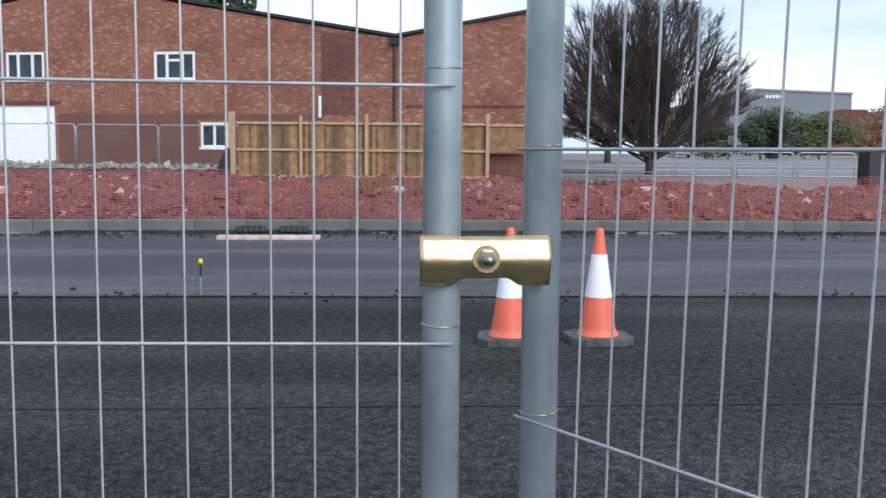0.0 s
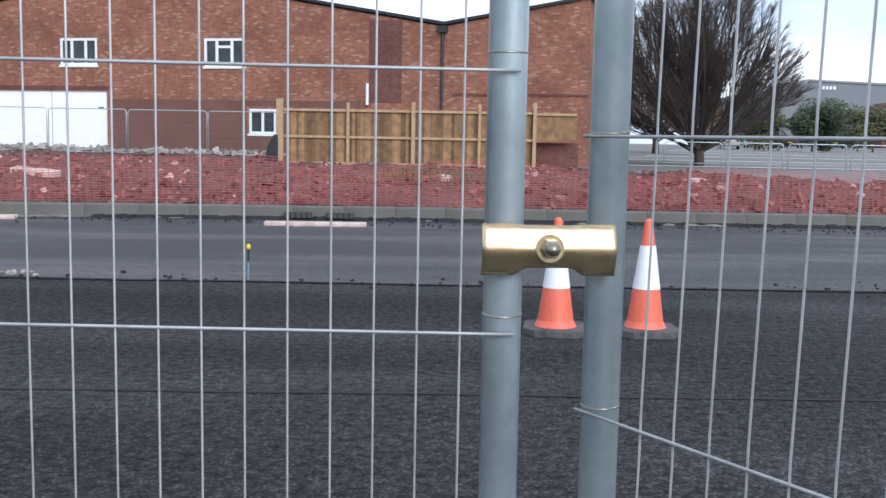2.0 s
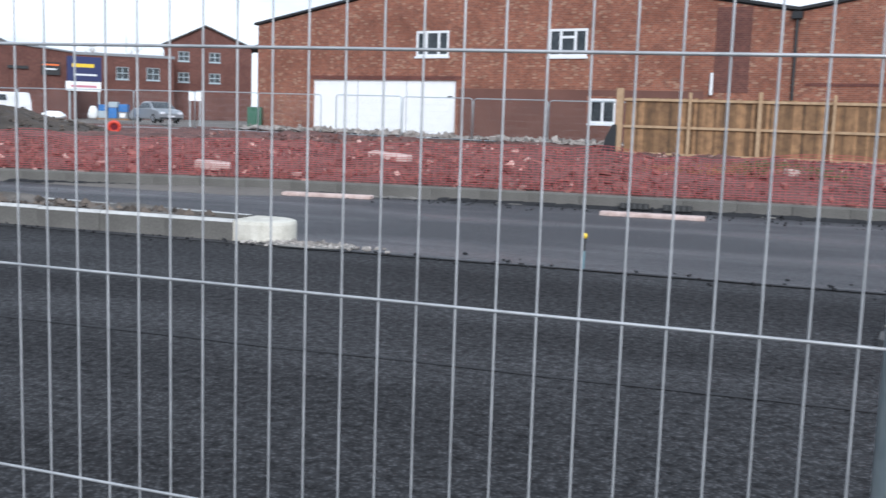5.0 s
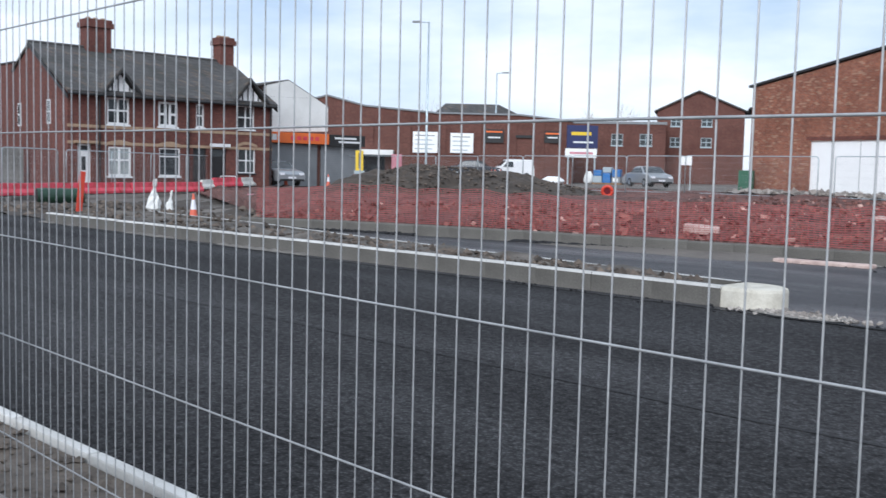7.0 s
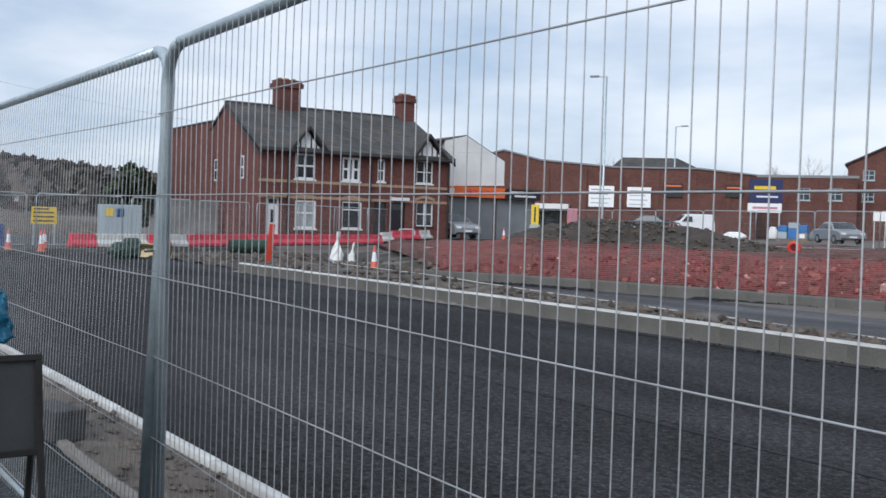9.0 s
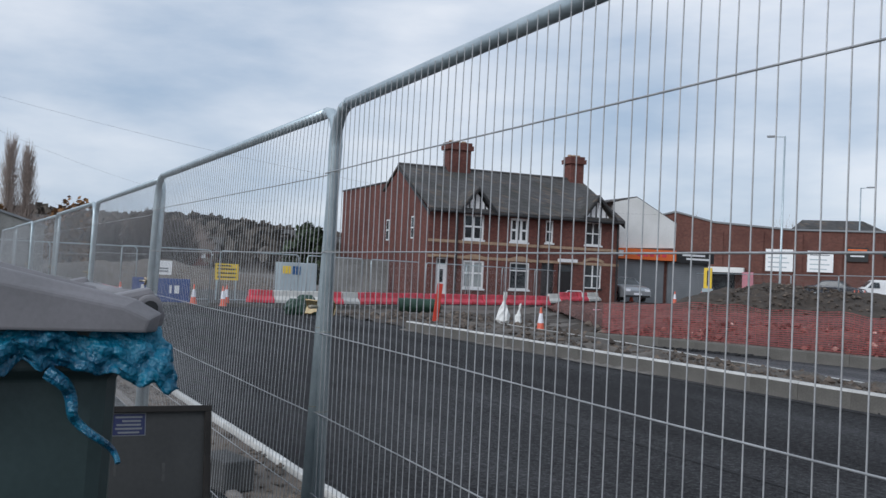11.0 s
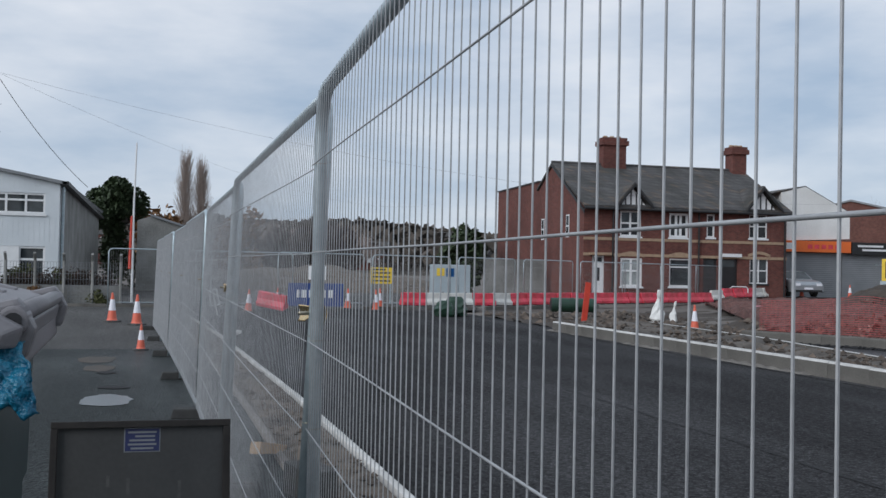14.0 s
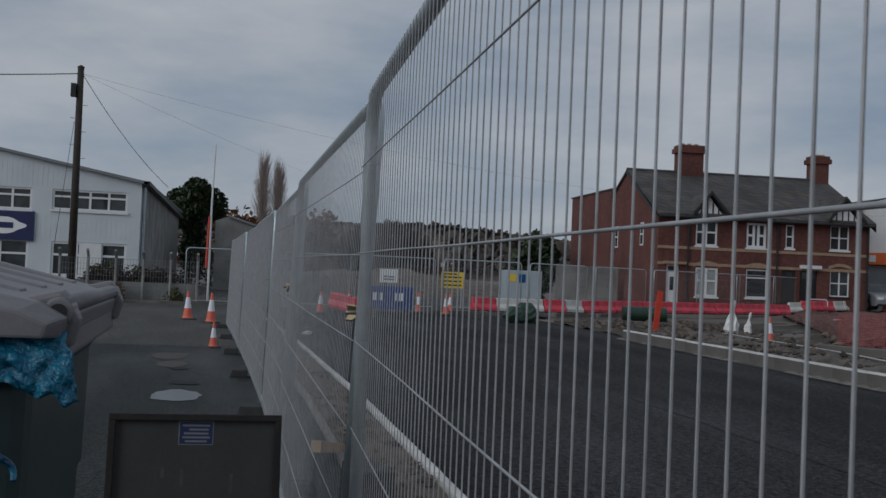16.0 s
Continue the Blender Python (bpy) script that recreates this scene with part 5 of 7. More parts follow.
def vehicle(name, label, paint, m, profile, glass, width=1.75, wheels=(0.8, 3.35), group=""):
    """A car: side profile with tumblehome, wheels, dark glass, lamps and bumpers."""
    c = thing(name, label, "car", m, group)
    rings = []
    for k, ins in ((-0.5, 0.06), (-0.47, 0.0), (0.47, 0.0), (0.5, 0.06)):
        ring = []
        for x, z in profile:
            tuck = 0.0 if z < 0.95 else (z - 0.95) * 0.28
            s_ = 1 if k > 0 else -1
            ring.append((x, s_ * max(0.3, abs(k) * width - tuck), z - (ins if z > 0.3 else -ins)))
        rings.append(ring)
    part("body", Geo().loft(rings), paint, c, bevel=0.03)
    for poly, ysgn in glass:
        for s_ in ((-1, 1) if ysgn else (0,)):
            if ysgn:
                pts = [(x, s_ * (width * 0.5 - (z - 0.95) * 0.28 + 0.004), z) for x, z in poly]
                pts2 = [(x, y - s_ * 0.03, z) for x, y, z in pts]
                part("side_window", Geo().loft([pts2, pts]), GLASS, c)
            else:
                (xa, za), (xb, zb) = poly
                ya, yb = width * 0.5 - 0.12, width * 0.5 - 0.22
                nx, nzv = (zb - za), -(xb - xa)
                ln = math.hypot(nx, nzv)
                ox, oz = nx / ln * 0.012 * (1 if xb < xa else -1), nzv / ln * 0.012 * (1 if xb < xa else -1)
                front = [(xa, -ya, za), (xa, ya, za), (xb, yb, zb), (xb, -yb, zb)]
                part("windscreen", Geo().loft([[(x - ox * 2, y, z - oz * 2) for x, y, z in front], [(x + abs(ox) * (1 if xa > 2 else -1), y, z + 0.012) for x, y, z in front]]), GLASS, c)
    for x in wheels:
        for y in (-width * 0.5 + 0.08, width * 0.5 - 0.08):
            wheel(c, x, y)
    xf, xr = max(p[0] for p in profile), min(p[0] for p in profile)
    for s_ in (-1, 1):
        part("headlight", Geo().box(xf - 0.1, xf + 0.012, s_ * width * 0.36 - 0.15, s_ * width * 0.36 + 0.15, 0.62, 0.76), CWHITE, c)
        part("tail_light", Geo().box(xr - 0.012, xr + 0.08, s_ * width * 0.4 - 0.09, s_ * width * 0.4 + 0.09, 0.7, 0.95), BRED, c)
    part("number_plate", Geo().box(xf + 0.002, xf + 0.02, -0.25, 0.25, 0.42, 0.53), CWHITE, c)
    part("number_plate", Geo().box(xr - 0.02, xr - 0.002, -0.25, 0.25, 0.6, 0.71), YELLOW, c)
    part("bumper", Geo().box(xf - 0.1, xf + 0.03, -width * 0.45, width * 0.45, 0.28, 0.4), BLACK, c, bevel=0.02)
    return c


SALOON = [(0.0, 0.35), (0.0, 0.85), (0.12, 0.95), (0.75, 1.0), (1.25, 1.38), (1.7, 1.45), (2.5, 1.42), (3.15, 0.98), (4.05, 0.86), (4.3, 0.68), (4.3, 0.32), (2.0, 0.25)]
SGLASS = [([(0.95, 1.0), (1.35, 1.33), (2.45, 1.36), (2.98, 1.0)], 1), ([(3.12, 0.99), (2.53, 1.4)], 0), ([(0.78, 1.0), (1.24, 1.36)], 0)]
VANP = [(0.0, 0.35), (0.02, 1.0), (0.12, 1.75), (0.3, 1.82), (2.6, 1.82), (2.85, 1.72), (3.4, 1.15), (3.95, 1.0), (4.15, 0.75), (4.15, 0.32), (2.0, 0.28)]
VGLASS = [([(2.1, 1.12), (2.15, 1.6), (2.7, 1.6), (3.15, 1.12)], 1), ([(3.36, 1.17), (2.88, 1.68)], 0)]
vehicle("van", "small white panel van parked past the soil heap", VANW, pose(-55.2, 65.0, 0.95, 0, 0, -125) @ Matrix.Diagonal((0.86, 0.86, 0.92, 1)), VANP, VGLASS)
vehicle("parked_car", "silver estate car parked by the shop", SILVER, pose(-52.2, 35.5, 0.42, 0, 0, -8), SALOON, SGLASS)
vehicle("parked_saloon", "silver-grey saloon parked nose to the fence", SILVER, pose(-41.9, 61.0, 0.72, 0, 0, -32), SALOON, SGLASS)
vehicle("dark_car", "dark car parked behind the soil heap", DARKCAR, pose(-58.6, 58.6, 1.0, 0, 0, 30), SALOON, SGLASS)
rng = random.Random(3)
car_src = vehicle("car_park_car", "car parked at the far side of the car park", DARKCAR, pose(43.0, 118.0, land(40, 118), 0, 0, 60), SALOON, SGLASS, group="cars in the car park")
for i, (x, y, a, p) in enumerate(((37.0, 112, 80, SILVER), (50.0, 122, 65, DARKCAR), (57.0, 112, 10, VANW), (66, 125, 70, DARKCAR), (78, 118, 5, SILVER), (86, 120, 40, DARKCAR), (30.5, 100, 75, VANW))):
    if p is DARKCAR:
        copy_thing(car_src, pose(x, y, land(x, y), 0, 0, a))
    else:
        vehicle("car_park_car", "pale car parked at the far side of the car park", p, pose(x, y, land(x, y), 0, 0, a), SALOON, SGLASS, group="cars in the car park")

# ---- yard clutter before the retail building ----


def lump(name, label, cat, m, size, material, seed=1, kind=""):
    g = Geo()
    r_ = random.Random(seed)
    rings = []
    for i in range(7):
        t = i / 6
        w = math.sin(math.pi * (0.3 + 0.6 * t)) ** 0.7
        rings.append([(size[0] * w * math.copysign(abs(math.cos(a)) ** 0.5, math.cos(a)) * r_.uniform(0.85, 1.12), size[1] * w * math.copysign(abs(math.sin(a)) ** 0.5, math.sin(a)) * r_.uniform(0.85, 1.12), size[2] * t) for a in (2 * math.pi * j / 12 + 0.26 for j in range(12))])
    return solid(name, g.loft(rings), material, label, cat, m, kind=kind, smooth=True)


ps = thing("crate_stack", "stack of blue crates and grey trays on a pallet", "stack", pose(-44.2, 60.7, 0.8, 0, 0, 25))
part("pallet", Geo().box(-1.1, 1.1, -0.5, 0.5, 0, 0.12), WOOD, ps)
for x, z, w, h, c_ in ((-0.72, 0.12, 0.62, 0.5, STEELTANK), (-0.72, 0.62, 0.6, 0.45, BLUEP), (-0.05, 0.12, 0.6, 0.75, BLUEP), (-0.02, 0.88, 0.62, 0.4, STEELTANK), (0.65, 0.12, 0.62, 0.45, SHUT), (0.66, 0.58, 0.6, 0.55, BLUEP)):
    part("crate", Geo().box(x - w / 2, x + w / 2, -0.42, 0.42, z, z + h - 0.01), c_, ps, bevel=0.03)
part("label_sheet", Geo().box(0.45, 0.8, -0.43, -0.42, 0.2, 0.48), WHITE, ps)
lump("builders_sack", "slumped white builders' sack behind the mesh fence", "sacks", pose(-46.4, 57.0, 0.8), (0.85, 0.5, 0.5), WHITE, 2)
lump("white_bundle", "pale wrapped bundle beside the yard", "bundle", pose(-46.6, 61.5, 0.85, 0, 0, 30), (0.35, 0.3, 0.9), RENDERW, 3)
lump("grey_bundle", "grey sheeted bundle in the yard", "bundle", pose(-42.6, 61.0, 0.85, 0, 0, 20), (0.45, 0.4, 0.8), SHUT, 6)
cab = thing("green_cabinet", "green steel cabinet at the corner of the works", "cabinet", pose(-26.2, 48.2, 0.55, 0, 0, 20))
part("body", Geo().box(-0.37, 0.37, -0.3, 0.3, 0.08, 1.35), GREENBOX, cab, bevel=0.02)
part("door", Geo().box(-0.33, 0.33, -0.315, -0.3, 0.14, 1.28), GREENBOX, cab, bevel=0.006)
part("plinth", Geo().box(-0.39, 0.39, -0.32, 0.32, -0.2, 0.08), KERB, cab)
nb = thing("site_notice", "white notice board wired to a fence panel", "notice", pose(-33.0, 53.2, 1.5, 0, 0, 30))
part("board", Geo().box(-0.36, 0.36, -0.02, 0.02, 0.7, 1.25), WHITE, nb)
part("leg", Geo().box(-0.32, -0.27, 0.02, 0.06, -1.0, 1.3), GALV, nb)
part("leg", Geo().box(0.27, 0.32, 0.02, 0.06, -1.0, 1.3), GALV, nb)
yp = thing("yellow_post_sign", "tall yellow sign panel by the shop", "sign", pose(-46.4, 38.7, 0.45, 0, 0, 45))
part("panel", Geo().box(-0.23, 0.23, -0.1, 0.1, 0.95, 2.15), YELLOW, yp, bevel=0.02)
part("lettering_bar", Geo().box(-0.05, 0.05, -0.11, -0.1, 1.1, 2.0), BLACK, yp)
part("base", Geo().box(-0.3, 0.3, -0.15, 0.15, 0, 0.95), STEELTANK, yp)
solid("pink_sheet", Geo().box(-0.36, 0.36, -0.08, 0.08, 0, 1.9), PINK, "pink sheet of insulation leaning at the wall", "insulation", pose(-52.3, 47.0, 0.7, 6, 0, 40), bevel=0.03)
rr = thing("coiled_pipe", "short red plastic pipe end lying on the earth", "pipe", pose(-24.9, 34.3, earth(-24.9, 34.3) - 0.02, 8, 0, 30))
part("tube_wall", Geo().tube([(0.2 * math.cos(t), 0, 0.24 + 0.2 * math.sin(t)) for t in (2 * math.pi * i / 24 for i in range(25))], 0.07, 8), PIPE, rr, smooth=True)
# solid disc, its dark red colour standing in for shade inside the pipe
part("bore", Geo().tube([(0, -0.01, 0.24), (0, 0.05, 0.24)], 0.17, 16), BORERED, rr, "shaded red bore")


def lamp_post(m, h, arm, label):
    lp = thing("street_lamp", label, "street lamp", m, "street lamps")
    part("column", Geo().tube([(0, 0, 0), (0, 0, 1.5), (0, 0, h)], 0.1, 10, 0.055), GALV, lp, smooth=True)
    part("bracket", Geo().tube([(0, 0, h - 0.05), (arm, 0, h)], 0.035, 8), GALV, lp)
    part("lantern", Geo().box(arm * 0.7, arm * 1.5, -0.12, 0.12, h - 0.06, h + 0.06), SHUT, lp, bevel=0.02)


lamp_post(pose(-49.2, 46.85, 0.55, 0, 0, 215), 10.9, 0.75, "tall galvanised street lamp by the yard")
lamp_post(pose(-66.2, 72.2, 0.9, 0, 0, 20), 10.2, 0.8, "galvanised street lamp before the retail building")

# ---- cones ----


def cone(m, label, group, s=1.0):
    c = thing("traffic_cone", label, "traffic cone", m @ Matrix.Diagonal((s, s, s, 1)), group)
    oct_ = [(0.206 * x, 0.206 * y) for x, y, a in ((1, .62, 1), (.62, 1, 1), (-.62, 1, 1), (-1, .62, 1), (-1, -.62, 1), (-.62, -1, 1), (.62, -1, 1), (1, -.62, 1))]
    part("base", Geo().prism(oct_, 0.0, 0.05, "z"), RUBBER, c, "black rubber base", bevel=0.008)
    rad = lambda z: 0.122 - (z - 0.05) * 0.141
    part("skirt", Geo().lathe([(0.138, 0.05), (0.126, 0.07), (rad(0.09), 0.09), (rad(0.3), 0.3)], 36), CORANGE, c, "orange-red plastic skirt")
    part("sleeve", Geo().lathe([(rad(0.3) + 0.003, 0.3), (rad(0.58) + 0.003, 0.58)], 36), CWHITE, c, "white reflective sleeve")
    part("tip", Geo().lathe([(rad(0.58), 0.58), (rad(0.735), 0.735), (rad(0.75) - 0.008, 0.75), (0.012, 0.752)], 36), CORANGE, c, "orange-red tip")
    return c


CONE = cone(pose(1.945, 7.66, 0.0, 0, 0, 4), "orange and white traffic cone on the fresh asphalt", "cones on the road", 1.19)
copy_thing(CONE, pose(1.245, 7.64, 0.0, 0, 0, -8))
c2 = copy_thing(CONE, pose(-23.5, 14.0, land(-23.5, 14.0) + 0.06, 2, 1, 20) @ Matrix.Diagonal((0.78, 0.78, 0.78, 1)))
tagged(c2, "orange and white traffic cone on dark soil", group="cones round the works")
for x, y, z in ((-26.85, -0.6, 0), (-25.6, 0.03, 0), (-18.3, 0.30, 0), (-33.2, 3.3, 0), (-35.8, 4.5, 0), (-36.2, 7.1, 0), (-37.2, 8.5, 0), (-35.0, 7.9, 0), (-48.7, 35.0, .4), (-47.6, 37.3, .4), (-46.6, 39.9, .45), (-49.5, 40.8, .45), (-46.2, 41.2, .45), (-52.6, 57.5, 1.0), (-53.4, 58.0, 1.0), (-51.6, 57.0, 1.0)):
    q_ = 0.5 if x == -18.3 else 0.84
    c_ = copy_thing(CONE, pose(x, y, z, 0, random.uniform(-2, 2), random.uniform(0, 90)) @ Matrix.Diagonal((q_, q_, q_, 1)))
    tagged(c_, "orange and white traffic cone standing by the works", group="cones round the works")

# ---- plastic barriers ----


def barrier(material, label):
    b = thing("road_barrier", label, "barrier", pose(0, 0, -50), "water-filled barriers")
    part("body", Geo().prism([(-0.2, 0.04), (0.2, 0.04), (0.2, 0.16), (0.09, 0.3), (0.07, 0.52), (-0.07, 0.52), (-0.09, 0.3), (-0.2, 0.16)], -0.5, 0.5, "x"), material, b, bevel=0.025)
    part("foot", Geo().box(-0.45, -0.25, -0.21, 0.21, 0, 0.05), RUBBER, b)
    part("foot", Geo().box(0.25, 0.45, -0.21, 0.21, 0, 0.05), RUBBER, b)
    part("filler_cap", Geo().tube([(0.25, 0, 0.515), (0.25, 0, 0.545)], 0.04, 8), RUBBER, b)
    return b


row_pts = along([(-37.0, 9.75), (-37.8, 13.0), (-41.0, 18.2), (-45.4, 26.5), (-49.0, 33.2)], 1.04)
first = {}
for i, (x, y, a) in enumerate(row_pts):
    red = "RWWRWRRRRRRRRRRRRRRRWRRRWWWW"[i] == "R"
    key = "red" if red else "white"
    m = pose(x, y, max(0.0, land(x, y)) + 0.1, 0, random.uniform(-1.5, 1.5), math.degrees(a) + random.uniform(-4, 4))
    if key not in first:
        first[key] = barrier(BRED if red else BWHITE, "red plastic water-filled road barrier" if red else "dirty white plastic water-filled road barrier")
        first[key].matrix_basis = m
    else:
        copy_thing(first[key], m)
fallen = copy_thing(first["red"], pose(-33.6, 4.1, 0.12, 14, 9, 60))
tagged(fallen, "red plastic barrier tipped over on the road")
# low kerb of loose planks below the barriers
for i, (x, y, a) in enumerate(along([(-35.6, 8.6), (-36.7, 13.0), (-39.6, 18.0)], 2.5)):
    solid("loose_kerb", Geo().box(-1.1, 1.1, -0.07, 0.07, 0, 0.14), KERB, "loose kerb stone laid before the barriers", "kerb stone", pose(x, y, 0.0, 0, 0, math.degrees(a) + random.uniform(-3, 3)), "loose kerb stones", bevel=0.01)
bb = thing("works_barrier", "blue plastic works barrier with white lettering bars", "barrier", pose(-34.6, 5.7, 0, 0, 0, 88))
part("panel", Geo().box(-0.95, 0.95, -0.04, 0.04, 0.15, 0.95), BBLUE, bb, bevel=0.02)
for x in (-0.7, 0.7):
    part("foot", Geo().box(x - 0.1, x + 0.1, -0.28, 0.28, 0, 0.15), RUBBER, bb)
for x, w in ((-0.62, 0.1), (-0.42, 0.16), (-0.2, 0.1), (0.3, 0.08), (0.5, 0.16)):
    part("lettering_bar", Geo().box(x - w / 2, x + w / 2, -0.052, -0.04, 0.45, 0.72), UPVC, bb)
wn_ = thing("white_notice", "small white notice fixed to the mesh fence", "notice", pose(-36.4, 6.0, 0.95, 0, 0, 88))
part("board", Geo().box(-0.32, 0.32, -0.02, 0.02, 0.1, 0.6), WHITE, wn_)
for z in (0.2, 0.3):
    part("lettering_bar", Geo().box(-0.2, 0.2, -0.03, -0.02, z, z + 0.05), SHUT, wn_)
fs = thing("frame_sign", "small empty white sign frame leaning at the roadside", "sign frame", pose(-30.0, 2.17, 0.02, 0, -12, 80))
for p_, q_ in (((-0.12, 0, 0.32), (-0.12, 0, 0.78)), ((0.12, 0, 0.32), (0.12, 0, 0.78)), ((-0.12, 0, 0.32), (0.12, 0, 0.32)), ((-0.12, 0, 0.78), (0.12, 0, 0.78)), ((0, 0.05, 0), (0, 0.02, 0.78))):
    part("frame_bar", Geo().tube([p_, q_], 0.02, 6), UPVC, fs)
ys = thing("yellow_road_sign", "yellow roadworks sign with black lettering bars", "sign", pose(-42.0, 9.56, 0.0, 0, 0, 85))
part("plate", Geo().box(-0.48, 0.48, -0.02, 0.02, 0.86, 1.55), YELLOW, ys)
for z in (0.95, 1.12, 1.29, 1.43):
    part("lettering_bar", Geo().box(-0.4, 0.38 - 0.2 * (z > 1.4), -0.03, -0.02, z, z + 0.06), BLACK, ys)
for x in (-0.4, 0.4):
    part("leg", Geo().box(x - 0.03, x + 0.03, 0.02, 0.06, 0, 1.5), GALV, ys)
tk = thing("steel_container", "pale blue-grey steel site tank with warning stickers", "container", pose(-44.8, 13.4, 0.1, 0, 0, 85))
part("shell", Geo().box(-0.85, 0.85, -0.6, 0.6, 0, 1.65), STEELTANK, tk, bevel=0.04)
for x, c_ in ((-0.55, YELLOW), (-0.1, BLUEP), (-0.1, BLUEP)):
    part("sticker", Geo().box(x - 0.18, x + 0.18, -0.612, -0.6, 1.1 + (0.03 if c_ is YELLOW else 0), 1.48), c_, tk) if not (c_ is BLUEP and x < -0.2) else None
hoard = thing("hoarding", "grey sheet hoarding beside the terrace", "hoarding", pose(-54.0, 18.0, 0.0, 0, 0, 88))
for k in range(3):
    part("sheet_panel", Geo().box(k * 1.22, k * 1.22 + 1.2, -0.02, 0.02, 0.05, 2.2), ASB, hoard)
pr = thing("red_marker_post", "leaning flat red marker post at the island's end", "marker post", pose(-25.4, 11.7, 0.1, 0, 6, 88))
part("blade", Geo().box(-0.08, 0.08, -0.02, 0.02, -0.1, 1.15), PIPE, pr, bevel=0.008)
for k, (x, y, s) in enumerate(((-28.6, 15.6, 0.2), (-28.15, 15.9, 0.1))):
    r_ = random.Random(60 + k)
    rings = []
    for w, z in ((0.85, 0), (1.1, 0.1), (1.05, 0.25), (0.9, 0.42), (0.55, 0.56), (0.3, 0.66), (0.22, 0.72), (0.38, 0.86), (0.3, 1.0)):
        rings.append([(s * w * math.cos(t) * r_.uniform(0.72, 1.22) + 0.12 * z * z, s * w * math.sin(t) * r_.uniform(0.72, 1.22), z * (1 - 0.35 * k) + r_.uniform(-0.025, 0.025) * (z > 0)) for t in (2 * math.pi * j / 11 for j in range(11))])
    solid("tied_sack", Geo().loft(rings), RENDERW, "white tied builders' sack on the soil", "sack", pose(x, y, land(x, y) + 0.04, r_.uniform(-6, 6), r_.uniform(-6, 6), 40 * k), "tied sacks")
lump("purple_litter", "crumpled lilac plastic litter on the soil", "litter", pose(-29.5, 20.0, 0.12), (0.8, 0.4, 0.4), PINK, 9)
for k, (x, y, sx, sz) in enumerate(((-31.4, 9.8, 0.42, 0.62), (-31.0, 9.3, 0.3, 0.5))):
    ob = lump("green_sack", "dark green sack dumped at the roadside", "sack", pose(x, y, 0.02, 0, 0, 70 + 25 * k), (sx, 0.34, sz), GREENP, 20 + k)
    for f_ in ob.data.polygons:
        f_.use_smooth = False
dr = thing("pipe_offcut", "dark green drainage pipe offcut lying on the soil", "pipe", pose(-35.0, 15.4, 0.28, 0, 0, 78))
part("tube_wall", Geo().tube([(-0.8, 0, 0), (0.8, 0, 0)], 0.27, 20), GREENP, dr, smooth=False)
# solid black core; its end discs paint the shade of the hollow pipe
part("bore", Geo().tube([(-0.812, 0, 0), (0.812, 0, 0)], 0.22, 20), BLACK, dr)
for x in (-0.5, 0, 0.5):
    part("rib", Geo().tube([(x - 0.04, 0, 0), (x + 0.04, 0, 0)], 0.285, 20), GREENP, dr)

# ---- trees ----


def bare_tree(name, label, m, h, spread, trunk_r, seed, material=None, levels=5, fan=0.62, twigs=None, kids=4):
    """A leafless tree: forked limbs that fan upward and end in many fine twigs."""
    t = thing(name, label, "tree", m)
    r_ = random.Random(seed)
    wood, fine = Geo(), Geo()

    def grow(p, d, ln, r, lv):
        q = p + d * ln
        mid = p + d * ln * 0.5 + Vector((r_.uniform(-1, 1), r_.uniform(-1, 1), 0)) * ln * 0.05
        (wood if lv > 1 else fine).tube([p, mid, q], r, 5 if lv > 1 else 3, r * 0.6, caps=False)
        if lv == 0:
            return
        for _ in range(kids):
            v = Vector((r_.gauss(0, 1), r_.gauss(0, 1), r_.gauss(0, 0.6))).normalized()
            nd = (d + v * fan * r_.uniform(0.5, 1.0) + Vector((0, 0, 0.13))).normalized()
            grow(p + d * ln * r_.uniform(0.45, 1.0), nd, ln * r_.uniform(0.62, 0.92), max(0.008, r * 0.55), lv - 1)
    trunk_h = h * 0.13
    part("trunk", Geo().tube([(0, 0, -0.2), (0.03, 0, trunk_h * 0.5), (0, 0.02, trunk_h)], trunk_r * 1.15, 10, trunk_r * 0.9), material or BARK, t, smooth=True)
    for k_ in range(11):
        a = 2 * math.pi * k_ / 11 + r_.uniform(-0.3, 0.3)
        s_ = r_.uniform(0.15, 1.15) * spread
        grow(Vector((0, 0, trunk_h * 0.9)), Vector((math.cos(a) * s_, math.sin(a) * s_, 1)).normalized(), h * r_.uniform(0.24, 0.32) * (1.1 - 0.15 * s_), trunk_r * 0.36, levels)
    part("limb_work", wood, material or BARK, t, smooth=True)["kind"] = "stuff"
    part("twig_mass", fine, twigs or TWIG, t)["kind"] = "stuff"
    return t


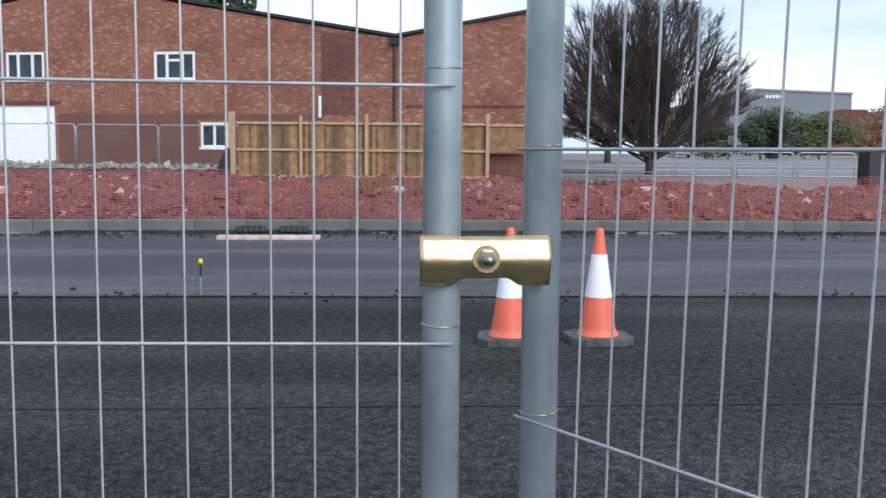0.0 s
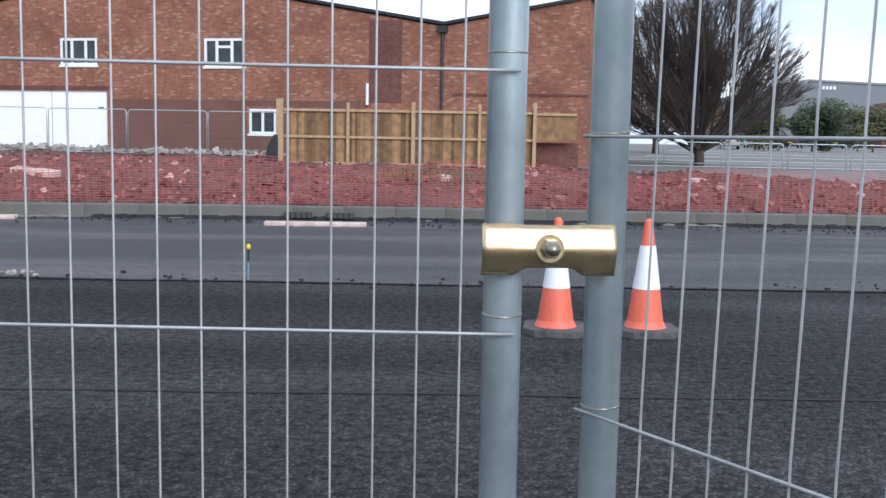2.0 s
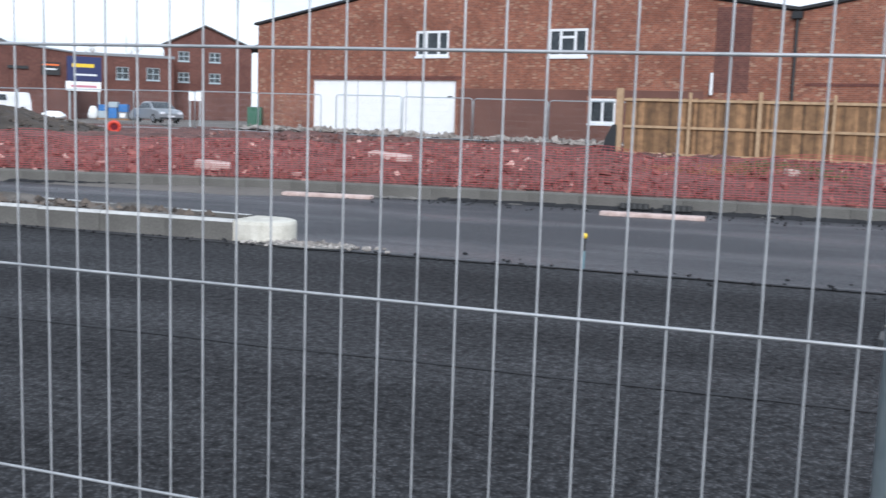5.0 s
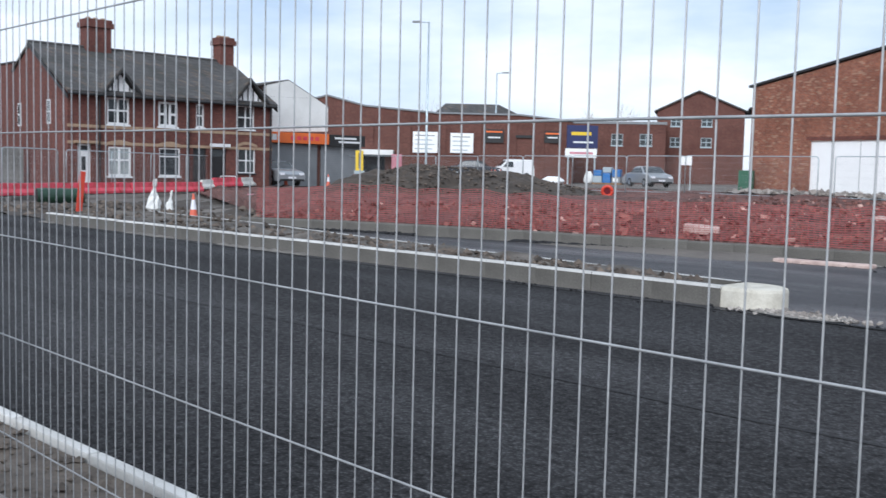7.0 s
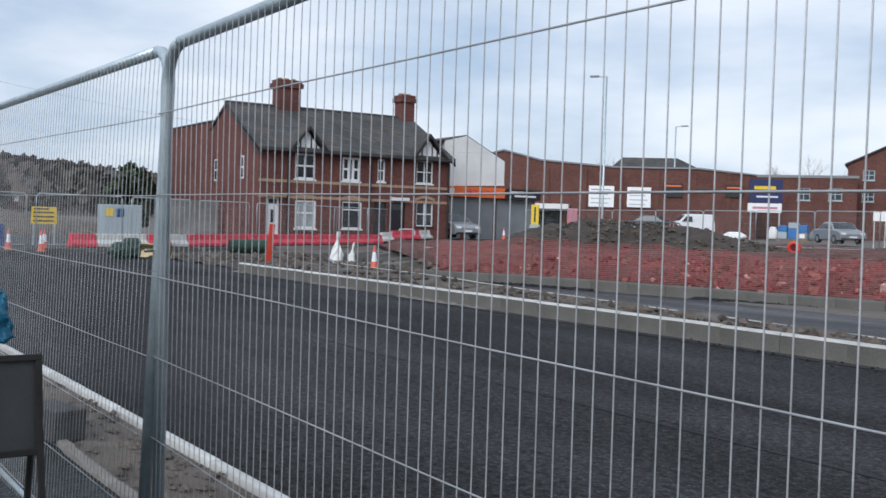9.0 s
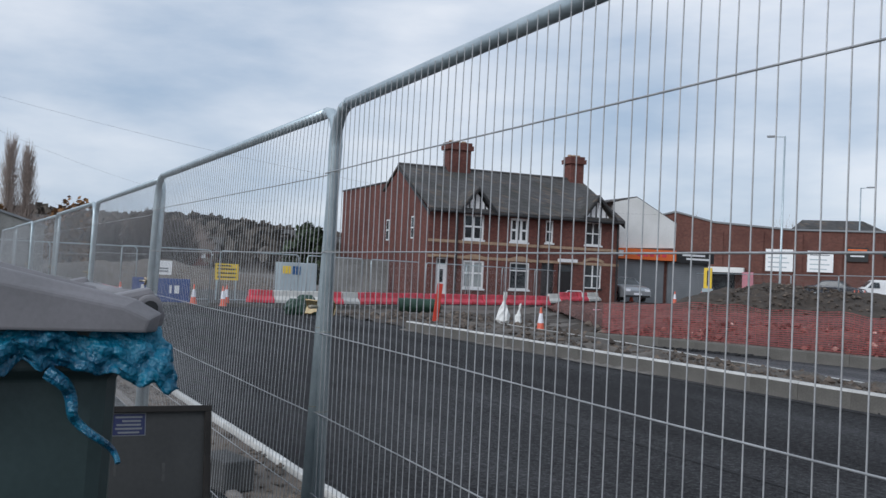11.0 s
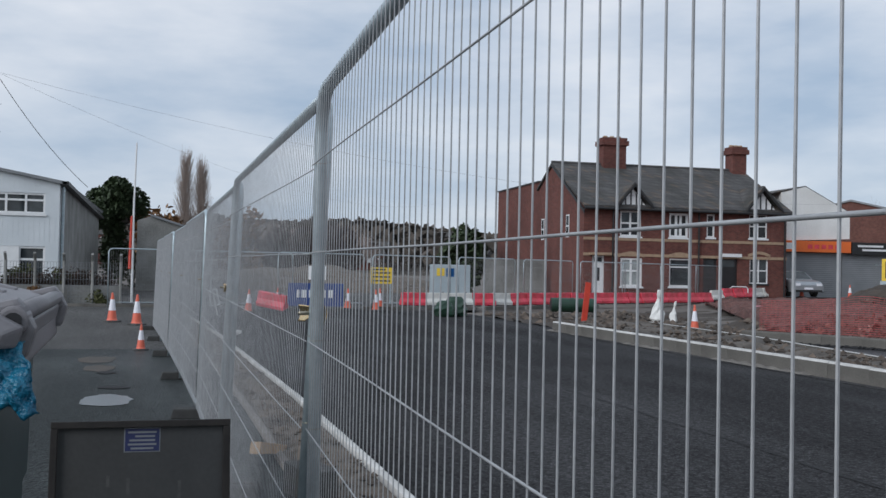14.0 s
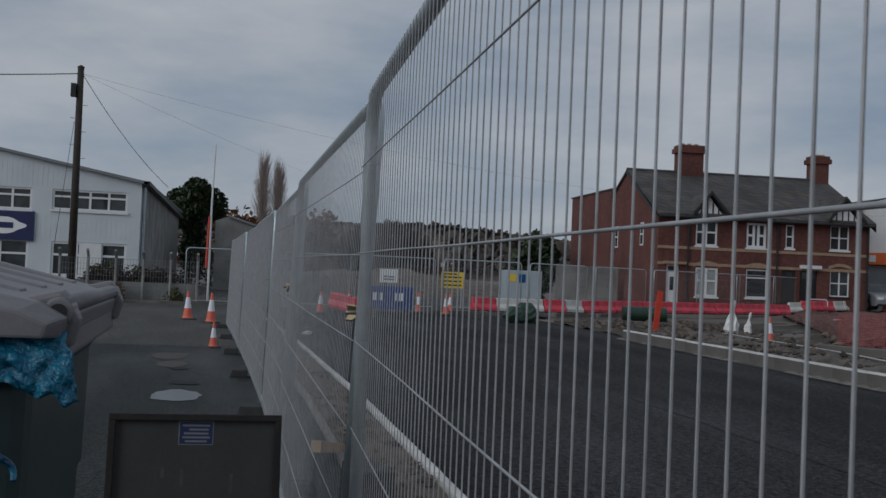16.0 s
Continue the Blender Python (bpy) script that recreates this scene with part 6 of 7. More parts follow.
def leafy(name, label, m, size, material, seed, count=1400, leaf=0.22, cat="tree", trunk=True, lean=0.0):
    """A crown of many small leaf blades with gaps, over a tapered trunk and limbs."""
    t = thing(name, label, cat, m)
    r_ = random.Random(seed)
    sx, sy, z0, z1 = size
    if trunk:
        part("trunk", Geo().tube([(0, 0, -0.2), (0.05, 0, z0 * 0.6), (lean, 0, z0 + (z1 - z0) * 0.45)], max(0.12, (z1 - z0) * 0.035), 8, 0.06), BARK, t, smooth=True)
    g = Geo()
    blobs = [(r_.uniform(-.65, .65), r_.uniform(-.65, .65), r_.uniform(.12, .85), r_.uniform(.28, .5)) for _ in range(14)]
    for _ in range(count):
        bx, by, bz, br = r_.choice(blobs)
        v = Vector((r_.gauss(0, 1), r_.gauss(0, 1), r_.gauss(0, 1))).normalized() * br * r_.random() ** 0.35
        taper = 1 - 0.3 * max(0, bz + v.z - 0.75)
        c = Vector(((bx + v.x) * sx * taper, (by + v.y) * sy * taper, z0 + (bz + v.z * 0.6) * (z1 - z0)))
        a = Vector((r_.gauss(0, 1), r_.gauss(0, 1), r_.gauss(0, 0.6))).normalized() * leaf * r_.uniform(0.5, 1.3)
        b = a.orthogonal().normalized() * leaf * r_.uniform(0.4, 0.8)
        k = len(g.v)
        g.v += [tuple(c - a), tuple(c + b), tuple(c + a), tuple(c - b)]
        g.f.append((k, k + 1, k + 2, k + 3))
    part("crown", g, material, t)["kind"] = "stuff"
    return t


def vase_tree(name, label, m, h, rad, trunk_r, seed, limbs=24):
    """A close-twigged leafless tree: many limbs fan up from a short trunk and fork finely to a rounded outline."""
    t = thing(name, label, "tree", m, "bare trees")
    r_ = random.Random(seed)
    wood, fine = Geo(), Geo()
    base, mid = h * 0.09, h * 0.47

    def inside(q):
        return (q.x / rad) ** 2 + (q.y / rad) ** 2 + ((q.z - mid) / (h - mid)) ** 2

    def grow(p_, d, ln, r, lv):
        pts, q, seg = [p_], p_, 6 if lv > 1 else 3
        for k in range(seg):
            d = (d + Vector((r_.gauss(0, 0.07), r_.gauss(0, 0.07), 0.05 + r_.gauss(0, 0.05)))).normalized()
            q = q + d * ln / seg
            pts.append(q)
            if inside(q) > 0.96 + 0.12 * r_.random():
                if inside(q) > 1.12 and len(pts) > 2:
                    pts.pop()
                break
        (wood if lv > 1 else fine).tube(pts, r, 5 if lv > 1 else 3, max(0.004, r * 0.45), caps=False)
        if lv == 0:
            return
        for _ in range((9, 7, 7)[lv - 1]):
            a = r_.uniform(0.15, 1.0) * (len(pts) - 1)
            k = min(int(a), len(pts) - 2)
            at = pts[k].lerp(pts[k + 1], a - k)
            v = Vector((r_.gauss(0, 1), r_.gauss(0, 1), r_.gauss(0, 0.7)))
            nd = (d + v.normalized() * r_.uniform(0.22, 0.62) + Vector((at.x, at.y, 0)) * 0.05).normalized()
            grow(at, nd, ln * r_.uniform(0.36, 0.58), max(0.0065, r * 0.45), lv - 1)

    part("trunk", Geo().tube([(0, 0, -0.3), (0.03, 0, base * 0.5), (0, 0.02, base * 1.4)], trunk_r * 1.2, 10, trunk_r * 0.85), BARK, t, smooth=True)
    for k in range(limbs):
        a = 2.4 * k + r_.uniform(-0.3, 0.3)
        s_ = math.radians(6 + 70 * ((k + 0.5) / limbs) ** 0.8)
        d = Vector((math.cos(a) * math.sin(s_), math.sin(a) * math.sin(s_), math.cos(s_)))
        grow(Vector((0, 0, base * r_.uniform(0.7, 1.35))), d, (h - base) * r_.uniform(0.78, 1.0) * (1 - 0.16 * math.sin(s_)), trunk_r * 0.26, 3)
    part("limb_work", wood, BARK, t, smooth=True)["kind"] = "stuff"
    part("twig_mass", fine, TWIG, t)["kind"] = "stuff"
    return t


vase_tree("bare_tree", "broad leafless tree at the car park edge", pose(12.3, 44.5, land(12, 44)), 7.9, 4.1, 0.22, 5, 44)
vase_tree("bare_tree", "taller leafless tree standing behind the first", pose(16.6, 72.0, land(16, 72)), 11.8, 4.4, 0.24, 8, 40)
for x, y, s_ in ((-109, 16.4, 0.9), (-112, 19.6, 0.8), (-110, 8.4, 0.85), (-107, 12.2, 0.72)):
    copy_thing(bpy.data.objects["bare_tree"], pose(x, y, -0.2, 0, 0, x * 9) @ Matrix.Diagonal((s_ * 0.75, s_ * 0.75, s_, 1)))
leafy("evergreen_shrub", "green evergreen shrub at the car park", pose(35.6, 92.0, land(35, 92)), (3.0, 2.6, 0.1, 5.3), IVY, 2, 6500, 0.17)
leafy("olive_shrub", "olive-brown hedge beyond the car park", pose(31.0, 94.0, land(28, 93)), (3.4, 2.4, 0.1, 4.4), HEDGE, 3, 4500, 0.16)
leafy("olive_shrub", "olive-green hedge beyond the car park", pose(43.0, 96.0, land(44, 96)), (4.6, 2.4, 0.1, 4.4), HEDGE, 4, 4500, 0.17)
leafy("olive_shrub", "thinning russet hedge beyond the car park", pose(53.0, 100.0, land(57, 104)), (5.5, 2.6, 0.1, 4.9), AUTUMN, 5, 4800, 0.18)
leafy("olive_shrub", "thinning russet bush behind the hedge", pose(27.0, 97.0, land(28, 93)), (2.6, 2.0, 0.1, 5.0), AUTUMN, 6, 2600, 0.16)
leafy("tall_evergreen", "dark evergreen behind the works roof", pose(-12.0, 80.0, 0), (3.4, 3.0, 5, 16.5), IVY, 6, 1500, 0.45)
rt = bare_tree("roadside_tree", "thin leafless tree beyond the roofs", pose(-98, 80, 0), 9.4, 0.9, 0.16, 31, PTWIG, 4, 0.6, PTWIG, 4)
rt["group"] = "roadside trees"
for x, y, s_ in ((-91, 88, 0.95), (-76, 105, 1.0), (-68, 108, 0.92), (-86, 93, 0.85)):
    copy_thing(rt, pose(x, y, 0, 0, 0, x * 7) @ Matrix.Diagonal((s_ * 1.2, s_ * 1.2, s_, 1)))
for deg, dd, s_ in ((79.5, 132, 0.8), (81, 150, 0.95), (82.6, 138, 0.85), (84.2, 128, 0.8), (85.6, 145, 0.95), (87.3, 135, 0.85), (89, 150, 0.9)):
    t = math.radians(deg)
    copy_thing(rt, pose(-math.sin(t) * dd, math.cos(t) * dd, 0, 0, 0, deg * 31) @ Matrix.Diagonal((s_ * 1.25, s_ * 1.25, s_ * 0.92, 1)))
for x, y, h in ((-113.5, 2.55, 14.8), (-113.3, 4.25, 13.9)):
    p = thing("poplar", "tall slim leafless poplar", "tree", pose(x, y, 0), "poplars")
    r_ = random.Random(int(h * 10))
    part("trunk", Geo().tube([(0, 0, 0), (0, 0, h * 0.74)], 0.24, 7, 0.04), BARK, p)
    g = Geo()
    for i in range(1050):
        z = h * (0.12 + 0.7 * r_.random() ** 0.8)
        a = r_.uniform(0, 2 * math.pi)
        e = min(1.0, (1 - z / h) * 1.7 + 0.18) * min(1.0, 0.45 + z / h * 1.6)
        w, ln = 1.4 * e * r_.uniform(0.25, 1.0), 2.6 * r_.uniform(0.5, 1.0)
        g.tube([(0, 0, z), (math.cos(a) * w * 0.62, math.sin(a) * w * 0.62, z + ln * 0.42), (math.cos(a) * w, math.sin(a) * w, z + ln)], 0.024, 3, 0.008, caps=False)
    part("twig_plume", g, PTWIG, p)["kind"] = "stuff"
leafy("russet_tree", "russet autumn tree beyond the sheds", pose(-100, 0.2, 0), (3.6, 3.0, 1, 7.6), AUTUMN, 41, 1300, 0.35)
leafy("russet_tree", "russet autumn tree below the poplars", pose(-103, 7.5, 0), (3.6, 3.0, 1, 7.0), AUTUMN, 47, 1200, 0.35)
leafy("ivy_tree", "tree smothered in dark ivy beside the shed", pose(-71.0, -2.9, 0), (2.7, 2.4, 3.8, 7.3), IVY, 42, 6500, 0.19)
leafy("ivy_column", "ivy hanging down round the tree trunk", pose(-70.8, -2.4, 0), (1.5, 1.3, 0.2, 5.4), IVY, 46, 3200, 0.18, "ivy", False)
leafy("holly_bush", "dark evergreen beside the terrace", pose(-62.5, 19.2, 0), (2.0, 1.9, 0.4, 4.3), IVY, 43, 2200, 0.25)
leafy("weeds", "yellow-green weeds growing in the red rubble", pose(0.3, 20.6, earth(0.3, 20.6)), (1.5, 0.8, 0.0, 0.3), HEDGE, 51, 700, 0.035, "weeds", False)
leafy("weeds", "dead russet weeds growing in the red rubble", pose(-1.0, 21.2, earth(-1.0, 21.2)), (1.6, 0.8, 0.0, 0.28), AUTUMN, 52, 700, 0.03, "weeds", False)
leafy("shrub", "scrubby green shrub at the old fence foot", pose(-40.2, -4.4, 0), (1.3, 0.8, 0.0, 1.35), HEDGE, 44, 700, 0.09, "shrub", False)
leafy("weeds", "rank grass and weeds along the fence foot", pose(-38.2, -1.7, 0), (1.8, 0.5, 0.0, 0.6), HEDGE, 45, 900, 0.07, "weeds", False)
leafy("weeds", "dry straw-coloured weeds along the fence foot", pose(-37.0, -3.6, 0), (1.6, 0.35, 0.0, 0.75), AUTUMN, 48, 900, 0.05, "weeds", False)
leafy("shrub", "dark scrub behind the yard fence", pose(-38.6, -3.0, 0), (1.0, 0.6, 0.0, 1.2), HEDGE, 49, 800, 0.08, "shrub", False)

# wooded hill with houses far off


def hill(deg, dd):
    k = max(0.0, min(1.0, (dd - 240) / 170))
    return 19 * math.sin(k * math.pi / 2) * (0.78 + 0.25 * nz(deg * 0.13, 1, 1.0)) * max(0.25, min(1.0, (deg - 60) / 14)) - 1.0


g = Geo()
for i in range(131):
    deg = 62 + i * 0.36
    t = math.radians(deg)
    for j in range(10):
        dd = 240 + j * 22
        g.v.append((-math.sin(t) * dd, math.cos(t) * dd, hill(deg, dd)))
        if i and j:
            k = i * 10 + j
            g.f.append((k - 11, k - 10, k, k - 1))
solid("backdrop_hill", g, HILLM, "dull wooded hillside on the horizon", "hill", kind="structure", smooth=True)
g = Geo()
r_ = random.Random(9)
for i in range(5200):
    deg, dd = r_.uniform(63, 108), 250 + 180 * r_.random() ** 0.7
    t = math.radians(deg)
    c0 = Vector((-math.sin(t) * dd, math.cos(t) * dd, hill(deg, dd)))
    s = r_.uniform(1.5, 3.6)
    for _ in range(4):
        c = c0 + Vector((r_.uniform(-s, s), r_.uniform(-s, s), r_.uniform(0.2, 1.6) * s))
        a = Vector((r_.gauss(0, 1), r_.gauss(0, 1), r_.gauss(0, 1))).normalized() * s * 0.6
        b = a.orthogonal().normalized() * s * 0.45
        k = len(g.v)
        g.v += [tuple(c - a), tuple(c + b), tuple(c + a), tuple(c - b)]
        g.f.append((k, k + 1, k + 2, k + 3))
solid("far_woods", g, HILLM, "bare brown woods on the far hill", "woods", kind="stuff")
fh = thing("far_house", "small red brick house on the far hillside", "house", pose(-math.sin(1.4) * 290, math.cos(1.4) * 290, hill(80.2, 287) - 0.5, 0, 0, 80), "far houses")
part("wall", Geo().box(-4.5, 4.5, -3.5, 3.5, -1.5, 4.2), TERR, fh)
part("roof", Geo().prism([(-3.7, 4.2), (3.7, 4.2), (0, 6.6)], -4.7, 4.7, "x"), SLATE, fh)
for k in range(3):
    part("window", Geo().box(-3.4 + k * 2.8, -2.2 + k * 2.8, -3.56, -3.5, 2.3, 3.5), UPVC, fh)
for i in range(24):
    deg, dd = r_.uniform(66, 97), r_.uniform(255, 330)
    t = math.radians(deg)
    copy_thing(fh, pose(-math.sin(t) * dd, math.cos(t) * dd, hill(deg, dd - 4) - 0.4, 0, 0, deg + r_.uniform(-25, 25)))

# ---- car park and the far shed on the other side ----
strip("car_park", steps(-1, 190, 6), lambda x: max(30.5, 47 - (x + 2) * 1.6), lambda x: 135, 0.0, CARPARK, "pale worn asphalt car park", "car park")
cp = bpy.data.objects["car_park"]
for v in cp.data.vertices:
    v.co.z = land(v.co.x, v.co.y) + 0.02
for k in range(7):
    y = 44 + k * 9.5
    solid("parking_line", Geo().box(8 + k * 3, 130, y - 0.12, y + 0.12, 0, 0.012), RENDERW, "faded white parking bay line", "road marking", pose(0, 0, land(40, y) + 0.03), "parking lines", "structure")
far = thing("far_retail_shed", "large grey metal-clad retail shed beyond the car park", "building", pose(83, 252, 0, 0, 0, -4))
part("wall", Geo().prism([(0, 0), (36.5, 0), (36.5, 17.0), (12, 17.9), (10.5, 16.2), (0, 15.4)], 0, 60), FARSHED, far)
part("roof_edge", Geo().prism([(10.3, 16.2), (12, 17.9), (36.7, 17.0), (36.7, 17.5), (11.8, 18.4), (10.1, 16.6)], -0.3, 60), SHUT, far)
for k in range(5):
    part("lettering_bar", Geo().box(14.6 + k * 0.9, 15.2 + k * 0.9, -0.2, 0, 15.9, 16.7), UPVC, far)
part("side_block", Geo().box(20, 36, -12, -2, 0, 10.5), FARSHED, far, "lower grey block before the shed")
frr = thing("far_brick_range", "low red brick range with stepped roofs", "building", pose(98, 215, 0, 0, 0, -4))
part("wall", Geo().box(0, 70, 0, 14, 0, 8.6), TERR, frr)
for k in range(6):
    part("roof", Geo().prism([(k * 11.5, 8.6), (k * 11.5 + 11.5, 8.6), (k * 11.5 + 8, 11.6), (k * 11.5 + 3, 11.6)], -0.3, 14), TERR, frr, "red tiled hipped roof")
for x0, y0, a in ((10.4, 43.0, 2), (13.1, 43.1, 1), (15.8, 43.1, -1), (18.5, 43.0, -2)):
    pb = thing("crowd_barrier", "galvanised steel pedestrian barrier by the car park", "barrier", pose(x0, y0, land(x0, y0), 0, 0, a), "pedestrian barriers")
    part("frame", Geo().tube([(0, 0, 0), (0, 0, 0.98), (0.05, 0, 1.07), (0.14, 0, 1.1), (2.36, 0, 1.1), (2.45, 0, 1.07), (2.5, 0, 0.98), (2.5, 0, 0)], 0.019, 8), GALV, pb, smooth=True)
    part("lower_rail", Geo().tube([(0, 0, 0.2), (2.5, 0, 0.2)], 0.014, 6), GALV, pb)
bx = solid("black_post_box", Geo().box(-0.35, 0.35, -0.3, 0.3, 0, 1.35), BLACK, "dark steel utility box by the earth bank", "utility box", pose(15.6, 30.5, 0.35, 0, 0, 10), bevel=0.04)

# ---- the grey shed, pole and yard fence to the left ----
shed = thing("grey_shed", "two-storey pale grey clad industrial unit", "building", pose(-44.0, -3.6, 0, 0, 0, 90))
sw = [(-11.3, -9.6, 3.35, 4.32), (-9.4, -7.5, 3.36, 4.32), (-7.4, -4.35, 3.38, 4.3), (-3.55, -0.55, 3.45, 4.3)]
sg = [(-11.3, -7.9, 0.6, 2.2), (-7.7, -4.4, 0.6, 2.15), (-3.5, -0.5, 0.7, 2.12)]
g = Geo()
facade(g, -22, 0, 0, 4.7, sw + sg, 0.15)
g.prism([(-22, 4.7), (0, 4.7), (0, 4.75), (-9.0, 6.4), (-22, 4.8)], 0, 0.2)
g.quad((0, 0, 0), (0, 24, 0), (0, 24, 4.7), (0, 0, 4.7))
body = part("wall", g, GREYCLAD, shed, "pale grey profiled cladding")
g = Geo()
for k in range(110):
    x = -22 + k * 0.2
    for z0, z1 in ((2.25, 3.3), (4.4, 4.7 + max(0, (1.65 - abs(x + 9) * 0.183)))):
        g.box(x, x + 0.04, -0.006, 0, z0, z1)
part("cladding_ribs", g, GREYCLAD, shed)["kind"] = "stuff"
part("side_cladding", Geo().box(0.0, 0.08, 0.6, 23.5, 0.4, 4.6), ASB, shed, "weathered grey side cladding")
part("roof", Geo().prism([(0.25, 4.68), (-9.0, 6.4), (-9.0, 6.5), (0.3, 4.8)], -0.2, 24).prism([(-22, 4.8), (-9, 6.4), (-9, 6.5), (-22, 4.9)], -0.2, 24), SHUT, shed)
part("verge", Geo().prism([(-0.2, 4.66), (24, 4.3), (24, 4.45), (-0.2, 4.82)], 0.1, 0.35, "x"), BLACK, shed)
part("corner_downpipe", Geo().tube([(0.12, 0.3, 0.2), (0.12, 0.3, 4.6)], 0.06, 8), GALV, shed)
for w_ in sw:
    window(shed, *w_, (1,) * max(2, round((w_[1] - w_[0]) / 0.75)), tuple((k, 0.66) for k in range(max(2, round((w_[1] - w_[0]) / 0.75)))), wide=0.08)
for w_ in sg:
    window(shed, *w_, (1, 1, 1), ((0, 0.62), (1, 0.62), (2, 0.62)), wide=0.09)
part("door_panel", Geo().box(-2.4, -1.5, -0.03, 0.0, 0.7, 2.1), UPVC, shed)
sg_ = part("sign_board", Geo().box(-8.6, -4.2, -0.09, -0.02, 2.1, 3.3), NAVY, shed, "navy sign board with pale cloud panel")
part("cloud_panel", Geo().prism([(-7.2 + 1.35 * math.cos(t) * (1 + 0.06 * math.cos(6 * t)) + 1.3, 2.7 + 0.36 * math.sin(t) * (1 + 0.08 * math.cos(6 * t))) for t in (2 * math.pi * i / 36 for i in range(36))], -0.105, -0.09), WHITE, sg_)
for a, b in ((-6.9, -6.75), (-6.5, -6.25), (-6.1, -5.0)):
    part("lettering_bar", Geo().box(a, b, -0.115, -0.105, 2.58, 2.82), NAVY, sg_)
part("tick_mark", Geo().prism([(-6.9, 2.55), (-6.7, 2.4), (-6.2, 2.75), (-6.25, 2.8), (-6.7, 2.5), (-6.85, 2.6)], -0.118, -0.105), YELLOW, sg_)
bshed = thing("back_shed", "small pale shed behind the yard fence", "shed", pose(-58.0, 0.6, 0, 0, 0, 90))
part("wall", Geo().prism([(-1.5, 0), (2.6, 0), (2.6, 3.1), (-0.8, 4.15), (-1.5, 3.9)], 0, 10), ASB, bshed)
part("roof", Geo().prism([(-0.8, 4.15), (2.75, 3.05), (2.75, 3.17), (-0.8, 4.27)], -0.15, 10), SHUT, bshed)
pole = thing("telegraph_pole", "dark creosoted telegraph pole with step irons", "telegraph pole", pose(-39.6, -5.56, 0, 0, 0.6, 0))
part("shaft", Geo().tube([(0, 0, -0.2), (0, 0, 8.62)], 0.16, 12, 0.115), POLEW, pole, smooth=True)
for k in range(7):
    part("step_iron", Geo().tube([(0, 0, 4.7 + k * 0.5), (0, 0.3 * (1 if k % 2 else -1), 4.72 + k * 0.5)], 0.014, 5), GALV, pole)
part("terminal_box", Geo().box(-0.05, 0.2, -0.3, -0.12, 7.5, 8.0), BLACK, pole)
part("cap", Geo().lathe([(0.13, 8.6), (0.13, 8.66), (0.02, 8.72)], 10), BLACK, pole)


def cable(a, b, sag, r=0.016):
    pts = [Vector(a).lerp(Vector(b), i / 20) - Vector((0, 0, sag * 4 * (i / 20) * (1 - i / 20))) for i in range(21)]
    solid("overhead_cable", Geo().tube(pts, r, 5), BLACK, "thin black overhead telephone cable", "cable", group="overhead cables")


PT_ = (-39.5, -5.5, 8.4)
cable(PT_, (-45.0, -2.6, 4.7), 0.3, 0.012)
cable(PT_, (-40.0, -28.0, 8.2), 0.5, 0.02)
cable(PT_, (-52.0, 40.0, 6.0), 1.4, 0.0035)
cable(PT_, (-110.0, 30.0, 9.0), 2.0, 0.004)
cable((-39.6, -5.72, 6.6), (-39.6, -6.2, 2.0), 0.02, 0.01)
ladder = thing("red_white_mast", "slim white mast with a red lower sleeve", "mast", pose(-40.0, -0.55, 0, 0, 1.2, 0))
part("mast", Geo().tube([(0, 0, 0), (0, 0, 3.6), (0, 0.05, 6.1)], 0.045, 8, 0.03), UPVC, ladder)
part("sleeve", Geo().tube([(0, -0.1, 1.3), (0, -0.06, 3.3)], 0.06, 8, 0.045), PIPE, ladder)
yf = thing("yard_fence", "old concrete-post chain-link yard fence", "fence", pose(-37.4, -5.6, 0, 0, 0, 90))
for k in range(6):
    part("post", Geo().tube([(k * 0.95, 0, 0), (k * 0.95, 0, 1.55), (k * 0.95, -0.22, 1.8)], 0.055, 6), ASB, yf)
g = Geo()
for k in range(48):
    g.tube([(k * 0.1, 0, 0.05), (k * 0.1, 0, 1.5)], 0.006, 3, caps=False)
for k in range(8):
    g.tube([(0, 0, 0.1 + k * 0.2), (4.75, 0, 0.1 + k * 0.2)], 0.006, 3, caps=False)
part("chain_link", g, SHUT, yf)["kind"] = "stuff"
part("slatted_backing", Geo().box(0.1, 4.7, 0.12, 0.16, 0.0, 0.7), ASB, yf)
leafy("bramble_bank", "dark tangled brambles behind the yard fence", pose(-38.3, -3.3, 0), (0.6, 2.3, 0.0, 1.35), TWIG, 50, 4200, 0.07, "brambles", False)
solid("kerb_line", Geo().box(-0.1, 0.1, -9, 3.4, 0, 0.1), KERB, "pale kerb across the side road", "kerb", pose(-36.2, -2.0, 0.0), kind="structure")

# ---- bin, sack, sign board by the camera ----
binm = pose(-2.68, -0.005, 0.012, 0, 0, 2) @ Matrix.Translation((0.52, 0, 0)) @ Matrix.Diagonal((1.14, 1, 1, 1)) @ Matrix.Translation((-0.52, 0, 0))
wb = thing("wheelie_bin", "large dark green four-wheeled bin with grey lid", "bin", binm)


def rrect(hx, hy, z, cx=0.0, cy=0.0, r=0.06):
    pts = []
    for sx, sy, a0 in ((1, 1, 0), (-1, 1, 90), (-1, -1, 180), (1, -1, 270)):
        for k in range(4):
            a = math.radians(a0 + k * 30)
            pts.append((cx + sx * (hx - r) + r * math.cos(a), cy + sy * (hy - r) + r * math.sin(a), z))
    return pts


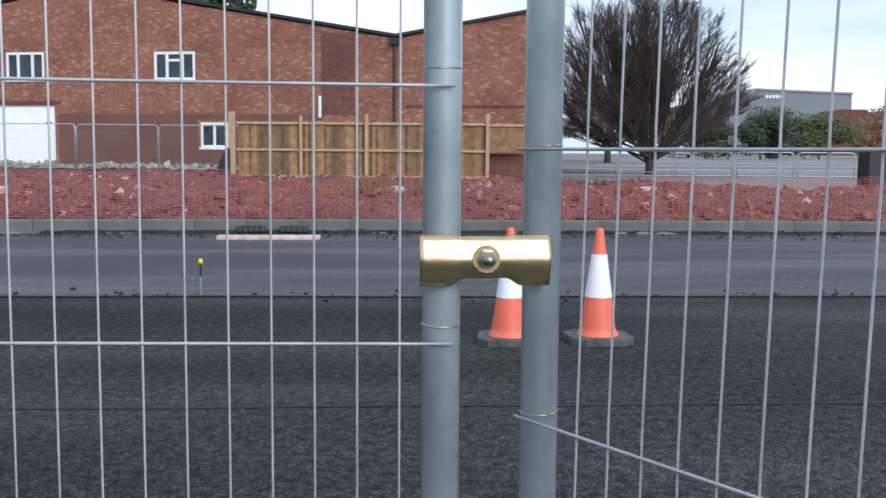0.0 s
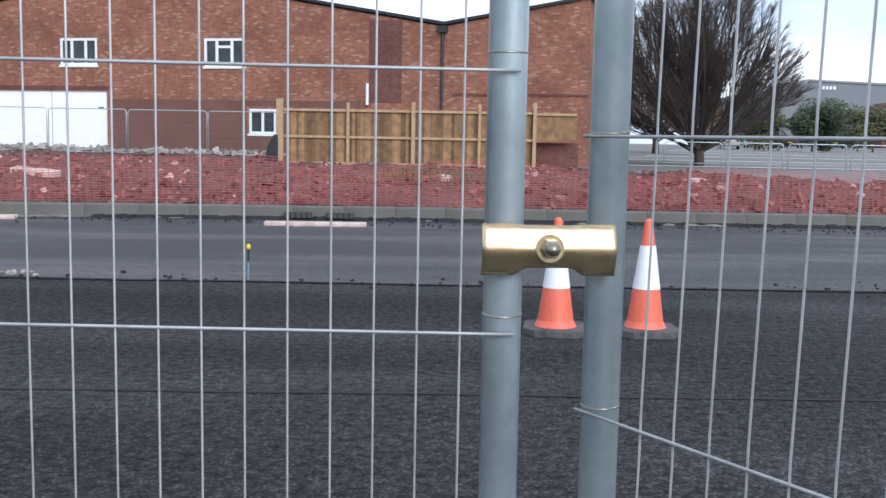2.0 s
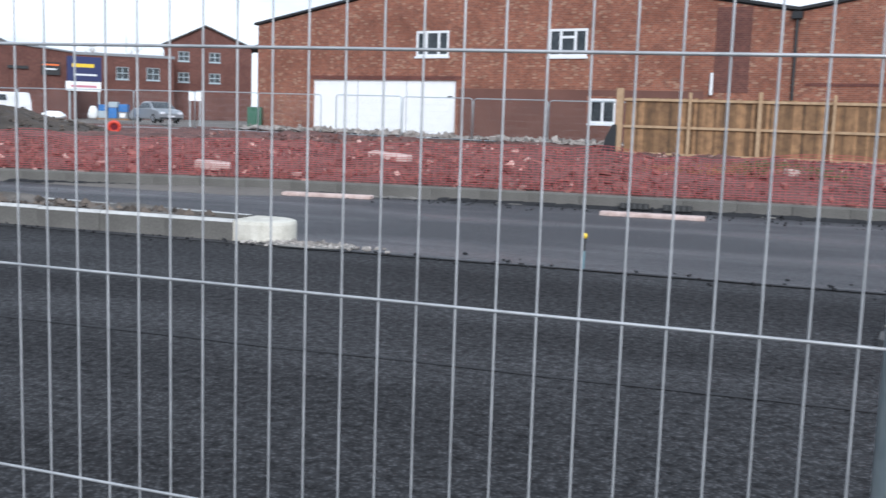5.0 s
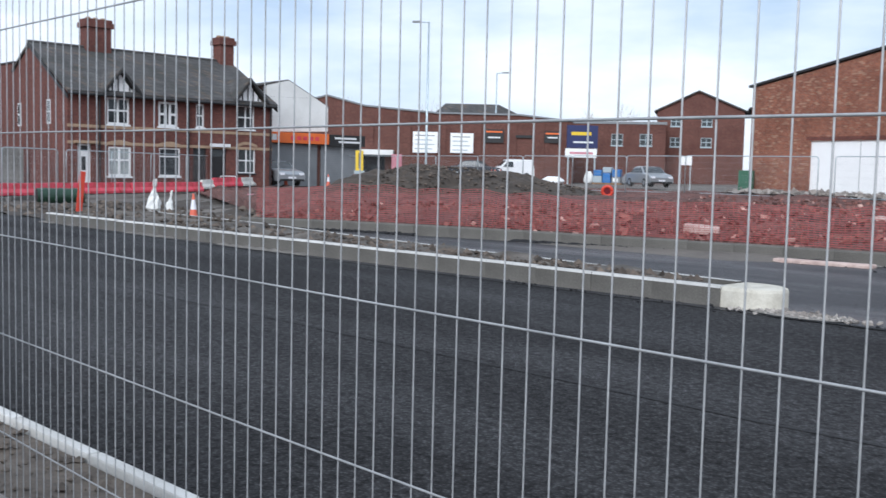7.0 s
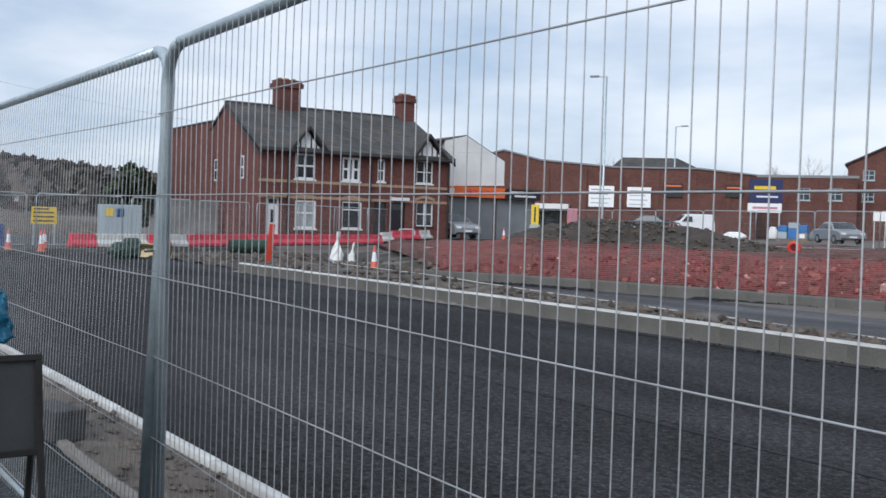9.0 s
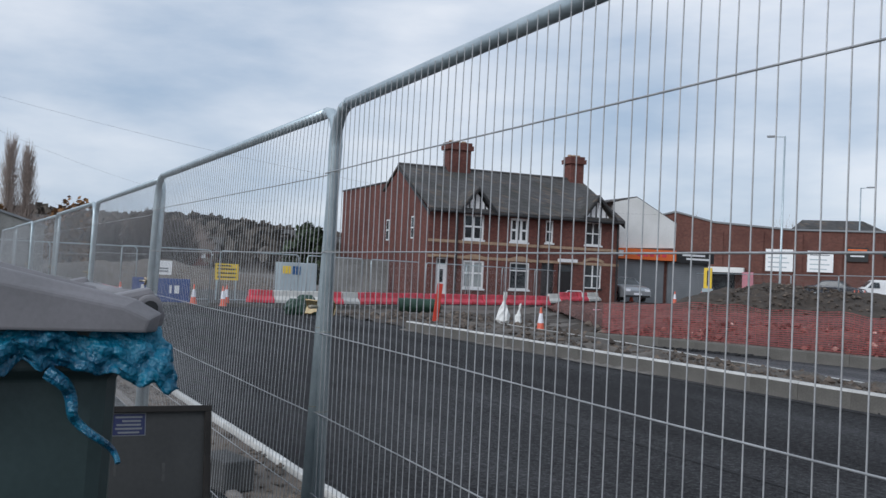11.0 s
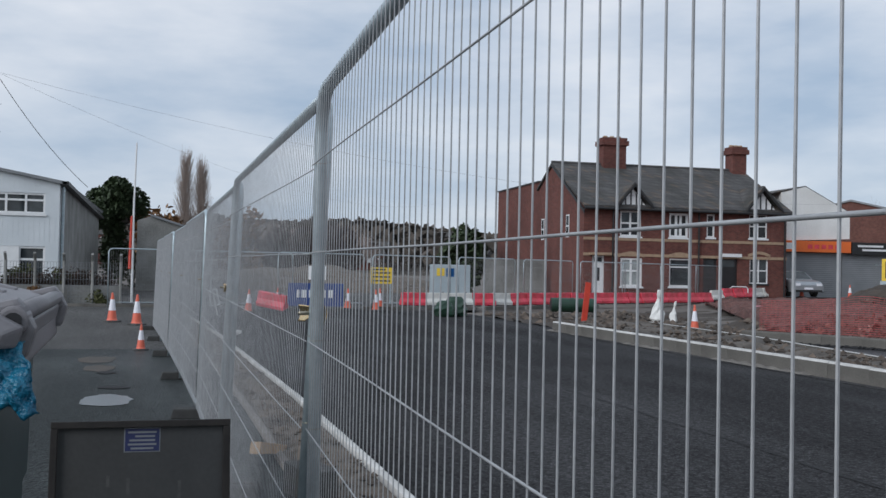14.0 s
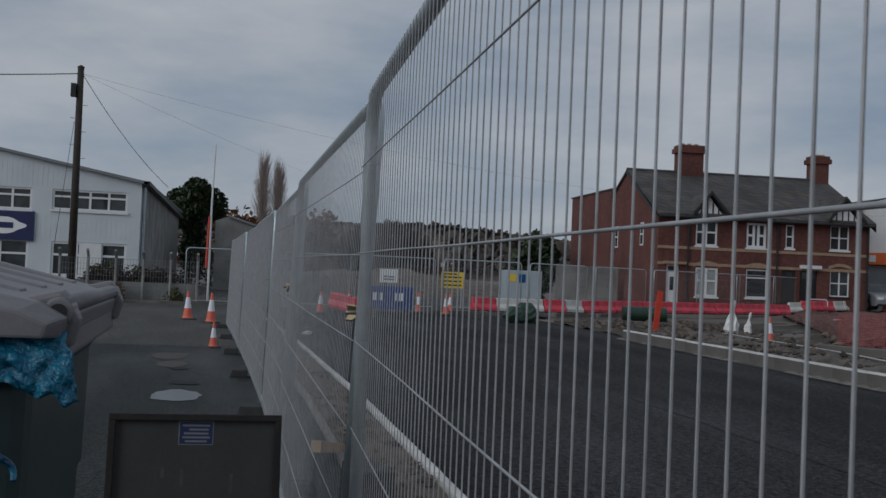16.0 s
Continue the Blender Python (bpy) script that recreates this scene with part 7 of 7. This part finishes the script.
part("body", Geo().loft([rrect(0.44, 0.29, 0.14), rrect(0.46, 0.305, 0.45), rrect(0.463, 0.308, 0.5), rrect(0.475, 0.322, 0.52), rrect(0.483, 0.328, 0.86), rrect(0.493, 0.338, 0.88), rrect(0.50, 0.345, 1.22), rrect(0.52, 0.36, 1.24), rrect(0.52, 0.365, 1.3), rrect(0.525, 0.385, 1.33)]), BINBODY, wb, "dark green moulded plastic body", smooth=False, bevel=0.006)
sec = lambda x, k: [(x, 0.405 - k, 1.325), (x, 0.415 - k, 1.365 - k * 0.4), (x, 0.36 - k, 1.395 - k * 0.6), (x, 0.1, 1.45 - k), (x, -0.3 + k, 1.525 - k), (x, -0.4 + k, 1.49 - k), (x, -0.405 + k, 1.33)]
lid = part("lid", Geo().loft([sec(-0.56, 0.03), sec(-0.535, 0.0), sec(0.535, 0.0), sec(0.56, 0.03)]), BINLID, wb, "sloping grey ribbed lid", bevel=0.006)
for k in range(4):
    x = -0.4 + k * 0.25
    part("rib", Geo().loft([[(x - 0.05, y_, z_ - 0.012), (x - 0.03, y_, z_ + 0.012), (x + 0.03, y_, z_ + 0.012), (x + 0.05, y_, z_ - 0.012)] for y_, z_ in ((0.3, 1.402), (0.1, 1.449), (-0.29, 1.522))]), BINLID, lid, bevel=0.004)
part("lid_handle", Geo().tube([(0.5, 0.40, 1.385), (-0.5, 0.40, 1.385)], 0.02, 10), BINLID, wb, "grey lid grab rail", smooth=True)
for x in (0.46, -0.46):
    h_ = part("hinge_boss", Geo().tube([(x - 0.035, 0.395, 1.375), (x + 0.045, 0.395, 1.375)], 0.029, 16), BINLID, wb, smooth=False, bevel=0.006)
    part("pivot", Geo().tube([(x + 0.03, 0.395, 1.375), (x + 0.05, 0.395, 1.375)], 0.0165, 12), BLACK, h_)
    part("lug", Geo().prism([(0.3, 1.30), (0.42, 1.30), (0.435, 1.36), (0.4, 1.42), (0.32, 1.40)], x - 0.03, x + 0.03, "x"), BINLID, wb, bevel=0.012)
part("front_rim", Geo().box(-0.5, 0.5, 0.35, 0.405, 1.27, 1.34), BINLID, wb, "grey moulded front rim", bevel=0.012)
for x in (-0.32, 0.32):
    for y in (-0.2, 0.2):
        part("castor", Geo().tube([(x - 0.025, y, 0.075), (x + 0.025, y, 0.075)], 0.075, 14), RUBBER, wb)
part("drip_stain", Geo().tube([(0.468, 0.25, 1.15), (0.462, 0.2, 0.98), (0.46, 0.1, 0.86), (0.458, -0.1, 0.84)], 0.006, 5), STEELTANK, wb, "pale drip line")
# blue sack pinched under the lid
g = Geo()
NU, NV = 96, 22
rs = random.Random(77)
for i in range(NU):
    for j in range(NV):
        u, v = i / (NU - 1), j / (NV - 1)
        fold = abs(nz(u * 9 + v * 1.0, v * 0.9 - u * 1.2, 1.0, 3.0)) * 0.09 + abs(nz(u * 19 - v * 1.6, v * 1.8 + u * 2, 1.0, 8.0)) * 0.05
        x = 0.515 + 0.05 * math.sin(v * 1.9) * (0.6 + 0.4 * math.sin(u * 7)) + fold * (0.35 + 0.65 * v) + rs.uniform(-0.0018, 0.0018)
        y = -0.34 + 0.76 * u + 0.05 * v * (u - 0.35) + 0.02 * nz(u * 4, v * 4, 1.0) + rs.uniform(-0.0015, 0.0015)
        drop = 0.092 + 0.022 * math.sin(u * 6.5 + 0.4) + 0.02 * math.exp(-((u - 0.93) / 0.08) ** 2) + 0.025 * nz(u * 11, 1, 2)
        g.v.append((x, y, 1.338 - (drop + 0.018) * v + 0.01 * nz(u * 14, v * 8, 1.0)))
        if i and j:
            k = i * NV + j
            g.f += [(k - NV - 1, k - NV, k), (k - NV - 1, k, k - 1)] if (i + j) % 2 else [(k - NV - 1, k - NV, k - 1), (k - NV, k, k - 1)]
sack = thing("blue_sack", "torn glossy blue plastic sack hanging from under the bin lid", "plastic sack", binm)
hang = part("crumpled_sheet", g, BAG, sack, smooth=True)
md = hang.modifiers.new("thick", "SOLIDIFY")
md.thickness = 0.002
g = Geo().tube([(0.54 + 0.01 * math.sin(20 * t), 0.19 + 0.14 * t + 0.015 * math.sin(9 * t), 1.24 - 0.19 * t) for t in steps(0, 1, 0.04)], 0.016, 7, 0.006)
part("twisted_tail", g, BAG, sack, "twisted tail of the sack")

sb_ = thing("road_sign_board", "dark folding road sign seen from its back", "sign", pose(-3.84, 0.305, 0.02, -8, 0, 90))
W_, H0, H1 = 0.63, 0.53, 0.915
part("plate", Geo().box(0.02, W_ - 0.02, -0.004, 0.012, H0 + 0.02, H1 - 0.02), SIGNG, sb_, "blank grey back of the sign plate")
for a in ((0, W_, H1 - 0.025, H1), (0, W_, H0, H0 + 0.025), (0, 0.025, H0 + 0.025, H1 - 0.025), (W_ - 0.025, W_, H0 + 0.025, H1 - 0.025)):
    part("frame_bar", Geo().box(a[0], a[1], -0.022, 0.012, a[2], a[3]), SIGNF, sb_, bevel=0.003)
for x in (0.012, W_ - 0.012):
    part("leg", Geo().tube([(x, 0.0, H0 + 0.2), (x, -0.06, 0.02)], 0.014, 6), SIGNF, sb_)
    part("rear_leg", Geo().tube([(x, 0.02, H1 - 0.05), (x, 0.34, 0.02)], 0.014, 6), SIGNF, sb_)
pl = part("maker_plate", Geo().box(0.255, 0.375, -0.0065, -0.004, 0.805, 0.885), NAVY, sb_, "small navy maker's plate")
part("plate_border", Geo().box(0.251, 0.379, -0.0052, -0.004, 0.801, 0.889), SHUT, pl)
for k, (a, b) in enumerate(((0.265, 0.365), (0.29, 0.36), (0.27, 0.36), (0.265, 0.365), (0.275, 0.355))):
    part("lettering_bar", Geo().box(a, b, -0.0075, -0.0065, 0.869 - k * 0.0145, 0.876 - k * 0.0145), SHUT, pl)
for x, z, h in ((0.2, 0.7, 0.04), (0.27, 0.68, 0.06), (0.45, 0.66, 0.07)):
    part("smudge", Geo().box(x - 0.006, x + 0.006, -0.0052, -0.004, z - h / 2, z + h / 2), SMUDGE, sb_)
# scraps by the fence foot
solid("wood_scrap", Geo().prism([(0, 0), (0.9, 0.03), (0.88, 0.1), (0.02, 0.09)], -0.04, 0.04), WOODP, "broken board end lying by the fence", "timber scrap", pose(-7.6, 1.35, 0.12, 0, 12, 160), bevel=0.006)
solid("concrete_block", Geo().box(-0.22, 0.22, -0.11, 0.11, 0, 0.2), BLOCK, "dark ribbed rubber block in the dirt strip", "block", pose(-6.6, 1.62, 0.02, 0, 0, 12), bevel=0.012)
solid("plastic_litter", Geo().tube([(0.15 * math.sin(3 * t) + 0.35 * t, 0.1 * math.cos(5 * t), 0.05 + 0.03 * math.sin(7 * t)) for t in steps(0, 2.2, 0.12)], 0.02, 5), RENDERW, "shredded pale plastic strip on the dirt", "litter", pose(-22.6, 2.2, 0), smooth=True)


def blot(name, label, x, y, rx, ry, z, material, sd):
    g = Geo()
    n = 30
    g.v = [(x + rx * math.cos(t) * (1 + 0.35 * nz(math.cos(t) * 1.5, math.sin(t) * 1.5, 1, sd)), y + ry * math.sin(t) * (1 + 0.35 * nz(math.cos(t), math.sin(t), 2, sd + 3)), z) for t in (2 * math.pi * i / n for i in range(n))]
    g.f = [tuple(range(n))]
    solid(name, g, material, label, name.replace("_", " "), kind="structure")


blot("puddle", "shallow puddle on the footway", -11.6, 0.1, 0.5, 0.28, 0.010, PUDDLE, 1)
blot("mud_stain", "pale dried mud on the footway", -15.1, -0.2, 0.45, 0.22, 0.009, STAIN, 2)
blot("damp_patch", "dark damp patch on the footway", -12.78, 0.13, 0.17, 0.18, 0.012, TAR, 3)
blot("damp_patch", "dark damp patch on the footway", -14.5, -0.05, 0.17, 0.13, 0.013, TAR, 4)
blot("mud_stain", "pale dried mud on the footway", -16.45, -0.3, 0.6, 0.27, 0.009, STAIN, 5)

# ---- gully and marker on the road ----
gl = thing("gully_pit", "unfinished road gully with pinkish mortar edge", "gully", pose(-1.62, 16.9, 0.0, 0, 0, 2))
part("mortar_edge", Geo().prism([(-0.85 + 0.17 * k, -0.3 - 0.06 * nz(k, 1, 0.9) - 0.04 * (k % 2)) for k in range(11)] + [(0.85 - 0.17 * k, -0.04 + 0.06 * nz(k, 5, 0.8)) for k in range(11)], 0.0, 0.07, "z"), SLABM, gl, "pinkish mortar edging", bevel=0.02)
for x in (-0.4, 0.35):
    gr = part("grating", Geo().box(x - 0.25, x + 0.25, 0.95, 1.02, 0.04, 0.14), BLACK, gl)
    for k in range(5):
        part("grate_bar", Geo().box(x - 0.22 + k * 0.1, x - 0.17 + k * 0.1, 0.93, 0.95, 0.05, 0.13), SIGNG, gr)
gl2 = copy_thing(gl, pose(-7.6, 17.15, 0.0, 0, 0, 8))
tagged(gl2, "unfinished road gully with pale mortar edge")
mk = thing("survey_marker", "thin blue survey peg with a yellow cap", "survey marker", pose(-1.57, 10.15, 0.0, 2, 1, 0))
part("peg", Geo().tube([(0, 0, 0), (0, 0, 0.2)], 0.012, 8), PEG, mk)
part("upper_peg", Geo().tube([(0, 0, 0.2), (0, 0, 0.33)], 0.01, 8), BLACK, mk)
part("cap", Geo().lathe([(0.022, 0.33), (0.025, 0.355), (0.018, 0.378), (0.004, 0.385)], 12), YELLOW, mk, smooth=True)
rng = random.Random(11)
g = Geo()
for i in range(420):
    x, y = rng.uniform(-9, 9), rng.choice((rng.gauss(10.15, 0.2), rng.gauss(17.4, 0.35), rng.gauss(17.4, 0.35)))
    r = rng.uniform(0.008, 0.022)
    g.box(-r, r, -r * 0.8, r * 0.8, 0, r, pose(x, y, 0.006, rng.uniform(-20, 20), rng.uniform(-20, 20), rng.uniform(0, 90)))
solid("loose_chippings", g, TAR, "loose dark chippings and crumbs on the road", "chippings", kind="stuff")
